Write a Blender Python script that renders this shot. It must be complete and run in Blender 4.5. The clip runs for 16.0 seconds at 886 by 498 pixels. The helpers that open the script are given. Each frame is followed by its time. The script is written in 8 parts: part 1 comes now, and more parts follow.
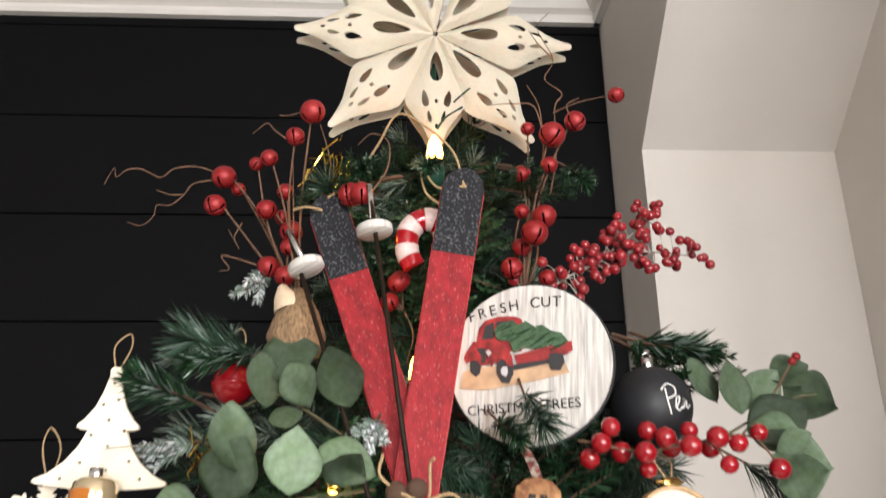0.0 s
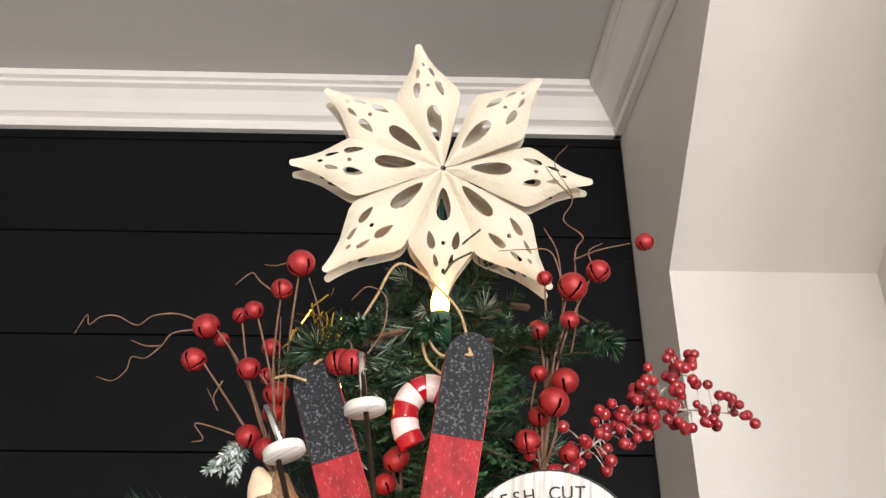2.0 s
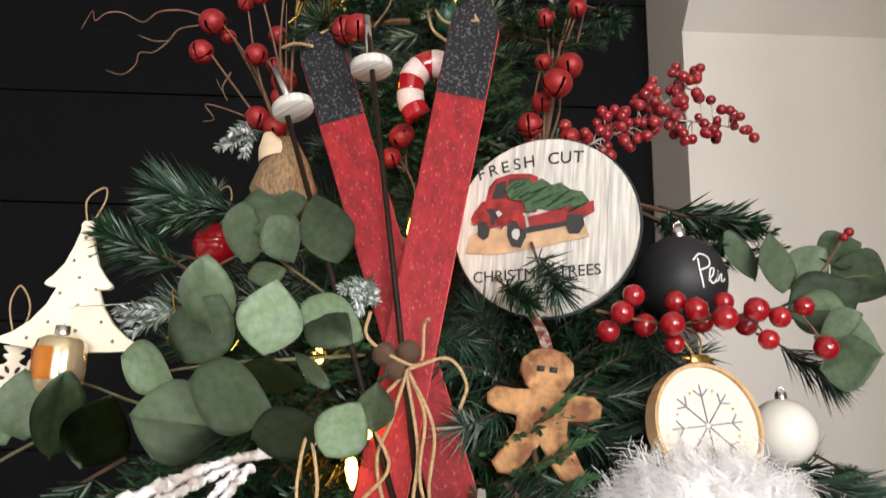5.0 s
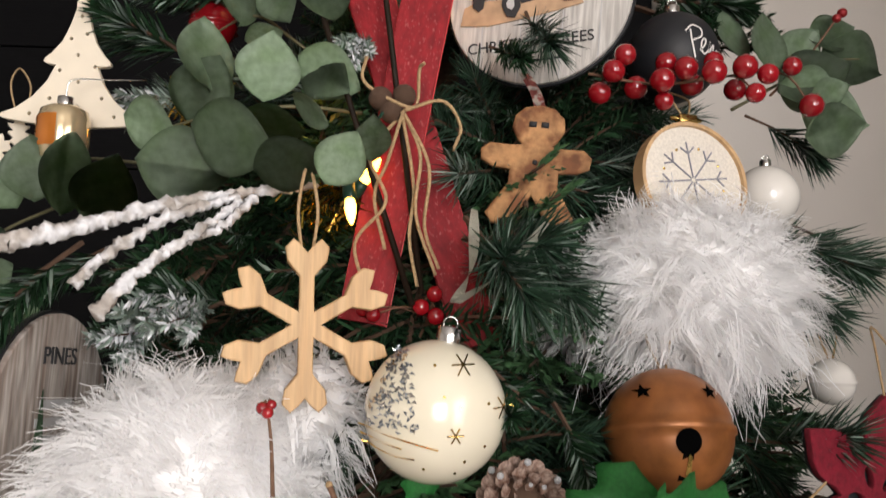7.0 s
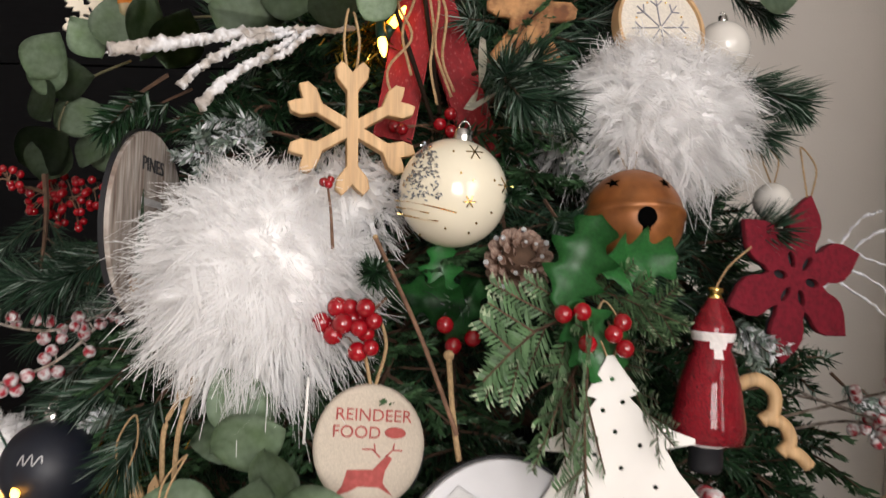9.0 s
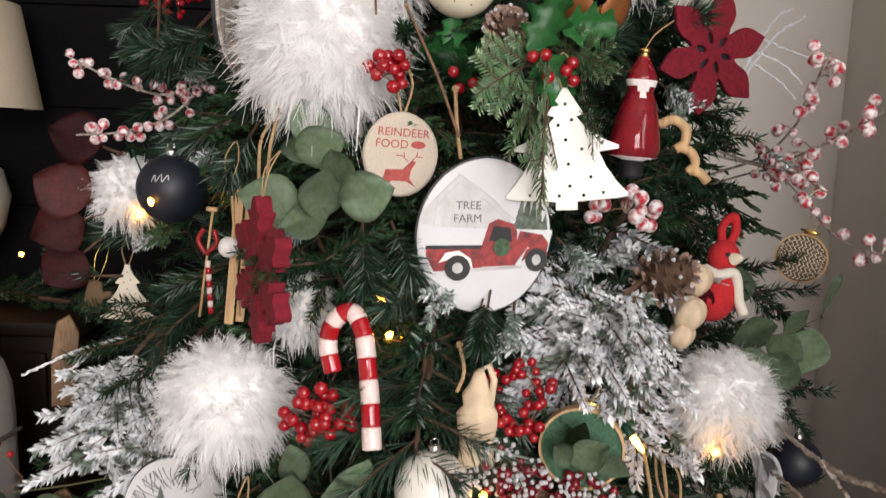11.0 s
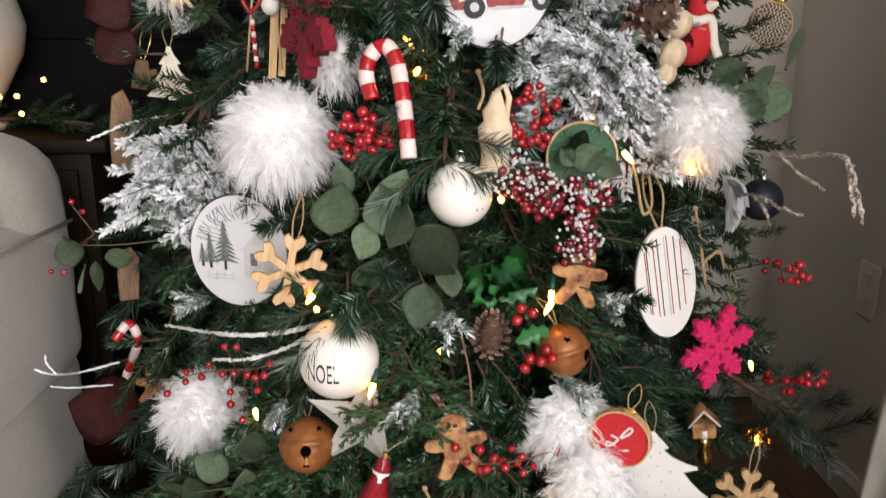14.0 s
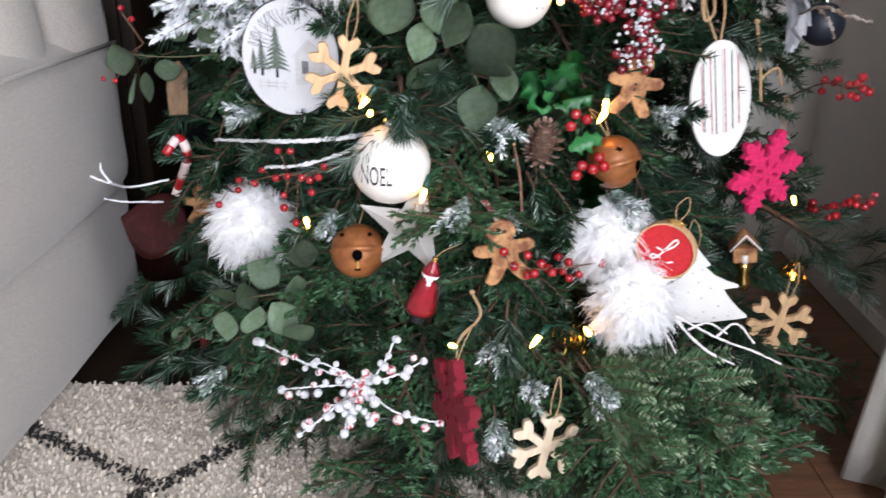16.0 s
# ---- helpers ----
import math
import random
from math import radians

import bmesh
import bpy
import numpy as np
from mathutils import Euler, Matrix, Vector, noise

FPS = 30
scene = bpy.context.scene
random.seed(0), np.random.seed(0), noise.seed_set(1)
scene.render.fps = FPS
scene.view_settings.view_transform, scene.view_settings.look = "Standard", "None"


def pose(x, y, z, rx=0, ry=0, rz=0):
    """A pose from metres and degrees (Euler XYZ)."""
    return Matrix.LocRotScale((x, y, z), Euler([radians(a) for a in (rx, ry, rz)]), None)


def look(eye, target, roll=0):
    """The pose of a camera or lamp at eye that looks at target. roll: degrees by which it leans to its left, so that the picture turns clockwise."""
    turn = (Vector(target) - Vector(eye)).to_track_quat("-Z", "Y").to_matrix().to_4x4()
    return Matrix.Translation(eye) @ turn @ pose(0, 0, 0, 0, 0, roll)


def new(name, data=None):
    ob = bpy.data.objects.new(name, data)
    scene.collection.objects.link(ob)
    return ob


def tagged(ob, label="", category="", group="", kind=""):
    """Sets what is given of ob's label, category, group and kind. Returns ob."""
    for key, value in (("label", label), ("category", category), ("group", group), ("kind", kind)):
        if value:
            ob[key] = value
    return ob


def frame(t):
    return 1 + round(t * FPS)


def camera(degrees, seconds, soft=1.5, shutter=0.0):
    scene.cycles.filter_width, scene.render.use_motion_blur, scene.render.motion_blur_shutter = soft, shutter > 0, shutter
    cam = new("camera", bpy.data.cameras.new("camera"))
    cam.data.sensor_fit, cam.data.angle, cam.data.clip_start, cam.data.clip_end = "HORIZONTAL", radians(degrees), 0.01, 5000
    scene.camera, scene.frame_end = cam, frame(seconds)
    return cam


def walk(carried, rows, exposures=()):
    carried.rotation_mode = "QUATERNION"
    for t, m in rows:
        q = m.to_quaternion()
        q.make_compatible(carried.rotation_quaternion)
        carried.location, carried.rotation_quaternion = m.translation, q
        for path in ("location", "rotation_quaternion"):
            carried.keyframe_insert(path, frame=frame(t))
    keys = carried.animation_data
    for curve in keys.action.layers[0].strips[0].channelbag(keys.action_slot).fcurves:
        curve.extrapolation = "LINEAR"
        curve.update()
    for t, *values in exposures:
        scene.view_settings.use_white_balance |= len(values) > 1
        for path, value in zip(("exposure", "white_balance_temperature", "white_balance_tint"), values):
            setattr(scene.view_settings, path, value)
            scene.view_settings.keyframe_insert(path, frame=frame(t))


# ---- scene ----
cam = camera(57.7, 16.0, soft=1.4, shutter=0.4)
METRES, EYE, TILT, LEAN, TURN = 1.28, 1.51, 19.5, 0.7, -3.0
EXPOSURES = [(0.0, 0.15, 6300, 12), (0.6, 0.36, 6300, 12), (1.2, 0.38, 6300, 12), (4.0, 0.24, 6400, 11), (6.5, -0.46, 6450, 14), (8.5, -0.66, 6600, 15), (10.0, -0.56, 6550, 14), (12.5, -0.34, 6500, 15), (14.5, -0.22, 6250, 14), (16.0, 0.05, 5700, 14)]
ROWS = [
    (0.0, 0.0, 0.0, 0.0, 0.0, 0.0, 0.0),
    (0.5, -0.0065, 0.0483, 0.0216, -0.35, 3.39, 0.14),
    (1.0, 0.0047, 0.0729, 0.0431, -0.34, 5.71, 0.29),
    (1.5, 0.0071, 0.0781, 0.0545, 0.67, 6.94, 0.12),
    (2.0, 0.0115, 0.0757, 0.0537, 1.53, 6.52, -0.31),
    (2.5, 0.013, 0.0785, 0.0346, 1.82, 4.91, -0.78),
    (3.0, 0.0117, 0.0809, 0.0221, 1.7, 2.9, -1.03),
    (3.5, 0.0131, 0.0782, 0.0082, 1.7, 0.85, -1.21),
    (4.0, 0.0135, 0.0777, -0.0115, 2.07, -1.47, -1.39),
    (6.5, 0.0182, 0.0472, -0.0991, 1.9, -11.87, -1.3),
    (7.0, 0.0189, 0.04, -0.1209, 1.84, -13.45, -1.38),
    (7.5, 0.016, 0.0374, -0.1372, 1.72, -14.88, -1.53),
    (8.0, 0.008, 0.0146, -0.1525, 1.48, -16.03, -1.54),
    (8.5, -0.001, -0.0307, -0.158, 1.23, -17.06, -1.28),
    (9.0, 0.0131, -0.0889, -0.1614, 1.66, -18.23, -1.21),
    (9.5, 0.03, -0.1601, -0.1591, 2.77, -20.21, -1.68),
    (10.0, 0.0399, -0.2222, -0.1645, 3.92, -23.17, -1.46),
    (12.5, 0.0012, -0.444, -0.1767, 2.06, -30.79, -1.59),
    (13.0, -0.0047, -0.4693, -0.1902, 1.87, -31.74, -1.39),
    (13.5, -0.0058, -0.4963, -0.2179, 1.63, -33.44, -0.98),
    (14.0, 0.0002, -0.5156, -0.2346, 1.21, -35.38, -0.72),
    (14.5, 0.0048, -0.5335, -0.2525, 0.62, -37.5, -0.59),
    (15.0, 0.0054, -0.5526, -0.269, 0.18, -39.91, -0.67),
    (15.5, -0.0018, -0.5685, -0.2827, 0.45, -42.38, -1.09),
    (16.0, -0.0283, -0.5716, -0.2916, 3.34, -43.77, -0.89),
]
walk(cam, [(t, pose(0, 0, EYE, TILT, LEAN, TURN) @ pose(METRES * x, METRES * y, METRES * z, 90 + pitch, roll, yaw)) for t, x, y, z, yaw, pitch, roll in ROWS],
     exposures=EXPOSURES)

# ---- light ----
world = bpy.data.worlds.new("world")
scene.world = world
world.use_nodes = True
sky = world.node_tree.nodes.new("ShaderNodeTexSky")
sky.sky_type, sky.sun_disc = "NISHITA", False
sky.sun_elevation, sky.sun_rotation = radians(35), radians(150)
world.node_tree.links.new(sky.outputs[0], world.node_tree.nodes["Background"].inputs[0])
world.node_tree.nodes["Background"].inputs[1].default_value = 0.1


def area_light(name, m, sx, sy, watts, colour):
    data = bpy.data.lights.new(name, "AREA")
    data.shape, data.size, data.size_y, data.energy, data.color = "RECTANGLE", sx, sy, watts, colour
    ob = new(name, data)
    ob.matrix_world = m
    return ob


# daylight in the window openings behind the viewer and in the wall beside him
area_light("window_light_back", look((0.42, -2.92, 1.65), (0.05, 0, 1.45)), 1.2, 1.5, 130, (1.0, 0.97, 0.93))
area_light("window_light_side", look((1.62, -1.2, 1.5), (-0.2, -0.4, 1.3)), 1.5, 1.5, 62, (1.0, 0.97, 0.94))

# ---- materials ----
MATS = {}


def mat(name, colour, rough=0.6, metal=0.0, var=0.15, scale=30.0, bump=0.0, bump_scale=None, second=None, mix_scale=None,
        sharp=0.15, island=0.0, ob_random=0.0, emit=None, emit_strength=0.0, sheen=0.0, spec=0.5, coat=0.0, transmission=0.0, stretch=(1, 1, 1), subsurface=0.0, shift=0.52):
    """A procedural surface: base colour with grain, larger patches of a second colour, relief."""
    if name in MATS:
        return MATS[name]
    m = bpy.data.materials.new(name)
    m.use_nodes = True
    n, l = m.node_tree.nodes, m.node_tree.links
    b = n["Principled BSDF"]
    tc = n.new("ShaderNodeTexCoord")
    mp = n.new("ShaderNodeMapping")
    mp.inputs["Scale"].default_value = stretch
    l.new(tc.outputs["Object"], mp.inputs[0])
    fine = n.new("ShaderNodeTexNoise")
    fine.inputs["Scale"].default_value, fine.inputs["Detail"].default_value = scale, 6
    l.new(mp.outputs[0], fine.inputs["Vector"])
    ramp = n.new("ShaderNodeMapRange")
    ramp.inputs[1].default_value, ramp.inputs[2].default_value = 0.3, 0.7
    ramp.inputs[3].default_value, ramp.inputs[4].default_value = 1 - var, 1 + var
    l.new(fine.outputs[0], ramp.inputs[0])
    col = n.new("ShaderNodeRGB")
    col.outputs[0].default_value = (*colour, 1)
    out = col.outputs[0]
    if second:
        big = n.new("ShaderNodeTexNoise")
        big.inputs["Scale"].default_value, big.inputs["Detail"].default_value = mix_scale or scale / 6, 5
        l.new(mp.outputs[0], big.inputs["Vector"])
        edge = n.new("ShaderNodeMapRange")
        edge.inputs[1].default_value, edge.inputs[2].default_value = shift - sharp, shift + sharp
        l.new(big.outputs[0], edge.inputs[0])
        mx = n.new("ShaderNodeMix")
        mx.data_type = "RGBA"
        l.new(edge.outputs[0], mx.inputs[0])
        l.new(out, mx.inputs[6])
        mx.inputs[7].default_value = (*second, 1)
        out = mx.outputs[2]
    hsv = n.new("ShaderNodeHueSaturation")
    l.new(out, hsv.inputs["Color"])
    value = ramp.outputs[0]
    for amount, node, socket in ((island, "ShaderNodeNewGeometry", "Random Per Island"), (ob_random, "ShaderNodeObjectInfo", "Random")):
        if amount:
            src = n.new(node)
            rr = n.new("ShaderNodeMapRange")
            rr.inputs[3].default_value, rr.inputs[4].default_value = 1 - amount, 1 + amount
            l.new(src.outputs[socket], rr.inputs[0])
            mul = n.new("ShaderNodeMath")
            mul.operation = "MULTIPLY"
            l.new(value, mul.inputs[0])
            l.new(rr.outputs[0], mul.inputs[1])
            value = mul.outputs[0]
    l.new(value, hsv.inputs["Value"])
    l.new(hsv.outputs[0], b.inputs["Base Color"])
    b.inputs["Roughness"].default_value, b.inputs["Metallic"].default_value = rough, metal
    b.inputs["Specular IOR Level"].default_value = spec
    b.inputs["Sheen Weight"].default_value, b.inputs["Coat Weight"].default_value = sheen, coat
    b.inputs["Transmission Weight"].default_value = transmission
    if subsurface:
        b.inputs["Subsurface Weight"].default_value = subsurface
        b.inputs["Subsurface Scale"].default_value = 0.01
    if emit:
        b.inputs["Emission Color"].default_value = (*emit, 1)
        b.inputs["Emission Strength"].default_value = emit_strength
    if bump:
        bp = n.new("ShaderNodeBump")
        bp.inputs["Strength"].default_value, bp.inputs["Distance"].default_value = bump, 0.002
        src = fine
        if bump_scale:
            src = n.new("ShaderNodeTexNoise")
            src.inputs["Scale"].default_value, src.inputs["Detail"].default_value = bump_scale, 4
            l.new(mp.outputs[0], src.inputs["Vector"])
        l.new(src.outputs[0], bp.inputs["Height"])
        l.new(bp.outputs[0], b.inputs["Normal"])
    MATS[name] = m
    return m


PAINT = mat("warm_white_paint", (0.70, 0.66, 0.61), 0.7, var=0.02, scale=8, bump=0.15, bump_scale=220)
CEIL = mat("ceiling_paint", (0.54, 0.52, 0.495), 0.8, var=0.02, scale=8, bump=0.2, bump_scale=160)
TRIM = mat("white_gloss_trim", (0.70, 0.67, 0.63), 0.35, var=0.02, scale=10)
BLACKBOARD = mat("black_painted_board", (0.0035, 0.0035, 0.0042), 0.6, var=0.25, scale=25, bump=0.25, stretch=(1, 8, 8), spec=0.1)
WOODFLOOR = mat("brown_wood_floor", (0.17, 0.085, 0.045), 0.4, var=0.3, scale=18, bump=0.1, stretch=(1, 12, 1), second=(0.11, 0.055, 0.03), mix_scale=3, ob_random=0.2)
FABRIC = mat("grey_beige_linen", (0.36, 0.33, 0.29), 0.95, var=0.12, scale=260, bump=0.5, second=(0.34, 0.315, 0.28), mix_scale=6, sheen=0.3)
SHADE = mat("cream_lamp_shade", (0.72, 0.62, 0.47), 0.9, var=0.05, scale=200, bump=0.2)
CERAMIC = mat("cream_ceramic", (0.62, 0.58, 0.50), 0.3, var=0.05, scale=20)
DARKWOOD = mat("dark_brown_wood", (0.014, 0.008, 0.004), 0.6, spec=0.2, var=0.3, scale=20, stretch=(1, 9, 9), bump=0.1)
CURTAIN = mat("white_linen_curtain", (0.72, 0.69, 0.63), 0.95, var=0.05, scale=300, bump=0.3, sheen=0.2)
NEEDLE = mat("green_needle", (0.014, 0.041, 0.017), 0.5, var=0.2, scale=12, island=0.55, ob_random=0.15, spec=0.2)
NEEDLE_LONG = mat("long_pine_needle", (0.026, 0.056, 0.034), 0.4, var=0.2, scale=12, island=0.6, ob_random=0.2, spec=0.22)
CEDAR = mat("cedar_green", (0.040, 0.098, 0.038), 0.5, var=0.25, scale=14, island=0.4, ob_random=0.15)
FROSTED = mat("frosted_needle", (0.20, 0.26, 0.22), 0.7, var=0.3, scale=40, island=0.6)
FLOCK = mat("flocked_needle", (0.82, 0.84, 0.87), 0.9, var=0.1, scale=60, island=0.2, second=(0.16, 0.21, 0.16), mix_scale=30, sharp=0.04, shift=0.58)
BARK = mat("brown_bark", (0.09, 0.05, 0.03), 0.85, var=0.4, scale=60, bump=0.5, stretch=(1, 1, 4))
TWIG = mat("brown_twig", (0.16, 0.085, 0.05), 0.8, var=0.4, scale=90, bump=0.4)
TWINE = mat("jute_twine", (0.40, 0.27, 0.14), 0.95, var=0.3, scale=400, bump=0.6)
GREENWIRE = mat("dark_green_wire", (0.008, 0.05, 0.03), 0.4, var=0.1)
GOLDFOIL = mat("gold_tinsel", (0.75, 0.52, 0.10), 0.25, 1.0, var=0.2, island=0.4)


# ---- geometry helpers ----
def mesh_of(bm, name, *mats, smooth=True):
    me = bpy.data.meshes.new(name)
    bm.to_mesh(me)
    bm.free()
    for m in mats:
        me.materials.append(m)
    if smooth:
        for p in me.polygons:
            p.use_smooth = True
    return me


def part(name, data, material, parent=None, label="", m=None, smooth=True):
    """Links a bmesh or mesh as one object under a thing."""
    if isinstance(data, bmesh.types.BMesh):
        data = mesh_of(data, name, material, smooth=smooth)
    elif material is not None and not data.materials:
        data.materials.append(material)
    ob = new(name, data)
    if parent is not None:
        ob.parent = parent
    if m is not None:
        ob.matrix_basis = m
    if label:
        ob["label"] = label
    return ob


def thing(name, label, category, m=None, group="", kind=""):
    ob = new(name)
    ob.empty_display_size = 0.02
    if m is not None:
        ob.matrix_basis = m
    return tagged(ob, label, category, group, kind)


def box(bm, x0, y0, z0, x1, y1, z1, bevel=0.0, seg=2):
    r = bmesh.ops.create_cube(bm, size=1, matrix=Matrix.Translation(((x0 + x1) / 2, (y0 + y1) / 2, (z0 + z1) / 2)) @ Matrix.Diagonal((x1 - x0, y1 - y0, z1 - z0, 1)))
    if bevel:
        edges = list({e for v in r["verts"] for e in v.link_edges})
        bmesh.ops.bevel(bm, geom=edges, offset=bevel, segments=seg, affect="EDGES", profile=0.5)
    return bm


def boxed(*a, **k):
    return box(bmesh.new(), *a, **k)


def prism(points, x0, x1):
    """A solid whose section in y and z is the given polygon, from x0 to x1."""
    bm = bmesh.new()
    a = [bm.verts.new((x0, y, z)) for y, z in points]
    b = [bm.verts.new((x1, y, z)) for y, z in points]
    bm.faces.new(a)
    bm.faces.new(b[::-1])
    for i in range(len(points)):
        j = (i + 1) % len(points)
        bm.faces.new((a[i], b[i], b[j], a[j]))
    bmesh.ops.recalc_face_normals(bm, faces=bm.faces)
    return bm


def lathe(profile, seg=32, bm=None, cap=True):
    """A solid of revolution round z; profile: (radius, z) from bottom to top."""
    bm = bm or bmesh.new()
    rings = []
    for r, z in profile:
        if r < 1e-6:
            rings.append([bm.verts.new((0, 0, z))])
        else:
            rings.append([bm.verts.new((r * math.cos(2 * math.pi * i / seg), r * math.sin(2 * math.pi * i / seg), z)) for i in range(seg)])
    for a, b in zip(rings, rings[1:]):
        for i in range(seg):
            j = (i + 1) % seg
            if len(a) == 1 and len(b) > 1:
                bm.faces.new((a[0], b[j], b[i]))
            elif len(b) == 1 and len(a) > 1:
                bm.faces.new((a[i], a[j], b[0]))
            elif len(a) > 1:
                bm.faces.new((a[i], a[j], b[j], b[i]))
    bmesh.ops.recalc_face_normals(bm, faces=bm.faces)
    return bm


def ball(r, seg=32, squash=1.0, bm=None):
    n = seg // 2
    return lathe([(r * math.sin(math.pi * i / n) if 0 < i < n else 0, -r * squash * math.cos(math.pi * i / n)) for i in range(n + 1)], seg, bm)


def tube(points, radius, seg=6, bm=None, taper=1.0):
    """A round rod along points; its radius falls to radius * taper."""
    bm = bm or bmesh.new()
    pts = [Vector(p) for p in points]
    prev, n = None, len(pts)
    up = Vector((0.31, 0.22, 0.93))
    for i, p in enumerate(pts):
        d = (pts[min(i + 1, n - 1)] - pts[max(i - 1, 0)]).normalized()
        side = d.cross(up)
        if side.length < 0.05:
            side = d.cross(Vector((1, 0, 0)))
        side.normalize()
        other = d.cross(side)
        r = radius * (1 + (taper - 1) * i / max(1, n - 1))
        ring = [bm.verts.new(p + r * (math.cos(2 * math.pi * k / seg) * side + math.sin(2 * math.pi * k / seg) * other)) for k in range(seg)]
        if prev:
            for k in range(seg):
                bm.faces.new((prev[k], prev[(k + 1) % seg], ring[(k + 1) % seg], ring[k]))
        else:
            bm.faces.new(ring[::-1])
        prev = ring
    bm.faces.new(prev)
    return bm


def bend(points, n=8):
    """A smooth line through points (Catmull-Rom)."""
    p = [Vector(q) for q in points]
    p = [2 * p[0] - p[1]] + p + [2 * p[-1] - p[-2]]
    out = []
    for i in range(1, len(p) - 2):
        for k in range(n):
            t = k / n
            a, b, c, d = p[i - 1], p[i], p[i + 1], p[i + 2]
            out.append(0.5 * (2 * b + (c - a) * t + (2 * a - 5 * b + 4 * c - d) * t * t + (3 * b - a - 3 * c + d) * t ** 3))
    out.append(p[-2])
    return out


def flat(outlines, thick, bevel=0.0, name="flat"):
    """A flat plate in the x-z plane, its face towards -y; the first outline is the edge, the others are holes."""
    cu = bpy.data.curves.new(name, "CURVE")
    cu.dimensions, cu.fill_mode, cu.extrude, cu.bevel_depth, cu.bevel_resolution = "2D", "BOTH", max(thick / 2 - bevel, 0.0001), bevel, 2
    cu.offset = -bevel
    for line in outlines:
        s = cu.splines.new("POLY")
        s.points.add(len(line) - 1)
        for q, (x, y) in zip(s.points, line):
            q.co = (x, y, 0, 1)
        s.use_cyclic_u = True
    ob = bpy.data.objects.new(name, cu)
    me = bpy.data.meshes.new_from_object(ob)
    bpy.data.objects.remove(ob)
    bpy.data.curves.remove(cu)
    me.materials.clear()
    me.transform(Matrix.Rotation(math.pi / 2, 4, "X"))
    return me


def weld(me):
    """Joins the faces and rim of a plate into one closed shell."""
    bm = bmesh.new()
    bm.from_mesh(me)
    bmesh.ops.remove_doubles(bm, verts=bm.verts, dist=1e-6)
    bm.to_mesh(me)
    bm.free()
    return me


def lettering(text, size, material, parent, m, thick=0.0004, name="lettering"):
    cu = bpy.data.curves.new(name, "FONT")
    cu.body, cu.size, cu.extrude, cu.align_x, cu.align_y = text, size, thick, "CENTER", "CENTER"
    ob = bpy.data.objects.new(name, cu)
    me = bpy.data.meshes.new_from_object(ob)
    bpy.data.objects.remove(ob)
    bpy.data.curves.remove(cu)
    me.materials.clear()
    me.transform(Matrix.Rotation(math.pi / 2, 4, "X"))
    return part(name, me, material, parent, m=m)


def ellipse(cx, cy, rx, ry, n=20, turn=0.0):
    c, s = math.cos(turn), math.sin(turn)
    return [(cx + rx * math.cos(a) * c - ry * math.sin(a) * s, cy + rx * math.cos(a) * s + ry * math.sin(a) * c) for a in (2 * math.pi * i / n for i in range(n))]


def cloud(verts, faces, name, *mats, smooth=False, slots=None):
    me = bpy.data.meshes.new(name)
    me.from_pydata(verts, [], faces)
    for m in mats:
        me.materials.append(m)
    if slots is not None:
        me.polygons.foreach_set("material_index", slots)
    me.update()
    return me

# ---- the room ----
BACK, SIDE, CEILING = 1.72, 0.92, 2.84


def structure(name, bm, material, label, category="wall", smooth=False):
    return tagged(part(name, bm, material, smooth=smooth), label, category, kind="structure")


floor = structure("floor", boxed(-3.2, -3.2, -0.12, 2.6, 2.0, -0.006), DARKWOOD, "dark brown wooden floor", "floor")
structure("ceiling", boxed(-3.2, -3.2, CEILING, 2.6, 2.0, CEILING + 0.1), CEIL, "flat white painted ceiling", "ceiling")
wall_back = structure("wall_back", boxed(-3.2, BACK + 0.016, 0, 0.505, BACK + 0.15, CEILING), BLACKBOARD, "black shiplap feature wall behind the tree")
structure("wall_nook", prism([(1.495, 0), (1.87, 0), (1.87, CEILING - 0.002), (0.815, CEILING - 0.002), (1.495, 2.264)], 0.505, 1.06), PAINT,
          "warm white wall of a nook with a sloping upper part")
# the wall beside the nook stops short of the window in it
structure("wall_side", boxed(SIDE, -0.1, 0, SIDE + 0.14, 1.494, CEILING - 0.003), PAINT, "warm white side wall with a low baseboard")
structure("wall_return", boxed(SIDE + 0.14, -0.1, 0, 1.75, 0.04, CEILING), PAINT, "short warm white wall beside the window bay")
# added out of view: keeps the back window's light off the lower side wall
structure("wall_low", boxed(0.70, -0.16, 0, 1.06, -0.102, 1.45), PAINT, "unseen half-height warm white panel added to shade the side wall")
bm = bmesh.new()
for y0, y1, z0, z1 in ((-3.1, -2.0, 0, CEILING), (-0.4, -0.1, 0, CEILING), (-2.0, -0.4, 0, 0.7), (-2.0, -0.4, 2.3, CEILING)):
    box(bm, 1.75, y0, z0, 1.9, y1, z1)
structure("wall_window_side", bm, PAINT, "warm white wall with a tall window opening")
bm = bmesh.new()
for x0, x1, z0, z1 in ((-3.1, -0.25, 0, CEILING), (1.1, 1.9, 0, CEILING), (-0.25, 1.1, 0, 0.85), (-0.25, 1.1, 2.45, CEILING)):
    box(bm, x0, -3.15, z0, x1, -3.0, z1)
structure("wall_front", bm, PAINT, "warm white wall with a wide window opening")
structure("wall_left", boxed(-3.2, -3.0, 0, -3.05, 1.73, CEILING), PAINT, "warm white wall")

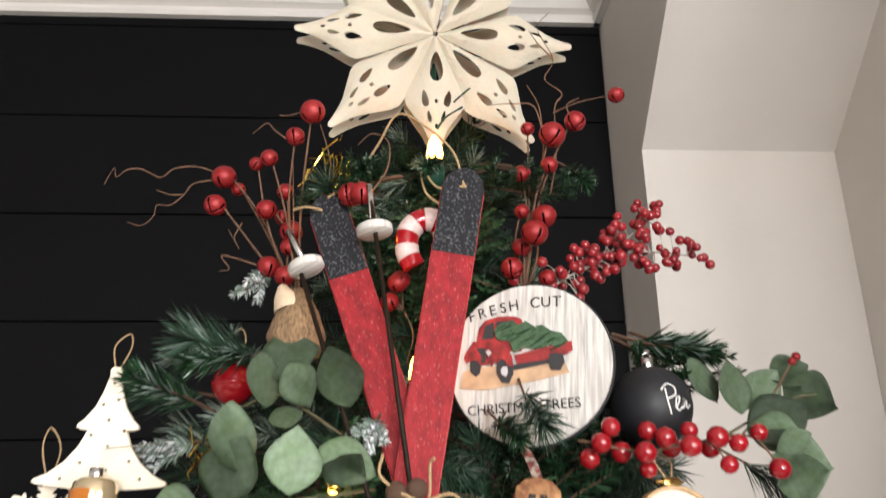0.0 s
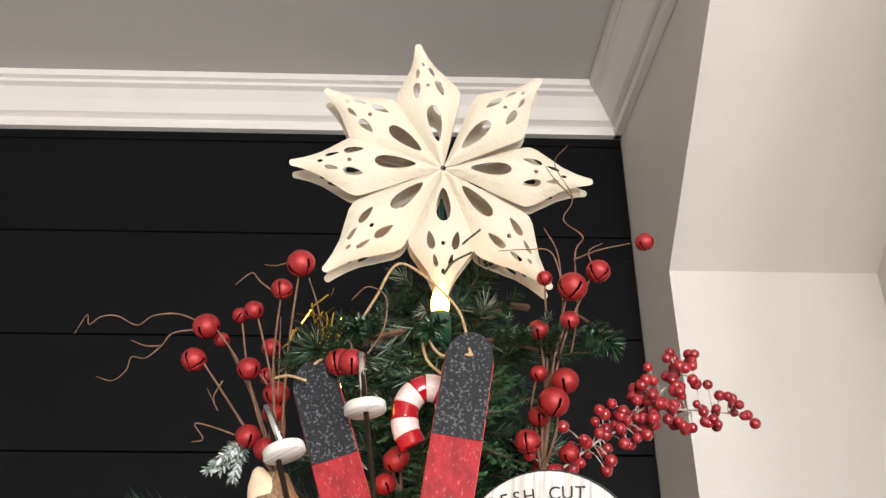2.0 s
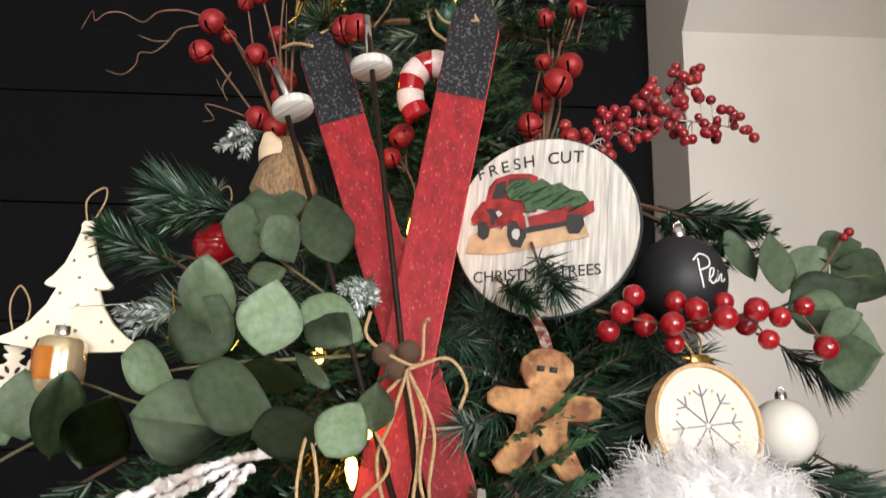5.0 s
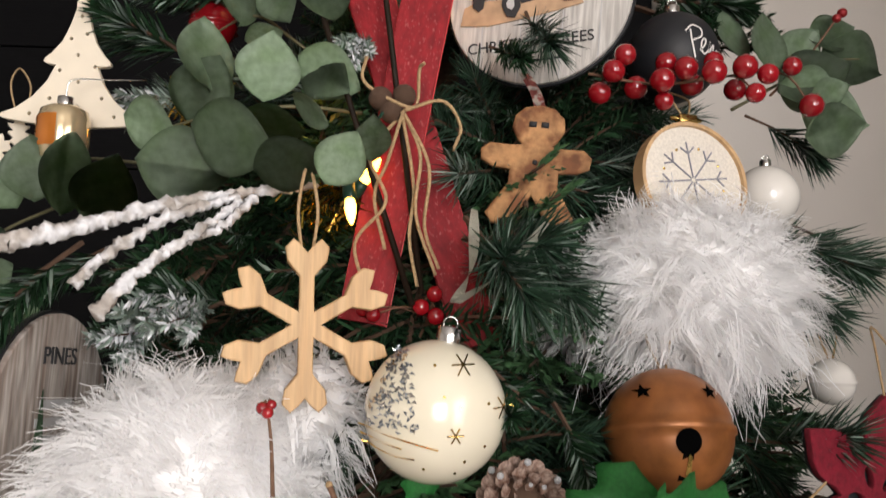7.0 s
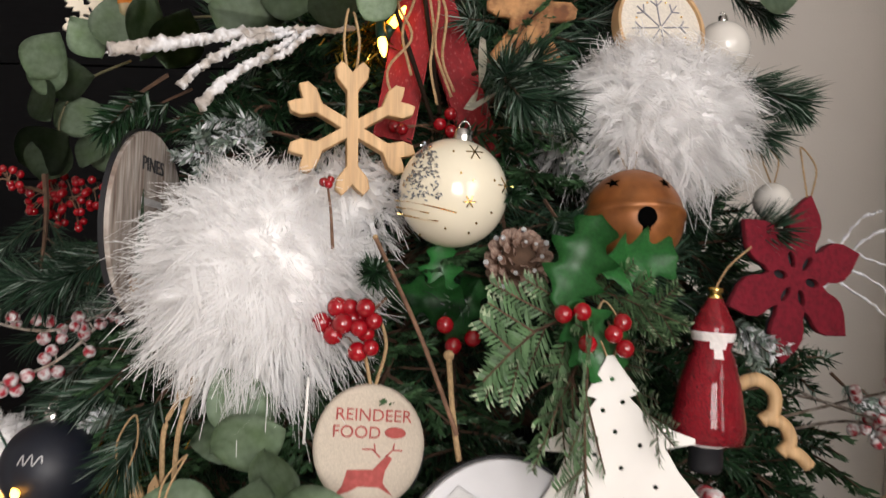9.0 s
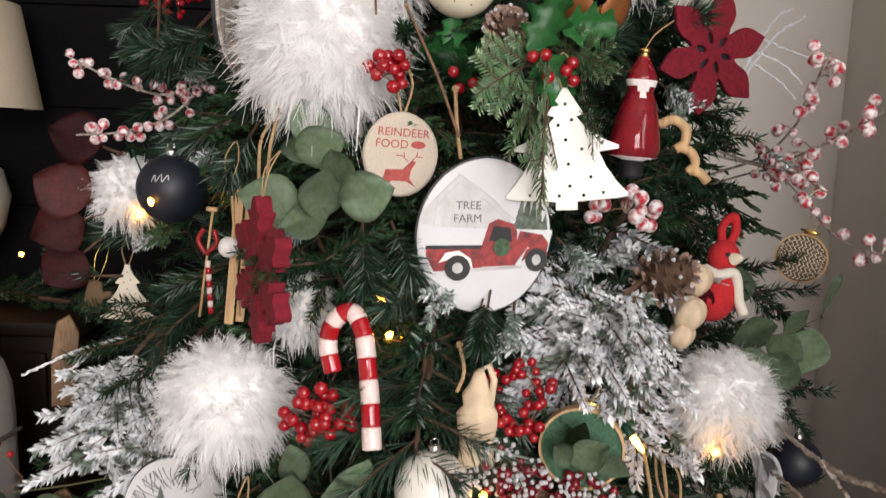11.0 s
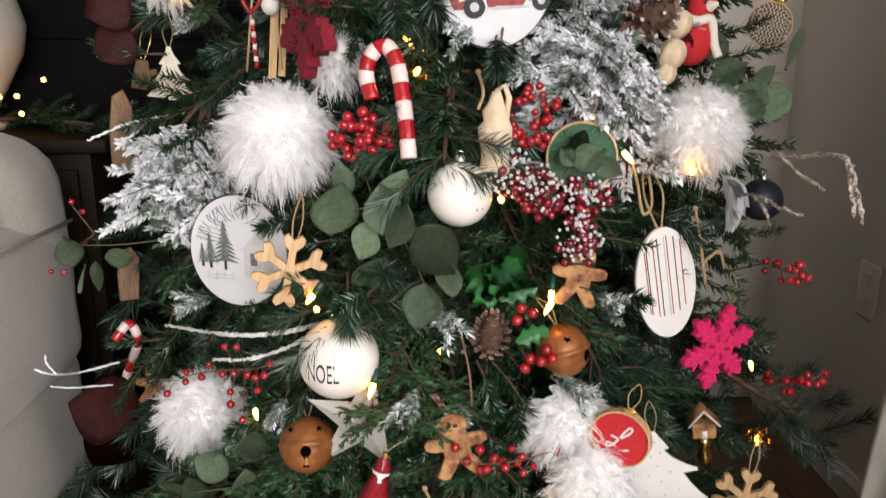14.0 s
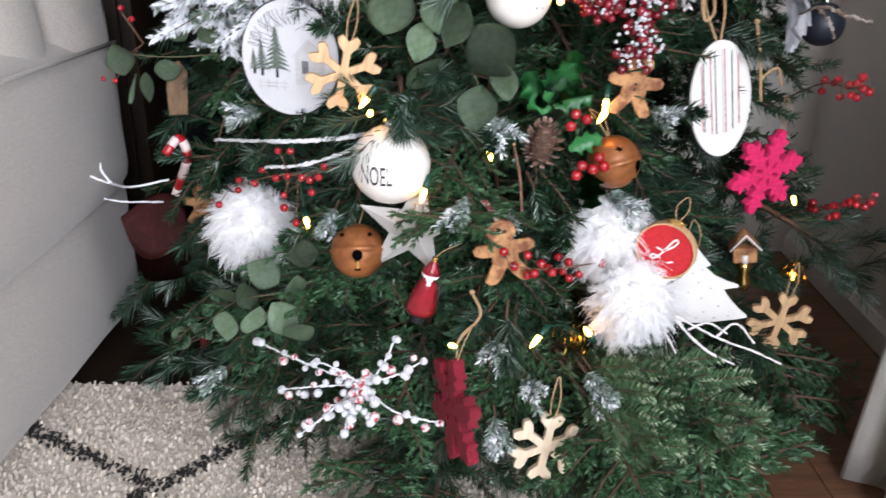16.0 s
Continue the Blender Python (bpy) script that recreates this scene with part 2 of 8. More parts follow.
# crown moulding: one profile, run along both walls
CROWN = [(0, 0), (0.018, 0), (0.022, 0.012), (0.014, 0.018), (0.014, 0.026), (0.03, 0.034), (0.046, 0.06), (0.062, 0.082), (0.074, 0.088), (0.074, 0.096), (0.084, 0.1), (0.086, 0.116), (0, 0.116)]
bm = prism([(BACK - p, CEILING - 0.118 + q) for p, q in CROWN], -3.0, 0.503)
structure("crown_moulding_back", bm, TRIM, "white glossy crown moulding above the black wall", "moulding")
bm = prism([(-p, CEILING - 0.118 + q) for p, q in CROWN], 0.93, BACK - 0.002)
bmesh.ops.transform(bm, matrix=Matrix(((0, 1, 0, 0.504), (1, 0, 0, 0), (0, 0, 1, 0), (0, 0, 0, 1))), verts=bm.verts)
bmesh.ops.recalc_face_normals(bm, faces=bm.faces)
structure("crown_moulding_side", bm, TRIM, "white glossy crown moulding on the short wall", "moulding")
bm = prism([(0, 0), (0.016, 0), (0.016, 0.05), (0.01, 0.06), (0.006, 0.068), (0, 0.068)], -0.09, 1.49)
bmesh.ops.transform(bm, matrix=Matrix(((0, -1, 0, SIDE), (1, 0, 0, 0), (0, 0, 1, 0), (0, 0, 0, 1))), verts=bm.verts)
bmesh.ops.recalc_face_normals(bm, faces=bm.faces)
structure("baseboard", bm, TRIM, "white low baseboard along the side wall", "baseboard")

outlet = thing("wall_outlet", "white plastic outlet plate on the side wall", "outlet", pose(SIDE - 0.001, 1.04, 0.47))
part("plate", boxed(-0.006, -0.036, -0.058, 0, 0.036, 0.058, bevel=0.003), TRIM, outlet)
for dz in (-0.024, 0.024):
    part("socket", boxed(-0.009, -0.016, dz - 0.014, -0.005, 0.016, dz + 0.014, bevel=0.002), CERAMIC, outlet)

# ---- the rug ----
RUG = mat("cream_shaggy_wool", (0.52, 0.46, 0.38), 0.95, var=0.3, scale=150, bump=0.8, island=0.25, sheen=0.3)
RUGDARK = mat("black_shaggy_wool", (0.012, 0.011, 0.010), 0.95, var=0.3, scale=150, bump=0.8, island=0.3)
rug = thing("rug", "cream shaggy wool rug with black diagonal lines", "rug", pose(0, 0, 0))
part("backing", boxed(-1.7, -1.2, -0.005, 0.36, 0.775, 0.006), RUG, rug, smooth=False)
rs = random.Random(5)
verts, faces, slots = [], [], []
for _ in range(16000):
    x, y = rs.uniform(-0.95, 0.36), rs.uniform(0.28, 0.775)
    a, d = rs.uniform(0, 6.28), rs.uniform(0.004, 0.009)
    k = len(verts)
    dx, dy = math.cos(a), math.sin(a)
    h = rs.uniform(0.008, 0.015)
    for s, z in ((0, 0.004), (0.5, h), (1, h * 0.7)):
        for w in (-1, 1):
            verts.append((x + dx * d * 1.6 * s - dy * w * d * 0.32, y + dy * d * 1.6 * s + dx * w * d * 0.32, z))
    faces += [(k, k + 1, k + 3, k + 2), (k + 2, k + 3, k + 5, k + 4)]
    first = abs(y - 0.575 + 0.545 * (x + 0.696)) if x < -0.50 else 1
    second = abs(y - 0.478 - 1.035 * (x + 0.518)) if x < -0.26 else 1
    dark = min(first, second * 0.75) < 0.016
    slots += [int(dark)] * 2
tagged(part("pile", cloud(verts, faces, "pile", RUG, RUGDARK, slots=slots), None, rug), kind="stuff")

# ---- armchair beside the tree ----
def cushion(x0, y0, z0, x1, y1, z1, r, puff=0.02, seed=0):
    bm = boxed(x0, y0, z0, x1, y1, z1, bevel=r, seg=4)
    bmesh.ops.subdivide_edges(bm, edges=[e for e in bm.edges if e.calc_length() > 0.12], cuts=5, use_grid_fill=True)
    c = Vector(((x0 + x1) / 2, (y0 + y1) / 2, (z0 + z1) / 2))
    h = Vector(((x1 - x0) / 2, (y1 - y0) / 2, (z1 - z0) / 2))
    for v in bm.verts:
        d = v.co - c
        u = Vector((d.x / h.x, d.y / h.y, d.z / h.z))
        v.co += Vector((u.x * (1 - u.y ** 2) * (1 - u.z ** 2), u.y * (1 - u.x ** 2) * (1 - u.z ** 2), u.z * (1 - u.x ** 2) * (1 - u.y ** 2))) * puff
        v.co += 0.006 * noise.noise_vector(v.co * 7 + Vector((seed, 0, 0)))
    return bm


chair = thing("armchair", "grey beige linen slipcovered armchair beside the tree", "armchair", pose(-0.745, 0.70, 0, 0, 0, -3))
part("base", cushion(-0.95, -0.66, 0.012, -0.02, 0.42, 0.34, 0.05, 0.02, 1), FABRIC, chair)
part("arm", cushion(-0.26, -0.62, 0.3, 0.01, 0.40, 0.635, 0.075, 0.025, 2), FABRIC, chair)
part("arm", cushion(-0.95, -0.62, 0.3, -0.72, 0.40, 0.635, 0.075, 0.025, 3), FABRIC, chair)
part("seat_cushion", cushion(-0.72, -0.55, 0.33, -0.25, 0.25, 0.48, 0.05, 0.03, 4), FABRIC, chair)
part("back", cushion(-0.9, 0.2, 0.3, -0.02, 0.44, 0.79, 0.09, 0.03, 5), FABRIC, chair)
part("back_cushion", cushion(-0.80, 0.03, 0.44, -0.06, 0.24, 0.815, 0.085, 0.04, 6), FABRIC, chair)
part("skirt", cushion(-0.93, -0.71, 0.012, -0.03, -0.64, 0.26, 0.025, 0.008, 7), FABRIC, chair)
part("piping", tube([(0.012, -0.56, 0.612), (0.022, -0.1, 0.634), (0.014, 0.36, 0.62)], 0.004), FABRIC, chair)

# ---- console with lamp against the black wall ----
console = thing("console_table", "dark brown wooden console table against the black wall", "table", pose(-1.35, 1.55, 0))
part("top", boxed(-0.75, -0.17, 0.70, 0.6, 0.16, 0.735, bevel=0.006), DARKWOOD, console)
# body and doors are added: dark boxes stand in for the shade under the top
part("body", boxed(-0.70, -0.14, 0.05, 0.55, 0.13, 0.698, bevel=0.003), DARKWOOD, console)
for x in (-0.38, 0.23):
    part("door", boxed(x - 0.29, -0.155, 0.09, x + 0.29, -0.1405, 0.66, bevel=0.004), DARKWOOD, console)
for x, y in ((-0.68, -0.13), (0.52, -0.13), (-0.68, 0.12), (0.52, 0.12)):
    part("leg", boxed(x - 0.02, y - 0.02, 0.0, x + 0.02, y + 0.02, 0.0495, bevel=0.004), DARKWOOD, console)
lamp = thing("table_lamp", "cream ceramic table lamp with a drum shade on the console", "lamp", pose(-1.11, 1.54, 0.737))
part("base", lathe([(0, 0), (0.06, 0), (0.062, 0.012), (0.03, 0.03), (0.06, 0.08), (0.115, 0.18), (0.13, 0.25), (0.115, 0.31), (0.06, 0.36), (0.022, 0.385), (0.02, 0.41), (0, 0.411)]), CERAMIC, lamp)
part("neck", lathe([(0, 0.408), (0.009, 0.408), (0.009, 0.56), (0, 0.56)], 12), GOLDFOIL, lamp, "brass neck")
bm = lathe([(0.205, 0.455), (0.165, 0.69), (0.162, 0.69), (0.202, 0.455), (0.205, 0.455)], 48)
part("shade", bm, SHADE, lamp)

# ---- curtain beside the window ----
bm = bmesh.new()
rows = []
for j, z in enumerate((0.012, 0.1, 0.3, 0.6, 1.0, 1.5, 2.0, 2.5)):
    row = []
    for i in range(61):
        u = i / 60
        y = 0.60 - 0.62 * u * (0.85 + 0.15 * min(1, z))
        fold = 0.030 * math.sin(u * 34) + 0.012 * math.sin(u * 71 + 1)
        flare = 0.07 * max(0, 1 - z / 0.9)
        row.append((bm.verts.new((0.735 - flare * (0.6 + 0.4 * math.sin(u * 9)) + fold, y + 0.02 * math.sin(z * 3), z)), None))
    rows.append(row)
for a, b in zip(rows, rows[1:]):
    for i in range(60):
        bm.faces.new((a[i][0], a[i + 1][0], b[i + 1][0], b[i][0]))
bmesh.ops.solidify(bm, geom=bm.faces[:], thickness=0.004)
curtain = thing("curtain", "white linen curtain hanging to the floor", "curtain")
part("drape", bm, CURTAIN, curtain)
part("curtain_rod", tube([(0.735, -0.2, 2.515), (0.735, 0.68, 2.515)], 0.012, 12), DARKWOOD, curtain)

# ---- the tree ----
AXIS = Vector((0.05, 0.95))
RADII = [(0.0, 0.56), (0.12, 0.58), (0.25, 0.54), (0.45, 0.475), (0.65, 0.465), (0.85, 0.445), (1.0, 0.40), (1.1, 0.385), (1.35, 0.33), (1.5, 0.255), (1.7, 0.165), (1.82, 0.115), (1.9, 0.085), (2.0, 0.05), (2.1, 0.03)]


def girth(z):
    return float(np.interp(z, [a for a, b in RADII], [b for a, b in RADII]))


def needles(rng, verts, faces, slots, a, b, count, length, width, lean, slot, flatness=0.0, droop=0.0, start=0.0):
    """Needles round the twig from a to b: slim blades that point forward."""
    d = b - a
    n = d.normalized()
    s = n.cross(Vector((0.1, 0.2, 0.97))).normalized()
    u = s.cross(n)
    for i in range(count):
        t = start + (1 - start) * (i + rng.random()) / count
        p = a + d * t
        ang = rng.uniform(0, 2 * math.pi)
        side = s * math.cos(ang) + u * math.sin(ang) * (1 - flatness)
        w = (n * math.cos(lean) + side * math.sin(lean * rng.uniform(0.75, 1.2))).normalized()
        L = length * rng.uniform(0.7, 1.15) * (1 - 0.25 * t * t)
        tip = p + w * L - Vector((0, 0, droop * L))
        cross = w.cross(Vector((rng.uniform(-1, 1), rng.uniform(-1, 1), rng.uniform(-1, 1)))).normalized() * width
        k = len(verts)
        mid = p + w * L * 0.6
        verts += [p - cross * 0.5, p + cross * 0.5, mid + cross * 0.55, tip, mid - cross * 0.55]
        faces += [(k, k + 1, k + 2, k + 4), (k + 4, k + 2, k + 3)]
        slots += [slot, slot]


def stick(verts, faces, slots, points, r0, r1, slot, sides=4):
    k0 = len(verts)
    n = len(points)
    for i, p in enumerate(points):
        d = (points[min(i + 1, n - 1)] - points[max(0, i - 1)]).normalized()
        s = d.cross(Vector((0.2, 0.1, 0.97))).normalized()
        u = s.cross(d)
        r = r0 + (r1 - r0) * i / (n - 1)
        for k in range(sides):
            a = 2 * math.pi * k / sides
            verts.append(p + r * (math.cos(a) * s + math.sin(a) * u))
        if i:
            for k in range(sides):
                q = k0 + (i - 1) * sides
                faces.append((q + k, q + (k + 1) % sides, q + sides + (k + 1) % sides, q + sides + k))
                slots.append(slot)


def branch_mesh(name, length, kind, seed):
    """One branch along +x: a stem, side twigs, and needles of one kind."""
    rng = random.Random(seed)
    verts, faces, slots = [], [], []
    mats = {"green": (BARK, NEEDLE, FROSTED), "long": (BARK, NEEDLE_LONG, FROSTED), "cedar": (BARK, CEDAR, NEEDLE), "flock": (BARK, FLOCK, FROSTED)}[kind]
    rise = rng.uniform(-0.1, 0.12)

    def spine(t):
        return Vector((length * t, 0.02 * length * math.sin(5 * t + seed), length * (rise * t - 0.22 * t * t)))
    stick(verts, faces, slots, [spine(i / 8) for i in range(9)], 0.006, 0.0018, 0)
    twigs = [(spine(0.82), spine(1.0) - spine(0.82))]
    count = {"green": 15, "long": 9, "cedar": 17, "flock": 14}[kind]
    for i in range(count):
        t = 0.30 + 0.66 * (i + rng.random() * 0.7) / count
        way = (-1) ** i
        turn = radians(rng.uniform(32, 62)) * way
        L = (0.085 + 0.075 * (1 - t)) * rng.uniform(0.75, 1.2)
        twigs.append((spine(t), Vector((math.cos(turn), math.sin(turn), rng.uniform(-0.45, 0.5))).normalized() * L))
    for a, d in twigs:
        b = a + d
        stick(verts, faces, slots, [a, a + d * 0.5 + Vector((0, 0, 0.004)), b], 0.002, 0.001, 0, 3)
        if kind == "green":
            needles(rng, verts, faces, slots, a, b, int(950 * d.length), 0.022, 0.0017, radians(48), 1)
            needles(rng, verts, faces, slots, a + d * 0.6, b, 14, 0.016, 0.0018, radians(40), 2 if rng.random() < 0.45 else 1)
        elif kind == "long":
            needles(rng, verts, faces, slots, a, b, int(850 * d.length), 0.046, 0.0011, radians(38), 1, droop=0.1)
            needles(rng, verts, faces, slots, a + d * 0.7, b, 34, 0.042, 0.0011, radians(30), 2 if rng.random() < 0.3 else 1)
        elif kind == "flock":
            needles(rng, verts, faces, slots, a, b, int(1300 * d.length), 0.019, 0.0037, radians(44), 1)
        else:
            # cedar: short flat side sprigs with scale-like leaves
            nrm = d.normalized()
            for k in range(12):
                q = a + d * (0.12 + 0.88 * k / 12)
                ss = nrm.cross(Vector((rng.uniform(-.3, .3), rng.uniform(-.3, .3), 1))).normalized() * (-1) ** k
                e = (nrm * 0.75 + ss * 0.65 + Vector((0, 0, rng.uniform(-.25, .1)))).normalized() * 0.034 * rng.uniform(0.7, 1.2) * (1.1 - 0.5 * k / 12)
                needles(rng, verts, faces, slots, q, q + e, 19, 0.0115, 0.0023, radians(38), 1, flatness=0.6)
    return cloud([tuple(v) for v in verts], faces, name, *mats, slots=slots)


TEMPLATES = {k: [branch_mesh("branch", L, k, 11 * i + 3 * j) for i, L in enumerate((0.22, 0.34, 0.46)) for j in range(2)]
             for k in ("green", "long", "cedar", "flock")}
LENGTHS = [0.22, 0.22, 0.34, 0.34, 0.46, 0.46]

tree = thing("christmas_tree", "tall dark green artificial fir tree with mixed pine and cedar tips", "christmas tree", pose(AXIS.x, AXIS.y, 0))
part("trunk", tube([(0, 0, 0.06), (0.004, 0, 0.8), (0, 0.003, 1.5), (0.002, 0, 2.02)], 0.03, 10, taper=0.35), BARK, tree)
stand = bmesh.new()
for i in range(4):
    a = math.pi / 4 + i * math.pi / 2
    tube([(0.03 * math.cos(a), 0.03 * math.sin(a), 0.16), (0.16 * math.cos(a), 0.16 * math.sin(a), 0.09), (0.27 * math.cos(a), 0.27 * math.sin(a), 0.012)], 0.012, 8, stand)
tube([(0, 0, 0.04), (0, 0, 0.24)], 0.036, 12, stand)
part("stand", stand, GREENWIRE, tree)
rb = random.Random(21)
placed = 0
GOLDEN = 2.399963


def place_branch(kind, z, angle, reach, dip, roll):
    """A branch with its tip `reach` from the axis at height z."""
    pick = min(range(6), key=lambda i: (abs(LENGTHS[i] - max(0.2, reach * 0.9)), rb.random()))
    k = max(0.75, min(1.15, reach * 0.92 / LENGTHS[pick]))
    L = LENGTHS[pick] * k
    root = reach - L * math.cos(radians(dip))
    m = Matrix.Rotation(angle, 4, "Z") @ Matrix.Translation((root, 0, z + L * math.sin(radians(dip)))) @ Matrix.Rotation(radians(dip), 4, "Y") @ Matrix.Rotation(roll, 4, "X") @ Matrix.Scale(k, 4)
    return part("branch", TEMPLATES[kind][pick], None, tree, m=m)


N = 262
for i in range(N):
    u = (i + 0.5) / N
    # more branches low down, where the tree is wide
    z = 0.08 + 1.90 * (1 - math.sqrt(1 - 0.86 * u)) / (1 - math.sqrt(0.14))
    z = max(0.08, min(1.98, z + rb.uniform(-0.03, 0.03)))
    a = i * GOLDEN
    # the side towards the room is the full side
    if math.sin(a) > 0.35 and i % 3:
        a = -a + rb.uniform(-0.3, 0.3)
    kind = rb.choices(("green", "long", "cedar"), (5, 3, 2))[0]
    # fuller to both sides than towards the room
    reach = girth(z) * rb.uniform(0.86, 1.03) * (1 + float(np.interp(z, (0.6, 0.95, 1.25, 1.65), (0.36, 0.52, 0.5, 0.10))) * (1 if math.cos(a) < 0 else 0.6) * math.cos(a) ** 6)
    if z > 1.62 and math.cos(a) > 0.15:
        reach *= 0.72
    place_branch(kind, z, a, reach, rb.uniform(4, 26) - 25 * max(0, z - 1.7), rb.uniform(-0.6, 0.6))

# ---- materials of the ornaments ----
RED_MATTE = mat("matte_red_metal", (0.33, 0.018, 0.020), 0.42, 0.3, var=0.25, scale=60, second=(0.22, 0.012, 0.014), bump=0.15)
RED_GLOSS = mat("glossy_red_berry", (0.27, 0.005, 0.010), 0.18, var=0.1, coat=0.5, island=0.1, ob_random=0.15)
RED_DARK = mat("dark_red_berry", (0.15, 0.004, 0.010), 0.2, var=0.2, coat=0.5, ob_random=0.3)
RED_FROST = mat("iced_red_berry", (0.27, 0.010, 0.016), 0.3, var=0.4, scale=9, second=(0.30, 0.09, 0.09), mix_scale=2.6, sharp=0.05, ob_random=0.25, coat=0.4, shift=0.60)
SNOW_BERRY = mat("snowy_red_berry", (0.76, 0.74, 0.74), 0.8, var=0.12, scale=6, second=(0.38, 0.015, 0.03), mix_scale=0.9, sharp=0.10, ob_random=0.1, bump=0.4)
SKI_RED = mat("distressed_red_paint", (0.235, 0.009, 0.013), 0.6, spec=0.25, var=0.3, scale=160, second=(0.36, 0.085, 0.08), mix_scale=420, sharp=0.06, bump=0.3, stretch=(1.3, 1, 0.6), shift=0.655)
SKI_BLACK = mat("distressed_black_paint", (0.006, 0.006, 0.008), 0.6, spec=0.25, var=0.4, scale=200, second=(0.065, 0.068, 0.075), mix_scale=420, sharp=0.03, bump=0.3, shift=0.58)
EDGE_RED = mat("bright_red_edge", (0.55, 0.02, 0.02), 0.5, var=0.1)
PAPER = mat("ivory_paper", (0.56, 0.48, 0.38), 0.75, var=0.03, scale=60, subsurface=0.15)
WHITE_WOOD = mat("whitewashed_wood", (0.62, 0.60, 0.56), 0.7, var=0.15, scale=40, second=(0.44, 0.42, 0.39), mix_scale=25, sharp=0.1, stretch=(10, 1, 0.8), bump=0.2)
WHITE_PAINT = mat("white_enamel", (0.82, 0.80, 0.76), 0.4, var=0.03, scale=30)
IVORY = mat("ivory_enamel", (0.80, 0.72, 0.58), 0.45, var=0.05, scale=40)
CREAM_GLASS = mat("cream_glossy_glass", (0.80, 0.74, 0.58), 0.16, var=0.03, coat=0.4)
WHITE_CERAMIC = mat("white_glazed_ceramic", (0.80, 0.77, 0.71), 0.22, var=0.03, coat=0.3)
BLACK_MATTE = mat("matte_black_paint", (0.012, 0.013, 0.016), 0.55, var=0.2)
NAVY = mat("dark_navy_paint", (0.010, 0.013, 0.022), 0.5, var=0.2)
PINE_WOOD = mat("pale_pine_wood", (0.60, 0.40, 0.21), 0.6, var=0.2, scale=20, stretch=(14, 3, 1), second=(0.50, 0.31, 0.15), mix_scale=8, bump=0.15)
PALE_WOOD = mat("bleached_wood", (0.66, 0.55, 0.40), 0.65, var=0.12, scale=20, stretch=(14, 3, 1), second=(0.58, 0.46, 0.31), mix_scale=8, bump=0.15)
COOKIE = mat("gingerbread_brown", (0.46, 0.24, 0.10), 0.8, var=0.25, scale=130, second=(0.17, 0.065, 0.025), mix_scale=55, sharp=0.09, bump=0.4)
RUST = mat("rusty_brown_metal", (0.36, 0.135, 0.040), 0.38, 0.35, var=0.35, scale=45, second=(0.19, 0.065, 0.022), mix_scale=28, bump=0.15, sharp=0.2)
COPPER = mat("copper_red_petal", (0.075, 0.015, 0.013), 0.6, 0.0, spec=0.25, var=0.25, scale=15, second=(0.04, 0.008, 0.008))
FUR_BASE = mat("white_fur_base", (0.93, 0.92, 0.91), 0.8, var=0.03, island=0.08, spec=0.2)
FUR = bpy.data.materials.new("white_faux_fur")
FUR.use_nodes = True
fn, fl = FUR.node_tree.nodes, FUR.node_tree.links
dif, tra, mixs = fn.new("ShaderNodeBsdfDiffuse"), fn.new("ShaderNodeBsdfTranslucent"), fn.new("ShaderNodeMixShader")
geo, ramp_f = fn.new("ShaderNodeNewGeometry"), fn.new("ShaderNodeMapRange")
ramp_f.inputs[3].default_value, ramp_f.inputs[4].default_value = 0.96, 0.985
fl.new(geo.outputs["Random Per Island"], ramp_f.inputs[0])
tint_f = fn.new("ShaderNodeCombineColor")
for k_f in range(3):
    fl.new(ramp_f.outputs[0], tint_f.inputs[k_f])
for sh in (dif, tra):
    fl.new(tint_f.outputs[0], sh.inputs[0])
mixs.inputs[0].default_value = 0.5
fl.new(dif.outputs[0], mixs.inputs[1])
fl.new(tra.outputs[0], mixs.inputs[2])
fl.new(mixs.outputs[0], fn["Material Output"].inputs[0])
EUCA = mat("eucalyptus_leaf", (0.140, 0.212, 0.112), 0.5, var=0.15, scale=9, second=(0.20, 0.27, 0.19), mix_scale=2.2, ob_random=0.36, bump=0.15, spec=0.35)
EUCA_STEM = mat("green_brown_stem", (0.13, 0.12, 0.06), 0.7, var=0.2)
HOLLY = mat("holly_green", (0.025, 0.15, 0.035), 0.35, var=0.2, scale=30, ob_random=0.15)
SNOWY = mat("snow_covered_twig", (0.72, 0.72, 0.73), 0.9, var=0.2, scale=180, bump=0.9, second=(0.42, 0.38, 0.34), mix_scale=60, sharp=0.08)
SNOW = mat("glitter_snow", (0.82, 0.83, 0.86), 0.85, var=0.12, scale=300, bump=0.8)
SILVER = mat("silver_metal", (0.75, 0.74, 0.72), 0.25, 1.0, var=0.1)
GOLD = mat("gold_metal", (0.80, 0.55, 0.18), 0.25, 1.0, var=0.15)
GREYGLIT = mat("silver_grey_glitter", (0.20, 0.22, 0.24), 0.4, 0.5, var=0.9, scale=700, island=0.5)
RED_GLITTER = mat("red_glitter", (0.33, 0.008, 0.020), 0.22, 0.55, var=0.8, scale=900, bump=1.0, coat=0.6)
RED_FELT = mat("dark_red_felt", (0.17, 0.005, 0.016), 0.95, var=0.25, scale=220, bump=0.6)
PINK_FELT = mat("bright_pink_red_felt", (0.72, 0.02, 0.13), 0.95, var=0.2, scale=220, bump=0.6)
STRIPE_RED = mat("candy_red", (0.36, 0.008, 0.014), 0.14, var=0.15, coat=0.5)
STRIPE_WHITE = mat("candy_white", (0.76, 0.60, 0.57), 0.35, var=0.15, scale=400, coat=0.3)
LINEN = mat("cream_embroidery_linen", (0.74, 0.69, 0.60), 0.95, var=0.1, scale=500, bump=0.3)
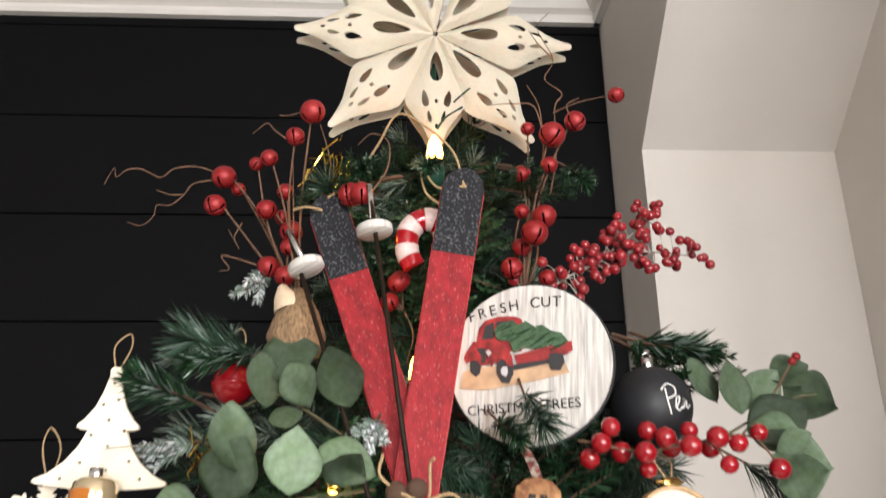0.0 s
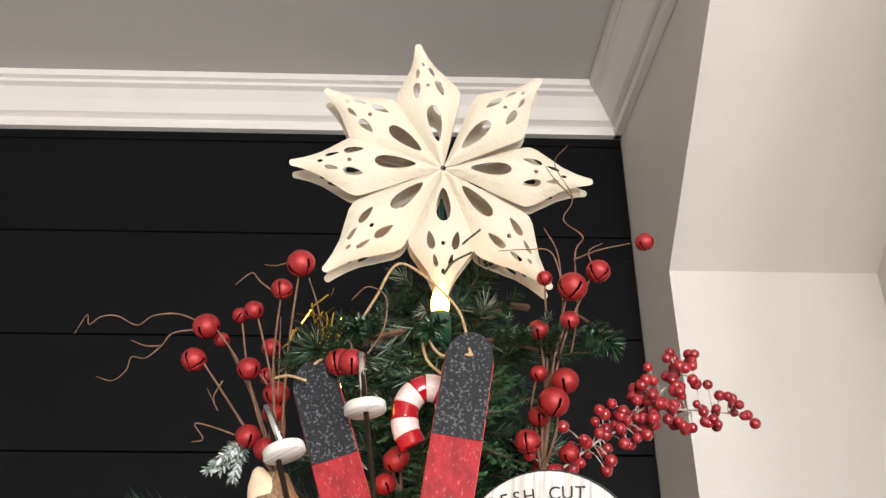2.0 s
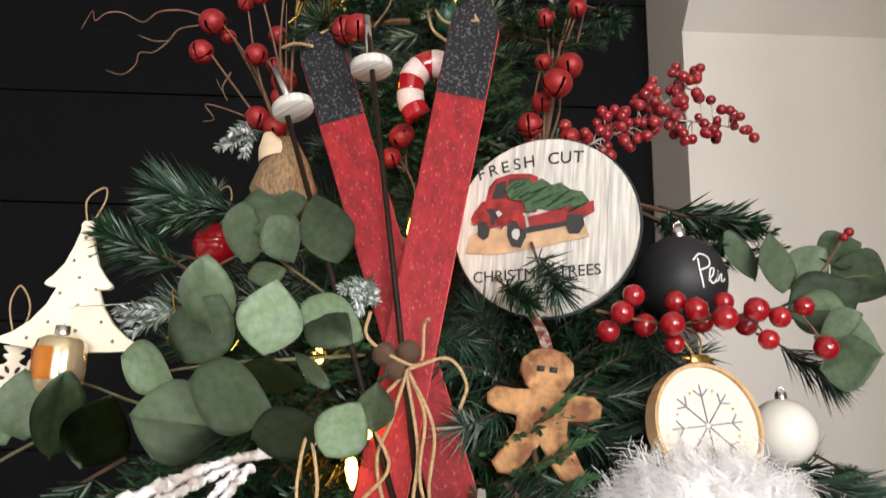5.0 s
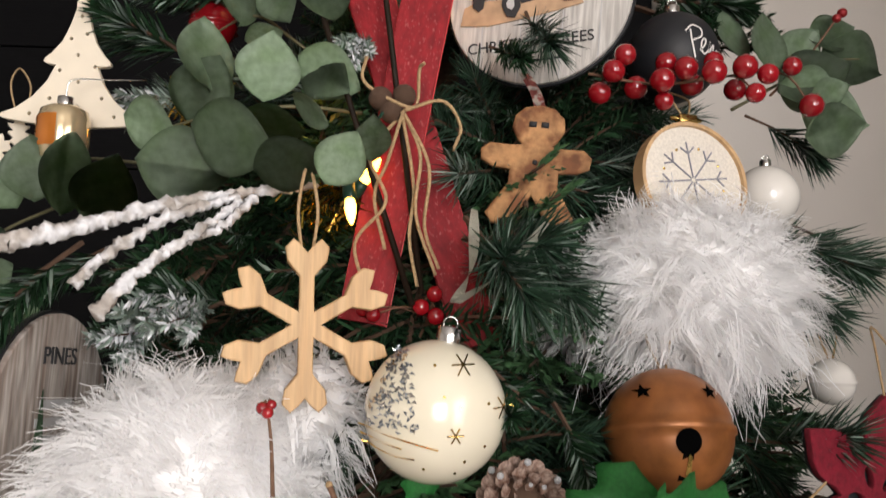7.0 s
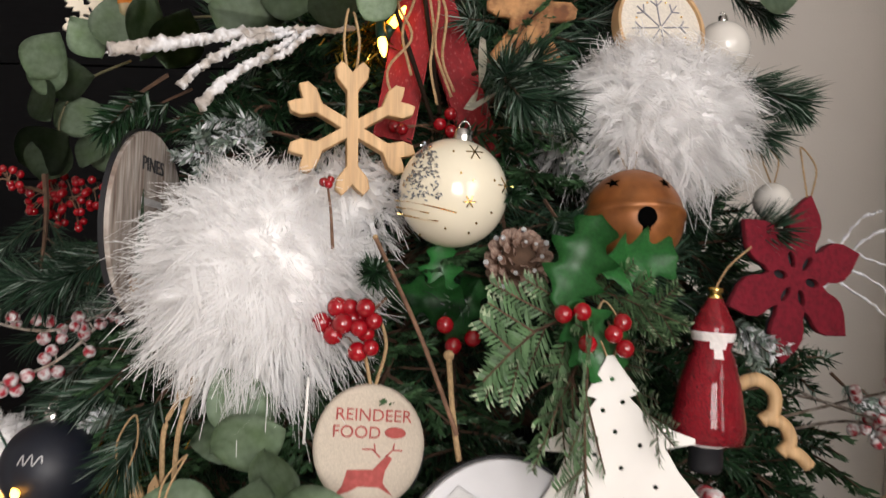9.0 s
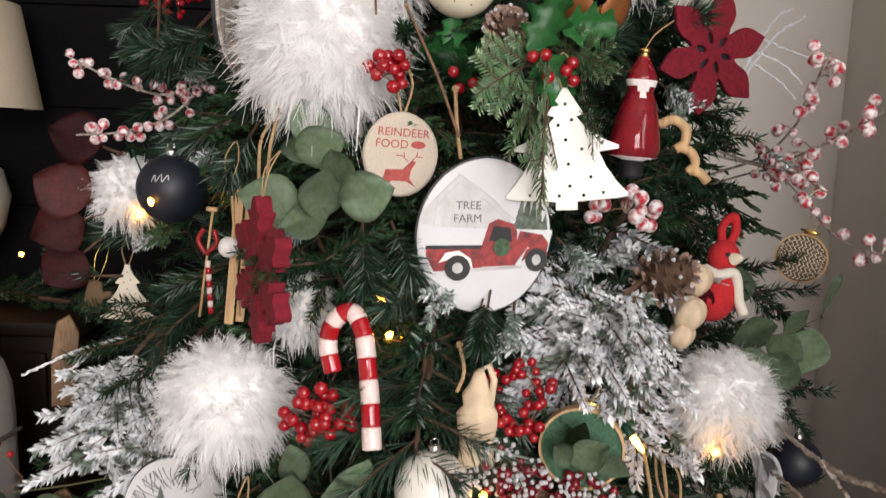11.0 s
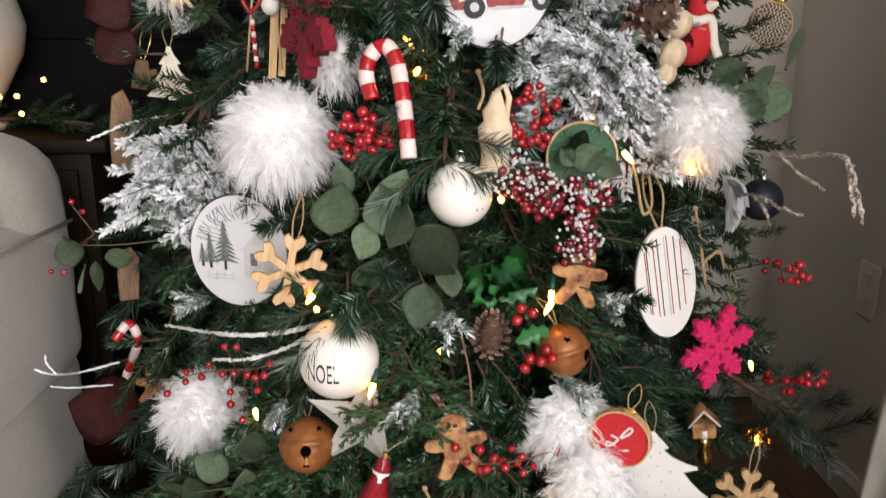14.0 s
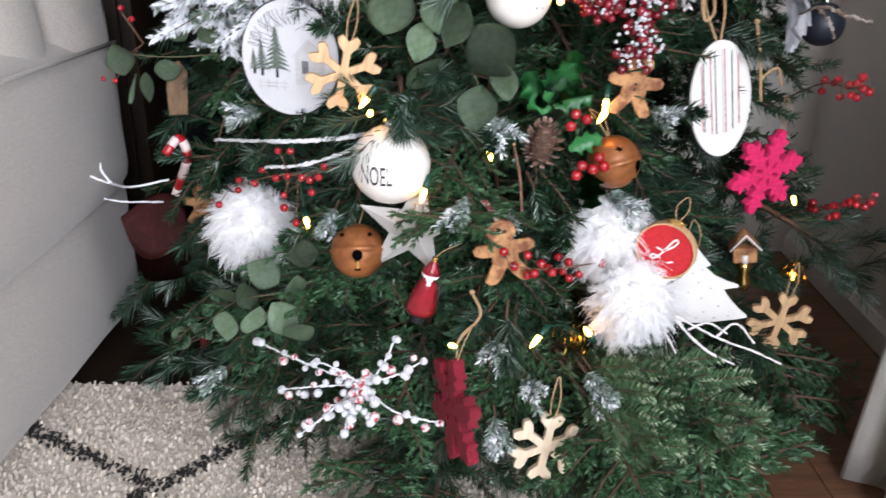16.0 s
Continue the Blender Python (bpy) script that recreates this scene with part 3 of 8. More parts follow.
BURLAP = mat("beige_burlap", (0.52, 0.45, 0.35), 0.95, var=0.25, scale=450, bump=0.6)
GREEN_CLOTH = mat("sage_green_woven_cloth", (0.055, 0.13, 0.075), 0.95, var=0.35, scale=420, bump=0.6)
RED_CLOTH = mat("red_felt_cloth", (0.50, 0.02, 0.025), 0.95, var=0.15, scale=300, bump=0.4)
HERRING = mat("brown_herringbone_cloth", (0.13, 0.085, 0.045), 0.95, var=0.2, scale=300, bump=0.4)
# sign face turned from the window: its shade is in the colour, over streaky grain
SHADED_BOARD = mat("shaded_board", (0.45, 0.41, 0.37), 0.8, var=0.3, scale=40, second=(0.20, 0.15, 0.12), mix_scale=18, stretch=(8, 1, 0.8))
SACK = mat("beige_sack_linen", (0.56, 0.49, 0.40), 0.95, var=0.12, scale=900, bump=0.15)
HOLE = mat("dark_hollow", (0.002, 0.002, 0.002), 1.0, spec=0.0, var=0.1)
ROPE = mat("brown_straw", (0.22, 0.14, 0.075), 0.95, var=0.5, scale=120, bump=0.9, stretch=(4, 4, 0.4))
INK = mat("charcoal_ink", (0.03, 0.03, 0.032), 0.8, var=0.2)
GREYTHREAD = mat("grey_thread", (0.24, 0.24, 0.27), 0.9, var=0.2)
DEERRED = mat("dusty_red_print", (0.40, 0.085, 0.075), 0.9, var=0.2, scale=200)
TRUCK_RED = mat("truck_red_print", (0.30, 0.022, 0.022), 0.55, var=0.35, scale=120, second=(0.12, 0.008, 0.008), mix_scale=70, sharp=0.12, shift=0.56)
PRINT_GREEN = mat("tree_green_print", (0.05, 0.10, 0.05), 0.8, var=0.5, scale=150)
PRINT_GREY = mat("pale_grey_print", (0.50, 0.50, 0.50), 0.8, var=0.2, scale=40)
PRINT_TAN = mat("tan_ground_print", (0.50, 0.33, 0.20), 0.8, var=0.25, scale=60)
PRINT_SKY = mat("snow_white_print", (0.66, 0.66, 0.68), 0.6, var=0.06, scale=25, second=(0.60, 0.61, 0.63), mix_scale=12)
CONE = mat("pinecone_scale", (0.17, 0.085, 0.055), 0.8, var=0.3, scale=6, second=(0.36, 0.27, 0.22), mix_scale=1.6, sharp=0.12, ob_random=0.2)
TANWOOD = mat("dark_tan_wood", (0.20, 0.12, 0.06), 0.7, var=0.3, scale=60, second=(0.12, 0.07, 0.035), mix_scale=12, stretch=(6, 6, 1), bump=0.2)
CHAMPAGNE = mat("champagne_gold_glass", (0.72, 0.58, 0.36), 0.16, 0.7, var=0.1, coat=0.5)
AMBER = mat("amber_glass", (0.50, 0.16, 0.02), 0.12, 0.3, var=0.2, coat=0.5)
BULB = mat("lit_warm_bulb", (1.0, 0.75, 0.35), 0.3, emit=(1.0, 0.42, 0.05), emit_strength=20)
BULB_BRIGHT = mat("bright_warm_bulb", (1.0, 0.7, 0.3), 0.3, emit=(1.0, 0.36, 0.04), emit_strength=24)
SKIN = mat("pale_carved_wood", (0.66, 0.52, 0.36), 0.7, var=0.15, scale=60)
ICE = mat("iced_twig", (0.55, 0.50, 0.45), 0.35, var=0.35, scale=200, second=(0.25, 0.19, 0.14), mix_scale=80, bump=0.7)
WOOL = mat("white_wool_yarn", (0.78, 0.74, 0.72), 0.95, var=0.1, scale=300, bump=0.5)
PLAID = mat("dark_red_print_ribbon", (0.42, 0.12, 0.10), 0.9, var=0.4, scale=150, second=(0.62, 0.55, 0.48), mix_scale=120, sharp=0.03)
RIBBON = mat("sheer_ivory_ribbon", (0.66, 0.66, 0.56), 0.5, var=0.1, transmission=0.35)

DOT = bmesh.new()
bmesh.ops.create_icosphere(DOT, subdivisions=2, radius=1)
DOT = mesh_of(DOT, "berry")
berry_meshes = {}
spin = random.Random(77)


def berry_mesh(material):
    if material.name not in berry_meshes:
        me = DOT.copy()
        me.materials.append(material)
        berry_meshes[material.name] = me
    return berry_meshes[material.name]


def berry(parent, p, r, material, name="berry"):
    return part(name, berry_mesh(material), None, parent, m=Matrix.Translation(p) @ pose(0, 0, 0, spin.uniform(0, 360), spin.uniform(0, 360), spin.uniform(0, 360)) @ Matrix.Scale(r, 4))


def loop_of(points, r, material, parent, name="twine", closed=False):
    return part(name, tube(bend(points), r, 5), material, parent)


def hanger(parent, z, length=0.05, r=0.0009, material=None, spread=0.008):
    part("hanging_loop", tube(bend([(-0.002, 0, z), (-spread, 0.006, z + length * 0.6), (0, 0.02, z + length), (spread, 0.006, z + length * 0.6), (0.002, 0, z)]), r, 5), material or TWINE, parent)


def bulb(p, pitch=20.0, yaw=0.0, glow=True):
    """A small clear bulb in a green socket."""
    t = thing("fairy_light", "small lit warm white bulb in a green socket", "fairy light", pose(*p, pitch, yaw, 0), group="lights on the tree")
    part("glass", lathe([(0, 0), (0.0035, 0.001), (0.0042, 0.008), (0.0030, 0.017), (0.001, 0.0225), (0, 0.023)], 10), BULB, t)
    part("socket", lathe([(0, -0.018), (0.0045, -0.018), (0.0048, -0.004), (0.0042, 0.002), (0, 0.002)], 10), GREENWIRE, t)
    part("wire", tube(bend([(0, 0, -0.017), (0.012, 0.02, -0.03), (0.03, 0.05, -0.028)]), 0.0012, 5), GREENWIRE, t)
    return t


def jingle_bell(p, r, material, name, label, yaw=0, pitch=0, group="", star=True):
    """A round bell with a band, a keyhole slot, a cap loop and punched stars."""
    t = thing(name, label, "jingle bell", pose(*p, pitch, 0, yaw), group)
    bm = lathe([(0, -r), *[(r * math.cos(a), r * math.sin(a)) for a in np.linspace(-1.45, -0.08, 12)], (r * 1.035, -0.05 * r), (r * 1.04, 0), (r * 1.035, 0.05 * r),
                *[(r * math.cos(a), r * math.sin(a)) for a in np.linspace(0.08, 1.45, 12)], (0, r)], 40)
    shell = part("shell", bm, material, t)
    hole = ellipse(0, -0.25 * r, 0.19 * r, 0.19 * r, 18)
    slot = [(-0.075 * r, -0.38 * r), (0.075 * r, -0.38 * r), (0.11 * r, -0.78 * r), (-0.11 * r, -0.78 * r)]
    for nm, line in (("keyhole", hole), ("keyhole_slot", slot)) if star else ():
        me = flat([line], 0.0006)
        for v in me.vertices:
            d = math.sqrt(max(0, r * r - v.co.x ** 2 - v.co.z ** 2))
            v.co.y = -d - 0.0008 + v.co.y
        part(nm, me, HOLE, shell, smooth=False)
    if star:
        me = flat([[(0.0, -0.42 * r), (0.05 * r, -0.46 * r), (0.06 * r, -0.66 * r), (-0.02 * r, -0.72 * r)]], 0.0004)
        for v in me.vertices:
            v.co.y += -math.sqrt(max(0, r * r - v.co.x ** 2 - v.co.z ** 2)) - 0.0013
        part("clapper", me, GOLD, shell, "brass clapper", smooth=False)
        for sx in (-0.55, 0.45):
            pts = [(sx * r + 0.13 * r * (1 if k % 2 == 0 else 0.42) * math.cos(math.pi / 2 + k * math.pi / 5), 0.52 * r + 0.13 * r * (1 if k % 2 == 0 else 0.42) * math.sin(math.pi / 2 + k * math.pi / 5)) for k in range(10)]
            me = flat([pts], 0.0006)
            for v in me.vertices:
                v.co.y -= math.sqrt(max(0, r * r - v.co.x ** 2 - v.co.z ** 2)) + 0.0008
            part("star_hole", me, HOLE, shell, smooth=False)
    hanger(t, r, 0.04)
    return t


def glass_ball(p, r, material, label, yaw=0, pitch=0, roll=0, cap=None):
    t = thing("ball_ornament", label, "ball ornament", pose(*p, pitch, roll, yaw), group="balls on the tree")
    part("globe", ball(r, 48), material, t)
    c = r * 0.17
    bm = lathe([(c, r * 0.96), (c * 1.05, r * 1.02), (c, r * 1.18), (c * 0.8, r * 1.2), (0, r * 1.2)], 20)
    top = part("cap", bm, cap or SILVER, t)
    part("ring", tube([(c * 0.6 * math.cos(a), 0, r * 1.24 + c * 0.6 * math.sin(a)) for a in np.linspace(0, 2 * math.pi, 14)], 0.0006, 5), cap or SILVER, top)
    return t


def on_ball(me, r, lift=0.0005):
    """Wraps a flat drawing onto the front of a globe."""
    for v in me.vertices:
        x, z = v.co.x, v.co.z
        v.co.y += -math.sqrt(max(1e-8, r * r - min(r * r * 0.98, x * x + z * z))) - lift
    return me


def stroke(points, width):
    """The outline of a pen stroke through points."""
    a, b = [], []
    for i, (x, y) in enumerate(points):
        x0, y0 = points[max(0, i - 1)]
        x1, y1 = points[min(len(points) - 1, i + 1)]
        d = math.hypot(x1 - x0, y1 - y0) or 1
        nx, ny = -(y1 - y0) / d * width / 2, (x1 - x0) / d * width / 2
        a.append((x + nx, y + ny))
        b.append((x - nx, y - ny))
    return a + b[::-1]


def fur_ball(p, rx, rz, label, strands=3200, seed=1, length=0.034, droop=0.6, ry=None):
    """A fluffy faux fur puff: a core under thousands of curved strands."""
    t = thing("fur_puff", label, "fur puff", pose(*p), group="fur puffs on the tree")
    ry = ry or rx * 0.75
    core = ball(1, 24)
    bmesh.ops.scale(core, vec=(rx * 0.95, ry * 0.95, rz * 0.95), verts=core.verts)
    part("core", core, FUR_BASE, t)
    rng = random.Random(seed)
    verts, faces = [], []
    strands = int(strands * 2.2)
    locks = {}
    for i in range(strands):
        # ten strands make one lock and lean together
        c0 = i // 10 * 10 + 5
        zz = 1 - 2 * min(strands - 0.5, c0 + 0.5) / strands
        a = c0 * GOLDEN
        q = math.sqrt(1 - zz * zz)
        n = Vector((q * math.cos(a), q * math.sin(a), zz))
        if n.y > 0.55:
            continue
        if c0 not in locks:
            locks[c0] = (0.55 * Vector((rng.uniform(-1, 1), rng.uniform(-1, 1), rng.uniform(-1, 1))), rng.uniform(0.75, 1.3), rng.uniform(0, 6))
        lean, grow, phase = locks[c0]
        off = 0.045 * Vector((rng.uniform(-1, 1), rng.uniform(-1, 1), rng.uniform(-1, 1)))
        nb = (n + 2.2 * off).normalized()
        base = Vector((nb.x * rx * 0.9, nb.y * ry * 0.9, nb.z * rz * 0.9))
        lump = noise.noise_vector(n * 2.2 + Vector((seed, 0, 0)))
        w = (n + 0.6 * lump + lean - 1.6 * off + 0.07 * Vector((rng.uniform(-1, 1), rng.uniform(-1, 1), rng.uniform(-1, 1)))).normalized()
        L = 0.85 * length * grow * rng.uniform(0.75, 1.15) * (1.45 if rng.random() < 0.12 else 1)
        s = w.cross(n + 0.5 * lump)
        s = s.normalized() if s.length > 0.02 else w.orthogonal().normalized()
        if s.cross(w).dot(n) < 0:
            s = -s
        wig = w.cross(Vector((0.3, 0.8, 0.5))).normalized() * L * 0.16
        wag = w.cross(Vector((0.9, 0.1, 0.4))).normalized() * L * 0.10
        k = len(verts)
        for j in range(5):
            u = j / 4
            c = base + w * L * u - Vector((0, 0, droop * L * u * u * 0.6)) + wig * math.sin(u * 5 + phase) + wag * math.sin(u * 4 + 2.1 * phase)
            e = s * 0.00062 * (1 - 0.6 * u)
            verts += [tuple(c - e), tuple(c + e)]
        faces += [(k + 2 * j, k + 2 * j + 1, k + 2 * j + 3, k + 2 * j + 2) for j in range(4)]
    me = cloud(verts, faces, "fur", FUR)
    tagged(part("fur", me, None, t), kind="stuff")
    return t


def snowflake(p, R, material, label, arm=0.16, thick=0.010, yaw=0, roll=0, pitch=0, side=None):
    """A six-armed cut-out flake whose arms end in a V of two knobs."""
    outline = []
    w = arm * R
    for k in range(6):
        a = math.pi / 2 - k * math.pi / 3
        loc = [(-w / 2, 0.30 * R), (-w / 2, 0.56 * R), (-w * 1.35, 0.74 * R), (-w * 1.5, 0.90 * R), (-w * 0.95, 1.0 * R), (-w * 0.45, 0.93 * R), (0, 0.84 * R),
               (w * 0.45, 0.93 * R), (w * 0.95, 1.0 * R), (w * 1.5, 0.90 * R), (w * 1.35, 0.74 * R), (w / 2, 0.56 * R), (w / 2, 0.30 * R)]
        c, s = math.cos(a - math.pi / 2), math.sin(a - math.pi / 2)
        outline += [(x * c - y * s, x * s + y * c) for x, y in loc]
        v = a - math.pi / 6
        outline.append((w * 1.02 * math.cos(v), w * 1.02 * math.sin(v)))
    t = thing("snowflake_ornament", label, "snowflake ornament", pose(*p, pitch, roll, yaw), group="snowflakes on the tree")
    part("flake", weld(flat([outline], thick, 0.0012)), material, t, smooth=False)
    part("hanging_loop", tube(bend([(-0.003, 0, R * 0.8), (-0.006, 0.002, R + 0.02), (0, 0.012, R + 0.05), (0.006, 0.002, R + 0.02), (0.003, 0, R * 0.8)]), 0.0012, 5), TWINE, t)
    return t


def felt_flake(p, R, material, label, yaw=0, roll=0, pitch=0, thick=0.012, edge=None, petals=False):
    """A broad flake with leaf-shaped lobes and teardrop cut-outs between them."""
    outline = []
    for k in range(6):
        a = math.pi / 2 + k * math.pi / 3
        loc = [(0.2, 0.346), (0.12, 0.43), (0.23, 0.53), (0.25, 0.58), (0.12, 0.62), (0.24, 0.74), (0.26, 0.80), (0.13, 0.80), (0.11, 0.90), (0.06, 0.985), (0, 1.0)]
        if petals:
            loc = [(0.2, 0.346), (0.195, 0.45), (0.23, 0.56), (0.235, 0.67), (0.185, 0.79), (0.10, 0.89), (0.035, 0.965), (0, 1.0)]
        loc = loc + [(-x, y) for x, y in loc[-2:0:-1]]
        c, s = math.cos(a - math.pi / 2), math.sin(a - math.pi / 2)
        outline += [(R * (x * c - y * s), R * (x * s + y * c)) for x, y in loc]
    holes = []
    for k in range(6):
        a = math.pi / 3 + k * math.pi / 3
        holes.append(ellipse(0.235 * R * math.cos(a), 0.235 * R * math.sin(a), 0.10 * R, 0.048 * R, 14, a))
    t = thing("snowflake_ornament", label, "snowflake ornament", pose(*p, pitch, roll, yaw), group="felt snowflakes on the tree")
    part("flake", weld(flat([outline, *holes], thick, 0.0008)), material, t, smooth=False)
    if edge is None:
        back = flat([[(x * 0.985, y * 0.985) for x, y in outline]], 0.002)
        back.transform(Matrix.Translation((0, thick / 2 + 0.0016, 0)))
        part("backing", back, BLACK_MATTE, t, "black felt backing", smooth=False)
    hanger(t, R * 0.97, 0.05)
    return t


def gingerbread(p, h, label, yaw=0, roll=0, ribbon=None):
    """A gingerbread man cut-out with eyes, buttons and a strip of ribbon."""
    half = [(0, 1.0), (0.12, 0.975), (0.2, 0.90), (0.215, 0.80), (0.16, 0.70), (0.12, 0.665), (0.22, 0.655), (0.38, 0.66), (0.45, 0.60), (0.44, 0.51), (0.34, 0.46), (0.2, 0.45),
            (0.2, 0.34), (0.3, 0.18), (0.36, 0.08), (0.30, 0.0), (0.19, 0.0), (0.1, 0.1), (0.0, 0.25)]
    pts = [(x * h, (y - 0.5) * h) for x, y in half] + [(-x * h, (y - 0.5) * h) for x, y in half[-2:0:-1]]
    t = thing("gingerbread_ornament", label, "gingerbread man", pose(*p, 0, roll, yaw), group="gingerbread men on the tree")
    part("cookie", flat([pts], 0.008, 0.0025), COOKIE, t)
    for x, z in ((-0.05, 0.33), (0.05, 0.33)):
        part("eye", boxed((x - 0.03) * h, -0.0052, (z - 0.022) * h, (x + 0.03) * h, -0.0038, (z + 0.022) * h), INK, t)
    for z in (0.02, -0.06):
        b = ball(0.022 * h, 10)
        part("button", b, INK, t, m=Matrix.Translation((0, -0.0042, z * h)))
    line = bend([(0, -0.002, 0.46 * h), (-0.006, 0.002, 0.62 * h), (-0.016, 0.012, 0.8 * h)], 5)
    bm = bmesh.new()
    prev = None
    for i, q in enumerate(line):
        pair = [bm.verts.new(q + Vector((-0.0045, 0, 0))), bm.verts.new(q + Vector((0.0045, 0, 0)))]
        if prev:
            bm.faces.new((prev[0], prev[1], pair[1], pair[0]))
        prev = pair
    bmesh.ops.solidify(bm, geom=bm.faces[:], thickness=0.0008)
    part("ribbon", bm, PLAID, t, "red and cream printed ribbon")
    return t


def tree_cutout(p, h, material, label, yaw=0, roll=0, pitch=0, dots=10, thick=0.004, stem=True, dot_mat=None, tiers=None):
    """A flat fir tree with three tiers, punched with holes."""
    half = [(0.02, 1.0), (0.05, 0.985), (0.045, 0.95), (0.10, 0.82), (0.19, 0.70), (0.20, 0.675), (0.13, 0.665), (0.18, 0.54), (0.27, 0.42), (0.34, 0.37), (0.34, 0.345), (0.22, 0.345), (0.28, 0.25), (0.40, 0.14), (0.46, 0.10),
            (0.455, 0.08), (0.3, 0.06), (0.075, 0.05), (0.075, 0.0)]
    half = tiers or half
    if not stem:
        half = half[:-2] + [(0.0, 0.05)]
    pts = [(x * h, (y - 0.5) * h) for x, y in half] + [(-x * h, (y - 0.5) * h) for x, y in half[::-1] if x > 0]
    spots = [(0.0, 0.87), (0.05, 0.74), (-0.06, 0.70), (0.0, 0.58), (0.13, 0.5), (-0.12, 0.46), (0.02, 0.38), (0.2, 0.27), (-0.17, 0.25), (0.03, 0.2), (0.3, 0.14), (-0.3, 0.13), (-0.06, 0.12), (0.14, 0.12)][:dots]
    t = thing("tree_ornament", label, "tree ornament", pose(*p, pitch, roll, yaw), group="tree cut-outs on the tree")
    holes = [] if dot_mat else [ellipse(x * h, (y - 0.5) * h, 0.013 * h, 0.013 * h, 10) for x, y in spots]
    part("cutout", weld(flat([pts, *holes], thick, 0.0006)), material, t, smooth=False)
    if dot_mat:
        for x, y in spots:
            part("dot", flat([ellipse(x * h, (y - 0.5) * h, 0.011 * h, 0.011 * h, 10)], 0.0006), dot_mat, t, m=Matrix.Translation((0, -thick / 2 - 0.0004, 0)))
    hanger(t, h * 0.48, 0.04)
    return t


TWO_TIERS = [(0.03, 1.0), (0.048, 0.97), (0.042, 0.93), (0.075, 0.80), (0.12, 0.68), (0.19, 0.585), (0.235, 0.545), (0.24, 0.52), (0.21, 0.505), (0.15, 0.50), (0.20, 0.38), (0.29, 0.26), (0.40, 0.17), (0.50, 0.125), (0.51, 0.10), (0.47, 0.085), (0.3, 0.065), (0.1, 0.05)]
BROAD_TIERS = [(0.02, 1.0), (0.06, 0.93), (0.13, 0.82), (0.15, 0.785), (0.09, 0.765), (0.18, 0.66), (0.32, 0.57), (0.43, 0.525), (0.43, 0.495), (0.27, 0.475), (0.33, 0.35), (0.42, 0.22), (0.50, 0.135), (0.50, 0.105), (0.42, 0.09), (0.09, 0.07), (0.09, 0.0)]


def hoop(p, r, cloth, label, yaw=0, roll=0, pitch=0):
    t = thing("embroidery_hoop", label, "embroidery hoop", pose(*p, pitch, roll, yaw), group="hoops on the tree")
    part("cloth", flat([ellipse(0, 0, r * 0.94, r * 0.94, 40)], 0.003), cloth, t)
    prof = [(r * 0.94, -0.009), (r * 0.99, -0.009), (r, -0.008), (r, 0.005), (r * 0.94, 0.005), (r * 0.94, -0.009)]
    part("ring", lathe(prof, 56), PINE_WOOD, t, m=Matrix.Rotation(math.pi / 2, 4, "X"), smooth=False)
    clasp = part("clasp", boxed(-0.008, -0.004, r, 0.008, 0.004, r + 0.007, bevel=0.001), GOLD, t, "small brass clasp")
    part("screw", tube([(-0.014, 0, r + 0.004), (0.013, 0, r + 0.004)], 0.0016, 8), GOLD, clasp)
    hanger(t, r + 0.005, 0.03)
    return t


def strokes(parent, lines, width, material, y, name="stitch"):
    for line in lines:
        part(name, flat([stroke(line, width)], 0.0006), material, parent, m=Matrix.Translation((0, y, 0)))


def drawing(parent, name, outline, material, y, thick=0.0006):
    return part(name, flat([outline], thick), material, parent, m=Matrix.Translation((0, y, 0)))


LEAF = {}


def leaf_mesh(k, material=None):
    """A rounded leaf in the x-z plane, one metre from base to tip, cupped and folded along its rib."""
    key = (k, material.name)
    if key not in LEAF:
        rng = random.Random(k)
        bm = bmesh.new()
        nu, nv = 8, 14
        grid = []
        sharp = rng.uniform(0.75, 0.95)
        for j in range(nv):
            t = j / (nv - 1)
            w = 0.43 * (math.sin(math.pi * t ** 0.85) ** sharp) if 0 < t < 1 else 0.012
            row = []
            for i in range(nu + 1):
                u = i / nu * 2 - 1
                row.append(bm.verts.new((u * w, -0.12 * abs(u) * w + 0.06 * math.sin(t * 3 + k) * u - 0.12 * t * t + 0.008 * math.sin(7 * t + 4 * u + k), t)))
            grid.append(row)
        for a, b in zip(grid, grid[1:]):
            for i in range(nu):
                bm.faces.new((a[i], a[i + 1], b[i + 1], b[i]))
        bmesh.ops.solidify(bm, geom=bm.faces[:], thickness=0.012)
        LEAF[key] = mesh_of(bm, "leaf", material)
    return LEAF[key]


def leaf_spray(label, leaves, stem, seed=0, size=1.0, name="eucalyptus_sprig"):
    """leaves: place of the middle, length, tilt in the picture plane (0 is tip up), turn about the leaf's own axis."""
    rng = random.Random(seed)
    t = thing(name, label, "eucalyptus", pose(*stem[0]), group="eucalyptus on the tree")
    o = Vector(stem[0])
    part("stem", tube(bend([Vector(s) - o for s in stem]), 0.0016, 6, taper=0.5), EUCA_STEM, t)
    for p, L, ang, turn in leaves:
        m = Matrix.Translation(Vector(p) - o) @ pose(0, 0, 0, rng.uniform(-14, 10), ang, 0) @ Matrix.Rotation(radians(turn), 4, "Z") @ Matrix.Translation((0, 0, -L / 2)) @ Matrix.Scale(L, 4)
        part("leaf", leaf_mesh(rng.randrange(4), EUCA), None, t, m=m)
    return t


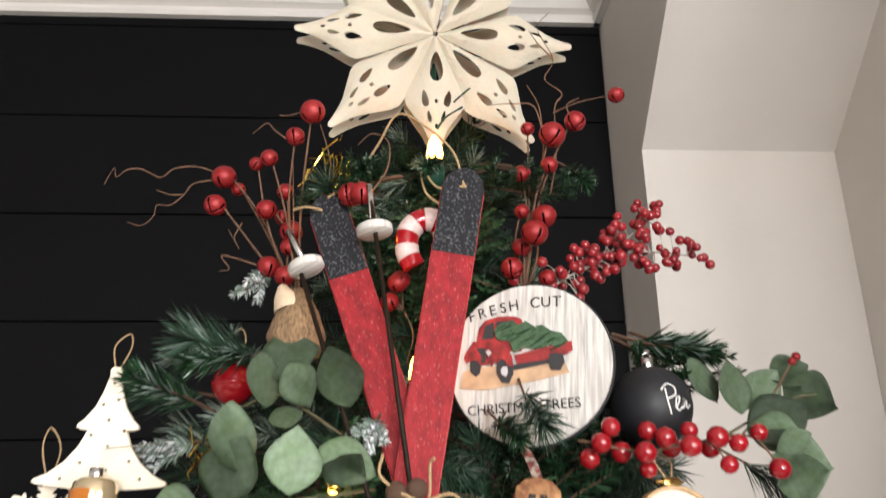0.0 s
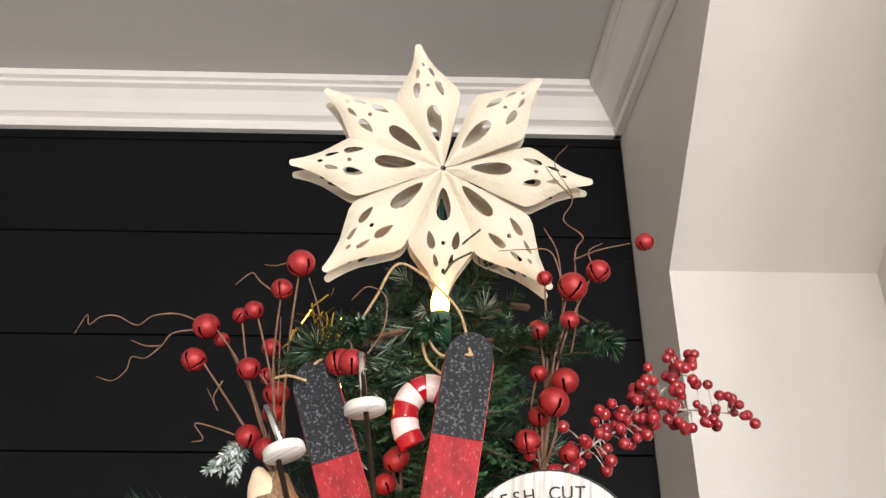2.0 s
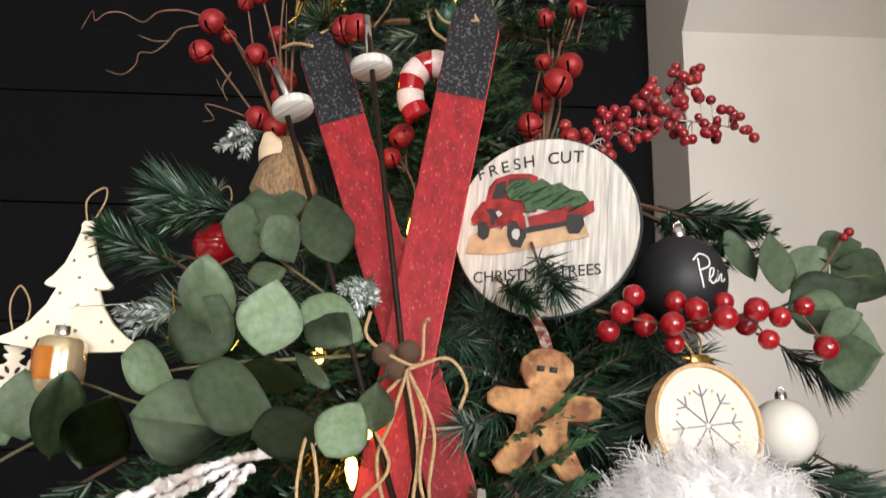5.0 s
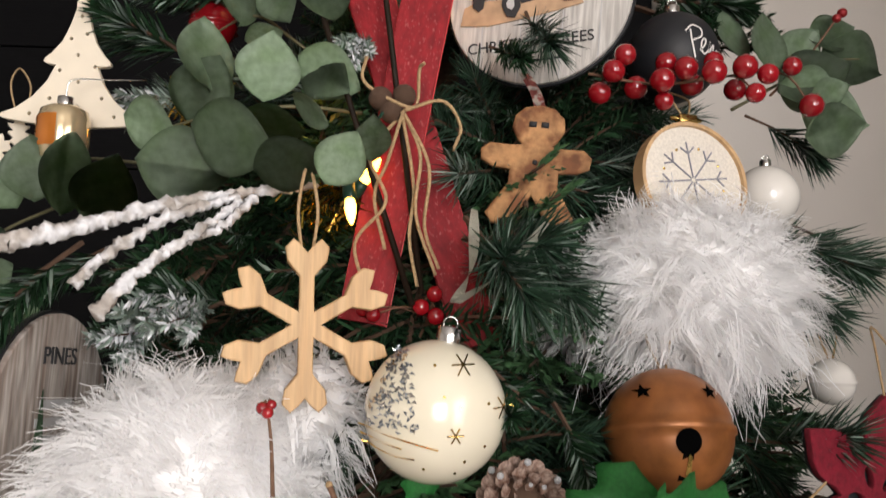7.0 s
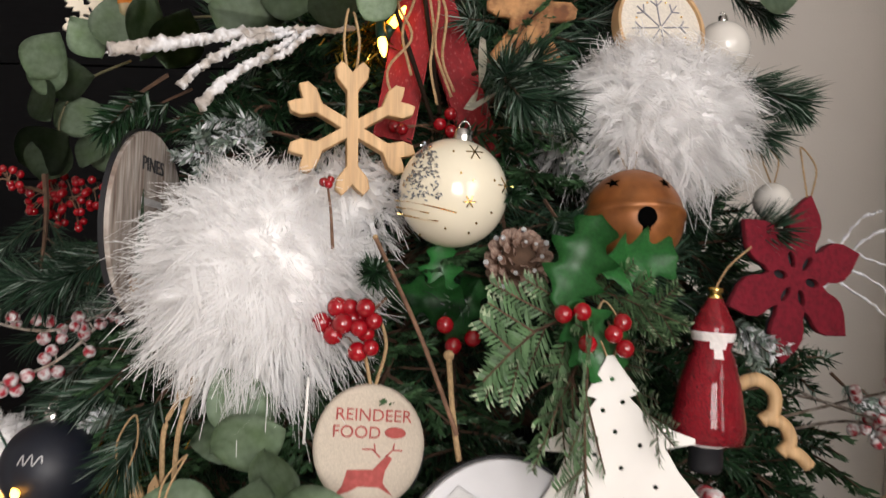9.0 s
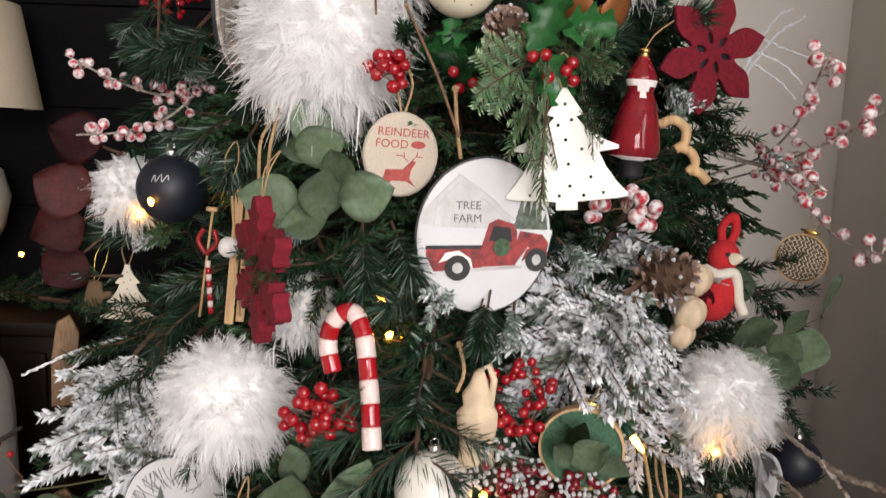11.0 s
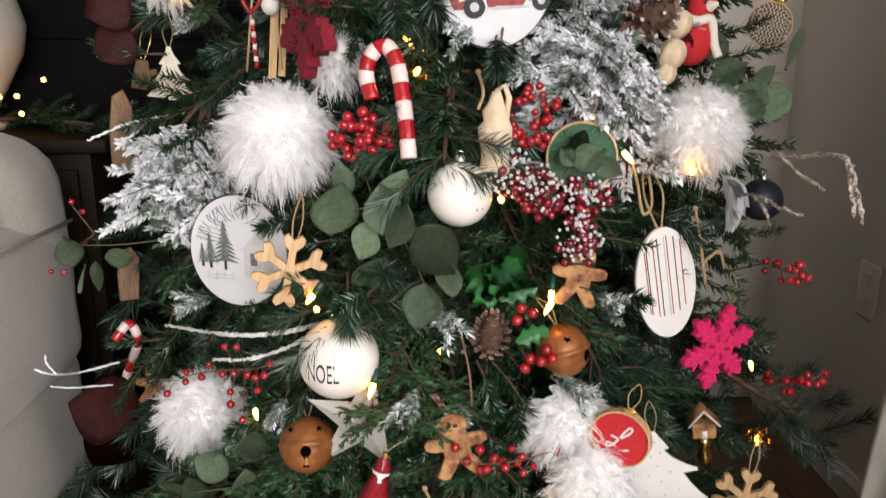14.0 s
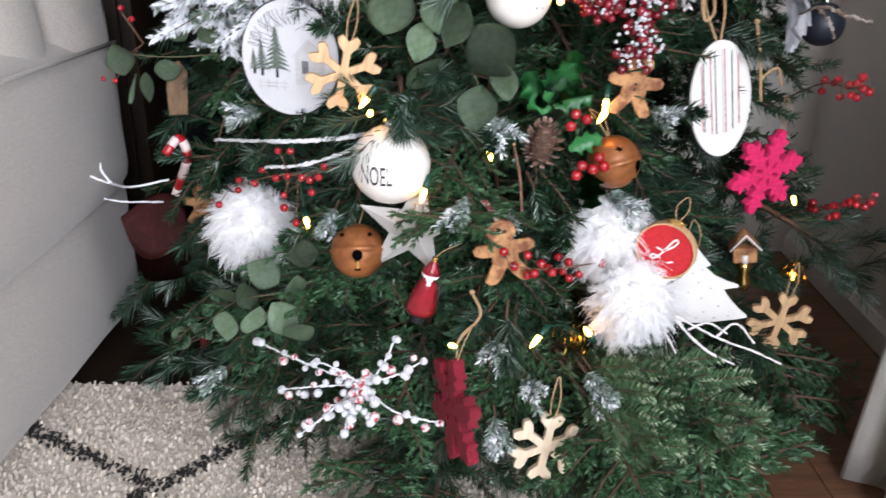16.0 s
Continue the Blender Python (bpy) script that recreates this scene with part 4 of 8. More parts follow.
def berry_spray(name, label, stem, berries, material, r, stalk=TWIG, thick=0.0013, group=""):
    t = thing(name, label, "berry sprig", pose(*stem[0]), group=group)
    o = Vector(stem[0])
    part("stem", tube(bend([Vector(s) - o for s in stem]), thick, 6, taper=0.6), stalk, t)
    line = [Vector(s) for s in bend(stem)]
    rng = random.Random(len(berries) + int(1000 * abs(stem[0][0])))
    for p in berries:
        p = Vector(p)
        near = min(line, key=lambda s: (s - p).length)
        if (near - p).length > r * 1.2:
            part("stalk", tube(bend([near - o, (near + p) / 2 - o + Vector((0, 0, 0.004)), p - o], 3), thick * 0.5, 4), stalk, t)
        berry(t, p - o, r * rng.uniform(0.85, 1.12), material)
    return t


def cluster(centre, spread, count, seed):
    rng = random.Random(seed)
    out = []
    while len(out) < count:
        v = Vector((rng.uniform(-1, 1), rng.uniform(-1, 0.6), rng.uniform(-1, 1)))
        if v.length < 1:
            out.append(tuple(Vector(centre) + Vector((v.x * spread[0], v.y * spread[1], v.z * spread[2]))))
    return out


def along(stem, count, spread, seed):
    rng = random.Random(seed)
    line = bend(stem)
    out = []
    for i in range(count):
        q = line[int((i + rng.random()) / count * (len(line) - 1))]
        out.append(tuple(q + Vector((rng.uniform(-1, 1), rng.uniform(-1, 0.5), rng.uniform(-1, 1))) * spread))
    return out


def snowy_twig(label, lines, r, material=None, seed=0, rough=0.45, name="snowy_branch", category="branch"):
    """Branching twigs under lumps of snow."""
    t = thing(name, label, category, pose(*lines[0][0]), group="snowy twigs on the tree")
    o = Vector(lines[0][0])
    for k, line in enumerate(lines):
        bm = tube(bend([Vector(s) - o for s in line], 30), r * 0.75 if k == 0 else r * 0.6, 8, taper=1.45 if material is None else 0.7)
        for v in bm.verts:
            n = noise.noise(v.co * 260 + Vector((seed, k, 0)))
            v.co += r * rough * (1.1 * noise.noise_vector(v.co * 130 + Vector((seed, 0, k))) + 1.3 * noise.noise_vector(v.co * 420)) + Vector((0, -0.3, 0.7)) * r * max(0, n) * rough * 2
        part("twig", bm, material or SNOWY, t)
    return t


def candy_cane(p, pts, r, label, m=None, bands=12, twist=0.0):
    """A hooked cane with alternating red and white bands."""
    t = thing("candy_cane", label, "candy cane", m if m is not None else pose(*p), group="candy canes on the tree")
    line = bend(pts, 12)
    n = len(line)
    for k in range(bands):
        a, b = k * (n - 1) // bands, (k + 1) * (n - 1) // bands
        part("stripe", tube(line[a:b + 1], r * (1.0 if k % 2 else 0.985), 14), STRIPE_RED if k % 2 == 0 else STRIPE_WHITE, t)
    return t


def pinecone(p, r, h, label, m_rot=(0, 0, 0), snow=True):
    t = thing("pinecone", label, "pinecone", pose(*p, *m_rot), group="pinecones on the tree")
    part("core", lathe([(0, -h / 2), (r * 0.5, -h * 0.4), (r * 0.6, 0), (r * 0.35, h * 0.4), (0, h / 2)], 12), BARK, t)
    bm = bmesh.new()
    a = [bm.verts.new(q) for q in ((-0.35, 0, -0.08), (0.35, 0, -0.08), (0.5, 0.75, 0.05), (0.28, 1.05, 0.16), (0, 1.12, 0.22), (-0.28, 1.05, 0.16), (-0.5, 0.75, 0.05))]
    bm.faces.new(a)
    bmesh.ops.solidify(bm, geom=bm.faces[:], thickness=0.16)
    scale_me = mesh_of(bm, "scale", CONE, smooth=False)
    n = 64
    for i in range(n):
        u = (i + 0.5) / n
        z = -h / 2 + h * u
        rr = r * (math.sin(math.pi * (0.16 + 0.74 * u)) ** 0.8)
        ang = i * GOLDEN
        s = r * 0.36 * (0.6 + 0.5 * math.sin(math.pi * u))
        m = Matrix.Rotation(ang, 4, "Z") @ Matrix.Translation((0, max(0, rr - s), z)) @ Matrix.Rotation(radians(-35 + 85 * u), 4, "X") @ Matrix.Scale(s, 4)
        part("scale", scale_me, None, t, m=m)
        if snow and i % 3 == 0:
            berry(t, (m @ Vector((0, 0.95, 0.25))), s * 0.22, SNOW, "snow_dab")
    return t


def holly_mesh():
    """A holly leaf, one metre long, with curved spiny edges and a raised rib."""
    bm = bmesh.new()
    rows = []
    n = 24
    for k in range(n + 1):
        u = k / n
        body = 0.20 * math.sin(math.pi * min(1, u * 0.97 + 0.03)) ** 0.6
        spine = abs(math.cos(math.pi * u * 3.5)) ** 3 * 0.17 * math.sin(math.pi * u) ** 0.5
        w = body + spine
        row = []
        for v in (-1, -0.5, 0, 0.5, 1):
            row.append(bm.verts.new((v * w, -0.30 * abs(v) * w + 0.10 * math.sin(u * 3.4) - 0.06 * spine * abs(v) * 6, u - 0.5 + 0.05 * abs(v) * spine * 3)))
        rows.append(row)
    for a, b in zip(rows, rows[1:]):
        for q in range(4):
            bm.faces.new((a[q], a[q + 1], b[q + 1], b[q]))
    bmesh.ops.solidify(bm, geom=bm.faces[:], thickness=0.012)
    return mesh_of(bm, "leaf", HOLLY)


HOLLY_LEAF = holly_mesh()


def holly_sprig(label, leaves, berries, r=0.006):
    t = thing("holly_sprig", label, "holly", pose(*leaves[0][0]), group="holly on the tree")
    o = Vector(leaves[0][0])
    for p, L, ang, turn in leaves:
        part("leaf", HOLLY_LEAF, None, t, m=Matrix.Translation(Vector(p) - o) @ pose(0, 0, 0, -8, ang, turn) @ Matrix.Scale(L * 1.15, 4))
    for p in berries:
        berry(t, Vector(p) - o, r, RED_GLOSS)
    return t


# ---- the crown of the tree ----
def star_point():
    """One point of the star, one metre from the hub to the tip along x: a puffed paper skin pierced with drops."""
    edge = [(0.02, 0.008), (0.12, 0.05), (0.24, 0.100), (0.36, 0.149), (0.46, 0.190), (0.53, 0.216), (0.57, 0.222), (0.62, 0.205), (0.67, 0.172), (0.73, 0.132), (0.80, 0.086), (0.88, 0.052), (0.94, 0.034), (0.99, 0.022), (1.0, 0.008)]
    outline = edge + [(x, -z) for x, z in edge[::-1]]

    def drop(x0, x1, w, cz=0.0, turn=0.0):
        line = []
        for k in range(16):
            a = 2 * math.pi * k / 16
            x = (x0 + x1) / 2 + (x1 - x0) / 2 * math.cos(a)
            line.append((x, cz + turn * (x - x0) + w * math.sin(a) * (0.45 + 0.55 * (x - x0) / (x1 - x0))))
        return line
    holes = [drop(0.18, 0.45, 0.062), drop(0.52, 0.65, 0.033, 0.09, -0.15), drop(0.52, 0.65, 0.033, -0.09, 0.15), ellipse(0.61, 0, 0.016, 0.015, 10),
             drop(0.68, 0.77, 0.019, 0.058, -0.2), drop(0.68, 0.77, 0.019, -0.058, 0.2), ellipse(0.80, 0.0, 0.02, 0.011, 10)]
    me = flat([outline, *holes], 0.004)
    bm = bmesh.new()
    bm.from_mesh(me)
    bmesh.ops.remove_doubles(bm, verts=bm.verts, dist=1e-5)
    for _ in range(4):
        bmesh.ops.triangulate(bm, faces=bm.faces)
        longer = [e for e in bm.edges if e.calc_length() > 0.07]
        if longer:
            bmesh.ops.subdivide_edges(bm, edges=longer, cuts=1)
    bmesh.ops.triangulate(bm, faces=bm.faces)
    xs, ws = [x for x, z in edge], [z for x, z in edge]
    for v in bm.verts:
        w = max(0.02, float(np.interp(v.co.x, xs, ws)))
        u = min(1, abs(v.co.z) / w)
        puff = 0.085 * math.sin(math.pi * min(1, v.co.x * 1.05 + 0.02)) ** 0.8
        v.co.y += -0.035 - 0.055 * v.co.x - puff * (1 - u * u)
    me = mesh_of(bm, "paper_panel", PAPER, smooth=False)
    return me


def paper_star(p, R):
    t = thing("star_topper", "ivory paper star with eight pierced points on the tree top", "star", pose(*p, 4, 0, 2))
    front = star_point()
    for ang, k in ((101, 0.97), (46, 0.98), (-5, 1.00), (-51, 1.09), (-90, 0.95), (-134, 1.07), (181, 1.01), (146, 0.98)):
        for layer in (1, -1):
            part("paper_panel", front, None, t, m=Matrix.Rotation(-radians(ang), 4, "Y") @ Matrix.Diagonal((R * k, R * layer, R, 1)))
    part("stem", tube([(0.0, 0.01, -R * 0.9), (0, 0.02, 0)], 0.003, 6), GREENWIRE, t)
    return t


paper_star((0.040, 0.822, 2.07), 0.163)
bulb((0.037, 0.820, 1.919), 180, 0)
bulb((0.040, 0.822, 1.942), 160, 10)
for p in ((0.012, 0.71, 1.637), (-0.025, 0.722, 1.699)):
    bulb(p, 6, 4)
big = bulb((0.037, 0.787, 1.887), 0, 0)
big.scale = (2.2, 2.2, 1.5)


def small_bell(parent, p, r, yaw, spin):
    o = part("bell", bell_red, None, parent, m=Matrix.Translation(p) @ pose(0, 0, 0, 0, spin, yaw) @ Matrix.Scale(r, 4))
    return o


def bell_mesh():
    bm = lathe([(0, -1), *[(math.cos(a), math.sin(a) * 0.94) for a in np.linspace(-1.4, 1.4, 19)], (0, 0.94)], 64)
    for v in bm.verts:
        # cross-cut slits under the bell
        if v.co.z < -0.15 and (abs(v.co.x) < 0.07 or abs(v.co.y) < 0.07):
            v.co *= 0.90
    me = mesh_of(bm, "bell", RED_MATTE, HOLE)
    for f in me.polygons:
        if f.center.z < 0.05 and (abs(f.center.x) < 0.055 or abs(f.center.y) < 0.055):
            f.material_index = 1
    return me


bell_red = bell_mesh()


def bell_pick(label, base, bells, curls, seed):
    """A spray of brown stems that carry red bells, with curly tendrils."""
    t = thing("bell_pick", label, "bell pick", pose(*base), group="bell picks in the crown")
    o, rng = Vector(base), random.Random(seed)
    for p, r in bells:
        q = Vector(p) - o
        mid = q * 0.55 + Vector((rng.uniform(-0.01, 0.01), 0.01, rng.uniform(-0.004, 0.02)))
        if q.x < 0.09:
            part("stem", tube(bend([(0, 0.01, 0), mid, q + Vector((0, 0, r * 0.8))], 6), 0.0017, 5, taper=0.5), TWIG, t)
        small_bell(t, q, r, rng.uniform(0, 90), rng.uniform(-35, 35))
    for line in curls:
        part("tendril", tube(bend([Vector(s) - o for s in line], 6), 0.0010, 5, taper=0.4), TWIG, t)
    return t


bell_pick("red metal jingle bells on brown curly twigs", (-0.105, 0.800, 1.734),
          [((-0.087, 0.710, 1.905), 0.0125), ((-0.107, 0.740, 1.893), 0.0098), ((-0.139, 0.780, 1.888), 0.0094), ((-0.156, 0.800, 1.890), 0.0078), ((-0.201, 0.850, 1.897), 0.0140),
           ((-0.206, 0.840, 1.858), 0.0125), ((-0.186, 0.860, 1.886), 0.0082), ((-0.123, 0.800, 1.858), 0.0092), ((-0.142, 0.800, 1.837), 0.0112), ((-0.128, 0.820, 1.836), 0.0085),
           ((-0.116, 0.810, 1.816), 0.0125), ((-0.116, 0.800, 1.795), 0.0096), ((-0.136, 0.800, 1.773), 0.0118), ((-0.117, 0.790, 1.760), 0.0110)],
          [[(-0.204, 0.850, 1.900), (-0.234, 0.860, 1.914), (-0.260, 0.860, 1.912), (-0.279, 0.870, 1.905), (-0.301, 0.870, 1.915), (-0.318, 0.870, 1.914), (-0.329, 0.870, 1.905), (-0.333, 0.870, 1.916), (-0.342, 0.870, 1.895)],
           [(-0.206, 0.850, 1.894), (-0.237, 0.860, 1.893), (-0.247, 0.860, 1.879), (-0.261, 0.860, 1.866), (-0.279, 0.870, 1.870), (-0.282, 0.870, 1.856), (-0.294, 0.870, 1.845), (-0.311, 0.870, 1.849)],
           [(-0.247, 0.860, 1.879), (-0.263, 0.860, 1.879), (-0.279, 0.860, 1.885)],
           [(-0.089, 0.720, 1.915), (-0.110, 0.730, 1.912), (-0.125, 0.740, 1.917)], [(-0.117, 0.750, 1.895), (-0.130, 0.750, 1.905), (-0.138, 0.750, 1.913), (-0.152, 0.750, 1.901)],
           [(-0.133, 0.800, 1.768), (-0.157, 0.800, 1.778), (-0.185, 0.800, 1.785), (-0.176, 0.800, 1.771), (-0.186, 0.800, 1.768)], [(-0.112, 0.800, 1.809), (-0.113, 0.790, 1.849), (-0.115, 0.790, 1.886)],
           [(-0.175, 0.840, 1.837), (-0.182, 0.840, 1.820), (-0.176, 0.840, 1.807), (-0.189, 0.840, 1.829)]], 4)
bell_pick("red metal jingle bells on a brown twig", (-0.065, 0.750, 1.836), [((-0.047, 0.700, 1.812), 0.0118), ((-0.036, 0.690, 1.809), 0.0112)],
          [[(-0.065, 0.750, 1.836), (-0.072, 0.730, 1.871), (-0.079, 0.710, 1.891)], [(-0.026, 0.720, 1.826), (-0.013, 0.720, 1.849), (-0.012, 0.720, 1.878), (-0.029, 0.730, 1.892), (-0.043, 0.730, 1.879)]], 5)
bell_pick("red metal jingle bells on reddish twigs", (0.131, 0.800, 1.743),
          [((0.224, 0.726, 1.939), 0.0088), ((0.182, 0.740, 1.915), 0.0112), ((0.157, 0.740, 1.899), 0.0138), ((0.135, 0.760, 1.916), 0.0075), ((0.156, 0.760, 1.874), 0.0092), ((0.128, 0.770, 1.868), 0.0098),
           ((0.148, 0.760, 1.816), 0.0125), ((0.128, 0.780, 1.829), 0.0082), ((0.135, 0.750, 1.794), 0.0138), ((0.126, 0.780, 1.789), 0.0100), ((0.115, 0.780, 1.766), 0.0118), ((0.151, 0.780, 1.756), 0.0092)],
          [[(0.159, 0.780, 1.847), (0.166, 0.770, 1.888), (0.168, 0.770, 1.947), (0.177, 0.770, 1.966), (0.161, 0.780, 1.990), (0.172, 0.780, 2.016), (0.156, 0.780, 2.056), (0.171, 0.780, 2.079)],
           [(0.172, 0.780, 2.016), (0.156, 0.780, 2.036), (0.146, 0.780, 2.053)], [(0.146, 0.780, 1.858), (0.153, 0.770, 1.899), (0.144, 0.760, 1.942), (0.119, 0.760, 1.946), (0.092, 0.760, 1.944)],
           [(0.153, 0.770, 1.899), (0.151, 0.770, 1.947), (0.139, 0.770, 1.975)], [(0.164, 0.760, 1.936), (0.185, 0.740, 1.937), (0.214, 0.726, 1.938)],
           [(0.178, 0.740, 1.918), (0.177, 0.750, 1.940), (0.191, 0.750, 1.949)]], 6)
bell_pick("red metal jingle bells deep between the skis", (0.003, 0.800, 1.729), [((-0.002, 0.770, 1.747), 0.0105), ((0.001, 0.770, 1.750), 0.0100), ((-0.010, 0.770, 1.727), 0.0098)], [[(0.005, 0.760, 1.714), (0.013, 0.750, 1.689), (0.007, 0.750, 1.663)]], 7)

# iced berries beside the crown
stem = [(0.139, 0.820, 1.742), (0.196, 0.860, 1.786), (0.257, 0.900, 1.831), (0.316, 0.930, 1.884)]
stem2 = [(0.196, 0.860, 1.786), (0.268, 0.900, 1.825), (0.325, 0.920, 1.833), (0.374, 0.930, 1.830)]
berry_spray("berry_sprig", "iced dark red berries on grey twigs", stem, along(stem, 58, 0.024, 3) + along(stem[2:], 22, 0.018, 5), RED_FROST, 0.0062, ICE)
berry_spray("berry_sprig", "iced dark red berries on grey twigs", stem2, along(stem2, 44, 0.020, 8) + [(0.374, 0.930, 1.830), (0.363, 0.930, 1.842), (0.342, 0.930, 1.818), (0.339, 0.930, 1.865), (0.322, 0.930, 1.900), (0.298, 0.920, 1.899), (0.271, 0.920, 1.881)], RED_FROST, 0.0057, ICE)

# the pair of skis
skis = thing("ski_ornament", "pair of crossed distressed red wooden skis with black tips", "ski ornament", pose(0, 0, 0))


def ski(top, bottom, width, thick, cut, lift):
    a, b = Vector(top), Vector(bottom)
    up = (a - b)
    L = up.length
    up.normalize()
    nrm = Vector((0, -1, 0)) - up * up.dot(Vector((0, -1, 0)))
    nrm.normalize()
    side = up.cross(nrm)
    m = Matrix((( -side.x, -nrm.x, up.x, b.x), (-side.y, -nrm.y, up.y, b.y), (-side.z, -nrm.z, up.z, b.z), (0, 0, 0, 1)))
    w = width / 2
    tip = [(w * math.cos(t), L - w + w * 1.25 * math.sin(t)) for t in np.linspace(0, math.pi, 15)]
    red = [(-w * 0.86, 0), (w * 0.86, 0), (w, L * cut), (-w, L * cut)]
    black = [(-w, L * cut), (w, L * cut), *tip]
    part("ski", flat([red], thick, 0.0006), SKI_RED, skis, "distressed red ski", m=m, smooth=False)
    part("ski_tip", flat([black], thick, 0.0006), SKI_BLACK, skis, "black ski tip", m=m, smooth=False)
    part("ski_base", flat([[(-w * 0.9, 0), (w * 0.9, 0), (w * 1.03, L * cut), *[(x * 1.03, z) for x, z in tip], (-w * 1.03, L * cut)]], thick * 0.5), EDGE_RED, skis, "bright red underside", m=m @ Matrix.Translation((0, thick * 0.62, 0)), smooth=False)


ski((0.061, 0.685, 1.828), (-0.012, 0.665, 1.388), 0.039, 0.006, 0.815, 0)
ski((-0.072, 0.715, 1.812), (0.072, 0.680, 1.374), 0.037, 0.006, 0.825, 0)
for top, low, disc in (((-0.029, 0.680, 1.813), (0.029, 0.645, 1.408), (-0.023, 0.678, 1.768)), ((-0.103, 0.700, 1.775), (0.023, 0.640, 1.400), (-0.084, 0.690, 1.737))):
    part("pole", tube([low, top], 0.0022, 8), DARKWOOD, skis, "brown wooden ski pole")
    d = (Vector(top) - Vector(low)).normalized()
    part("pole_tip", tube([Vector(disc) + d * 0.004, top], 0.0030, 8), SILVER, skis)
    q = d.to_track_quat("Z", "Y").to_matrix().to_4x4()
    part("basket", lathe([(0, -0.0038), (0.0152, -0.0038), (0.0163, -0.0028), (0.0163, 0.0028), (0.0152, 0.0038), (0, 0.0038)], 28), WHITE_WOOD, skis, "worn white round basket", m=Matrix.Translation(disc) @ q)
c = Vector((0.006, 0.640, 1.538))
for dx, dz in ((-0.008, 0.002), (0.008, 0.004), (0.0, -0.007)):
    part("little_bell", berry_mesh(BARK), None, skis, m=Matrix.Translation(c + Vector((dx, -0.006, dz))) @ Matrix.Scale(0.0085, 4))
for k, line in enumerate(([(650, 110), (645, 150), (690, 185), (735, 195), (740, 130), (748, 120)], [(715, 205), (660, 280), (690, 360), (640, 430), (665, 520)], [(715, 205), (745, 280), (740, 380), (775, 480)],
                          [(715, 205), (760, 300), (755, 400), (780, 470)], [(715, 205), (780, 185), (812, 225), (800, 270)], [(715, 205), (690, 290), (670, 350), (690, 440)], [(712, 205), (735, 330), (730, 420), (745, 500)])):
    pts = [c + Vector(((x - 695) * 0.00040, -0.010 + 0.003 * math.sin(i * 2 + k), -(y - 185) * 0.00040)) for i, (x, y) in enumerate(line)]
    part("twine", tube(bend(pts), 0.0013, 5), TWINE, skis, "jute twine")
loop = thing("twine_loop", "loose jute twine hung over the branch tips", "twine", pose(0, 0, 0))
for line in ([(0.059, 0.680, 1.813), (0.050, 0.700, 1.859), (0.021, 0.720, 1.899), (-0.004, 0.730, 1.914), (-0.023, 0.730, 1.879), (-0.046, 0.730, 1.840), (-0.069, 0.710, 1.813)], [(0.061, 0.680, 1.813), (0.035, 0.690, 1.816), (0.021, 0.700, 1.839), (0.024, 0.700, 1.815), (0.042, 0.690, 1.795)],
             [(-0.073, 0.700, 1.796), (-0.089, 0.710, 1.803), (-0.102, 0.720, 1.804)]):
    part("twine", tube(bend(line), 0.0013, 5), TWINE, loop)

candy_cane(None, [(0.014, 0.735, 1.752), (0.007, 0.735, 1.768), (0.009, 0.735, 1.789), (0.023, 0.735, 1.801), (0.039, 0.735, 1.796), (0.046, 0.738, 1.778)], 0.0118, "striped red and white glass candy cane", bands=8, m=pose(0, 0, 0))


# oval sign with the pick-up
def oval_sign(p, rx, rz, label, yaw=0, roll=0, pitch=0, face=None, rim=True):
    t = thing("plaque_ornament", label, "plaque", pose(*p, pitch, roll, yaw), group="plaques on the tree")
    part("board", flat([ellipse(0, 0, rx, rz, 56)], 0.006, 0.001), face or WHITE_WOOD, t, smooth=False)
    if rim:
        part("rim", flat([ellipse(0, 0, rx * 1.025, rz * 1.025, 56)], 0.004), BLACK_MATTE, t, "dark rim", m=Matrix.Translation((0, 0.0028, 0)), smooth=False)
    return t


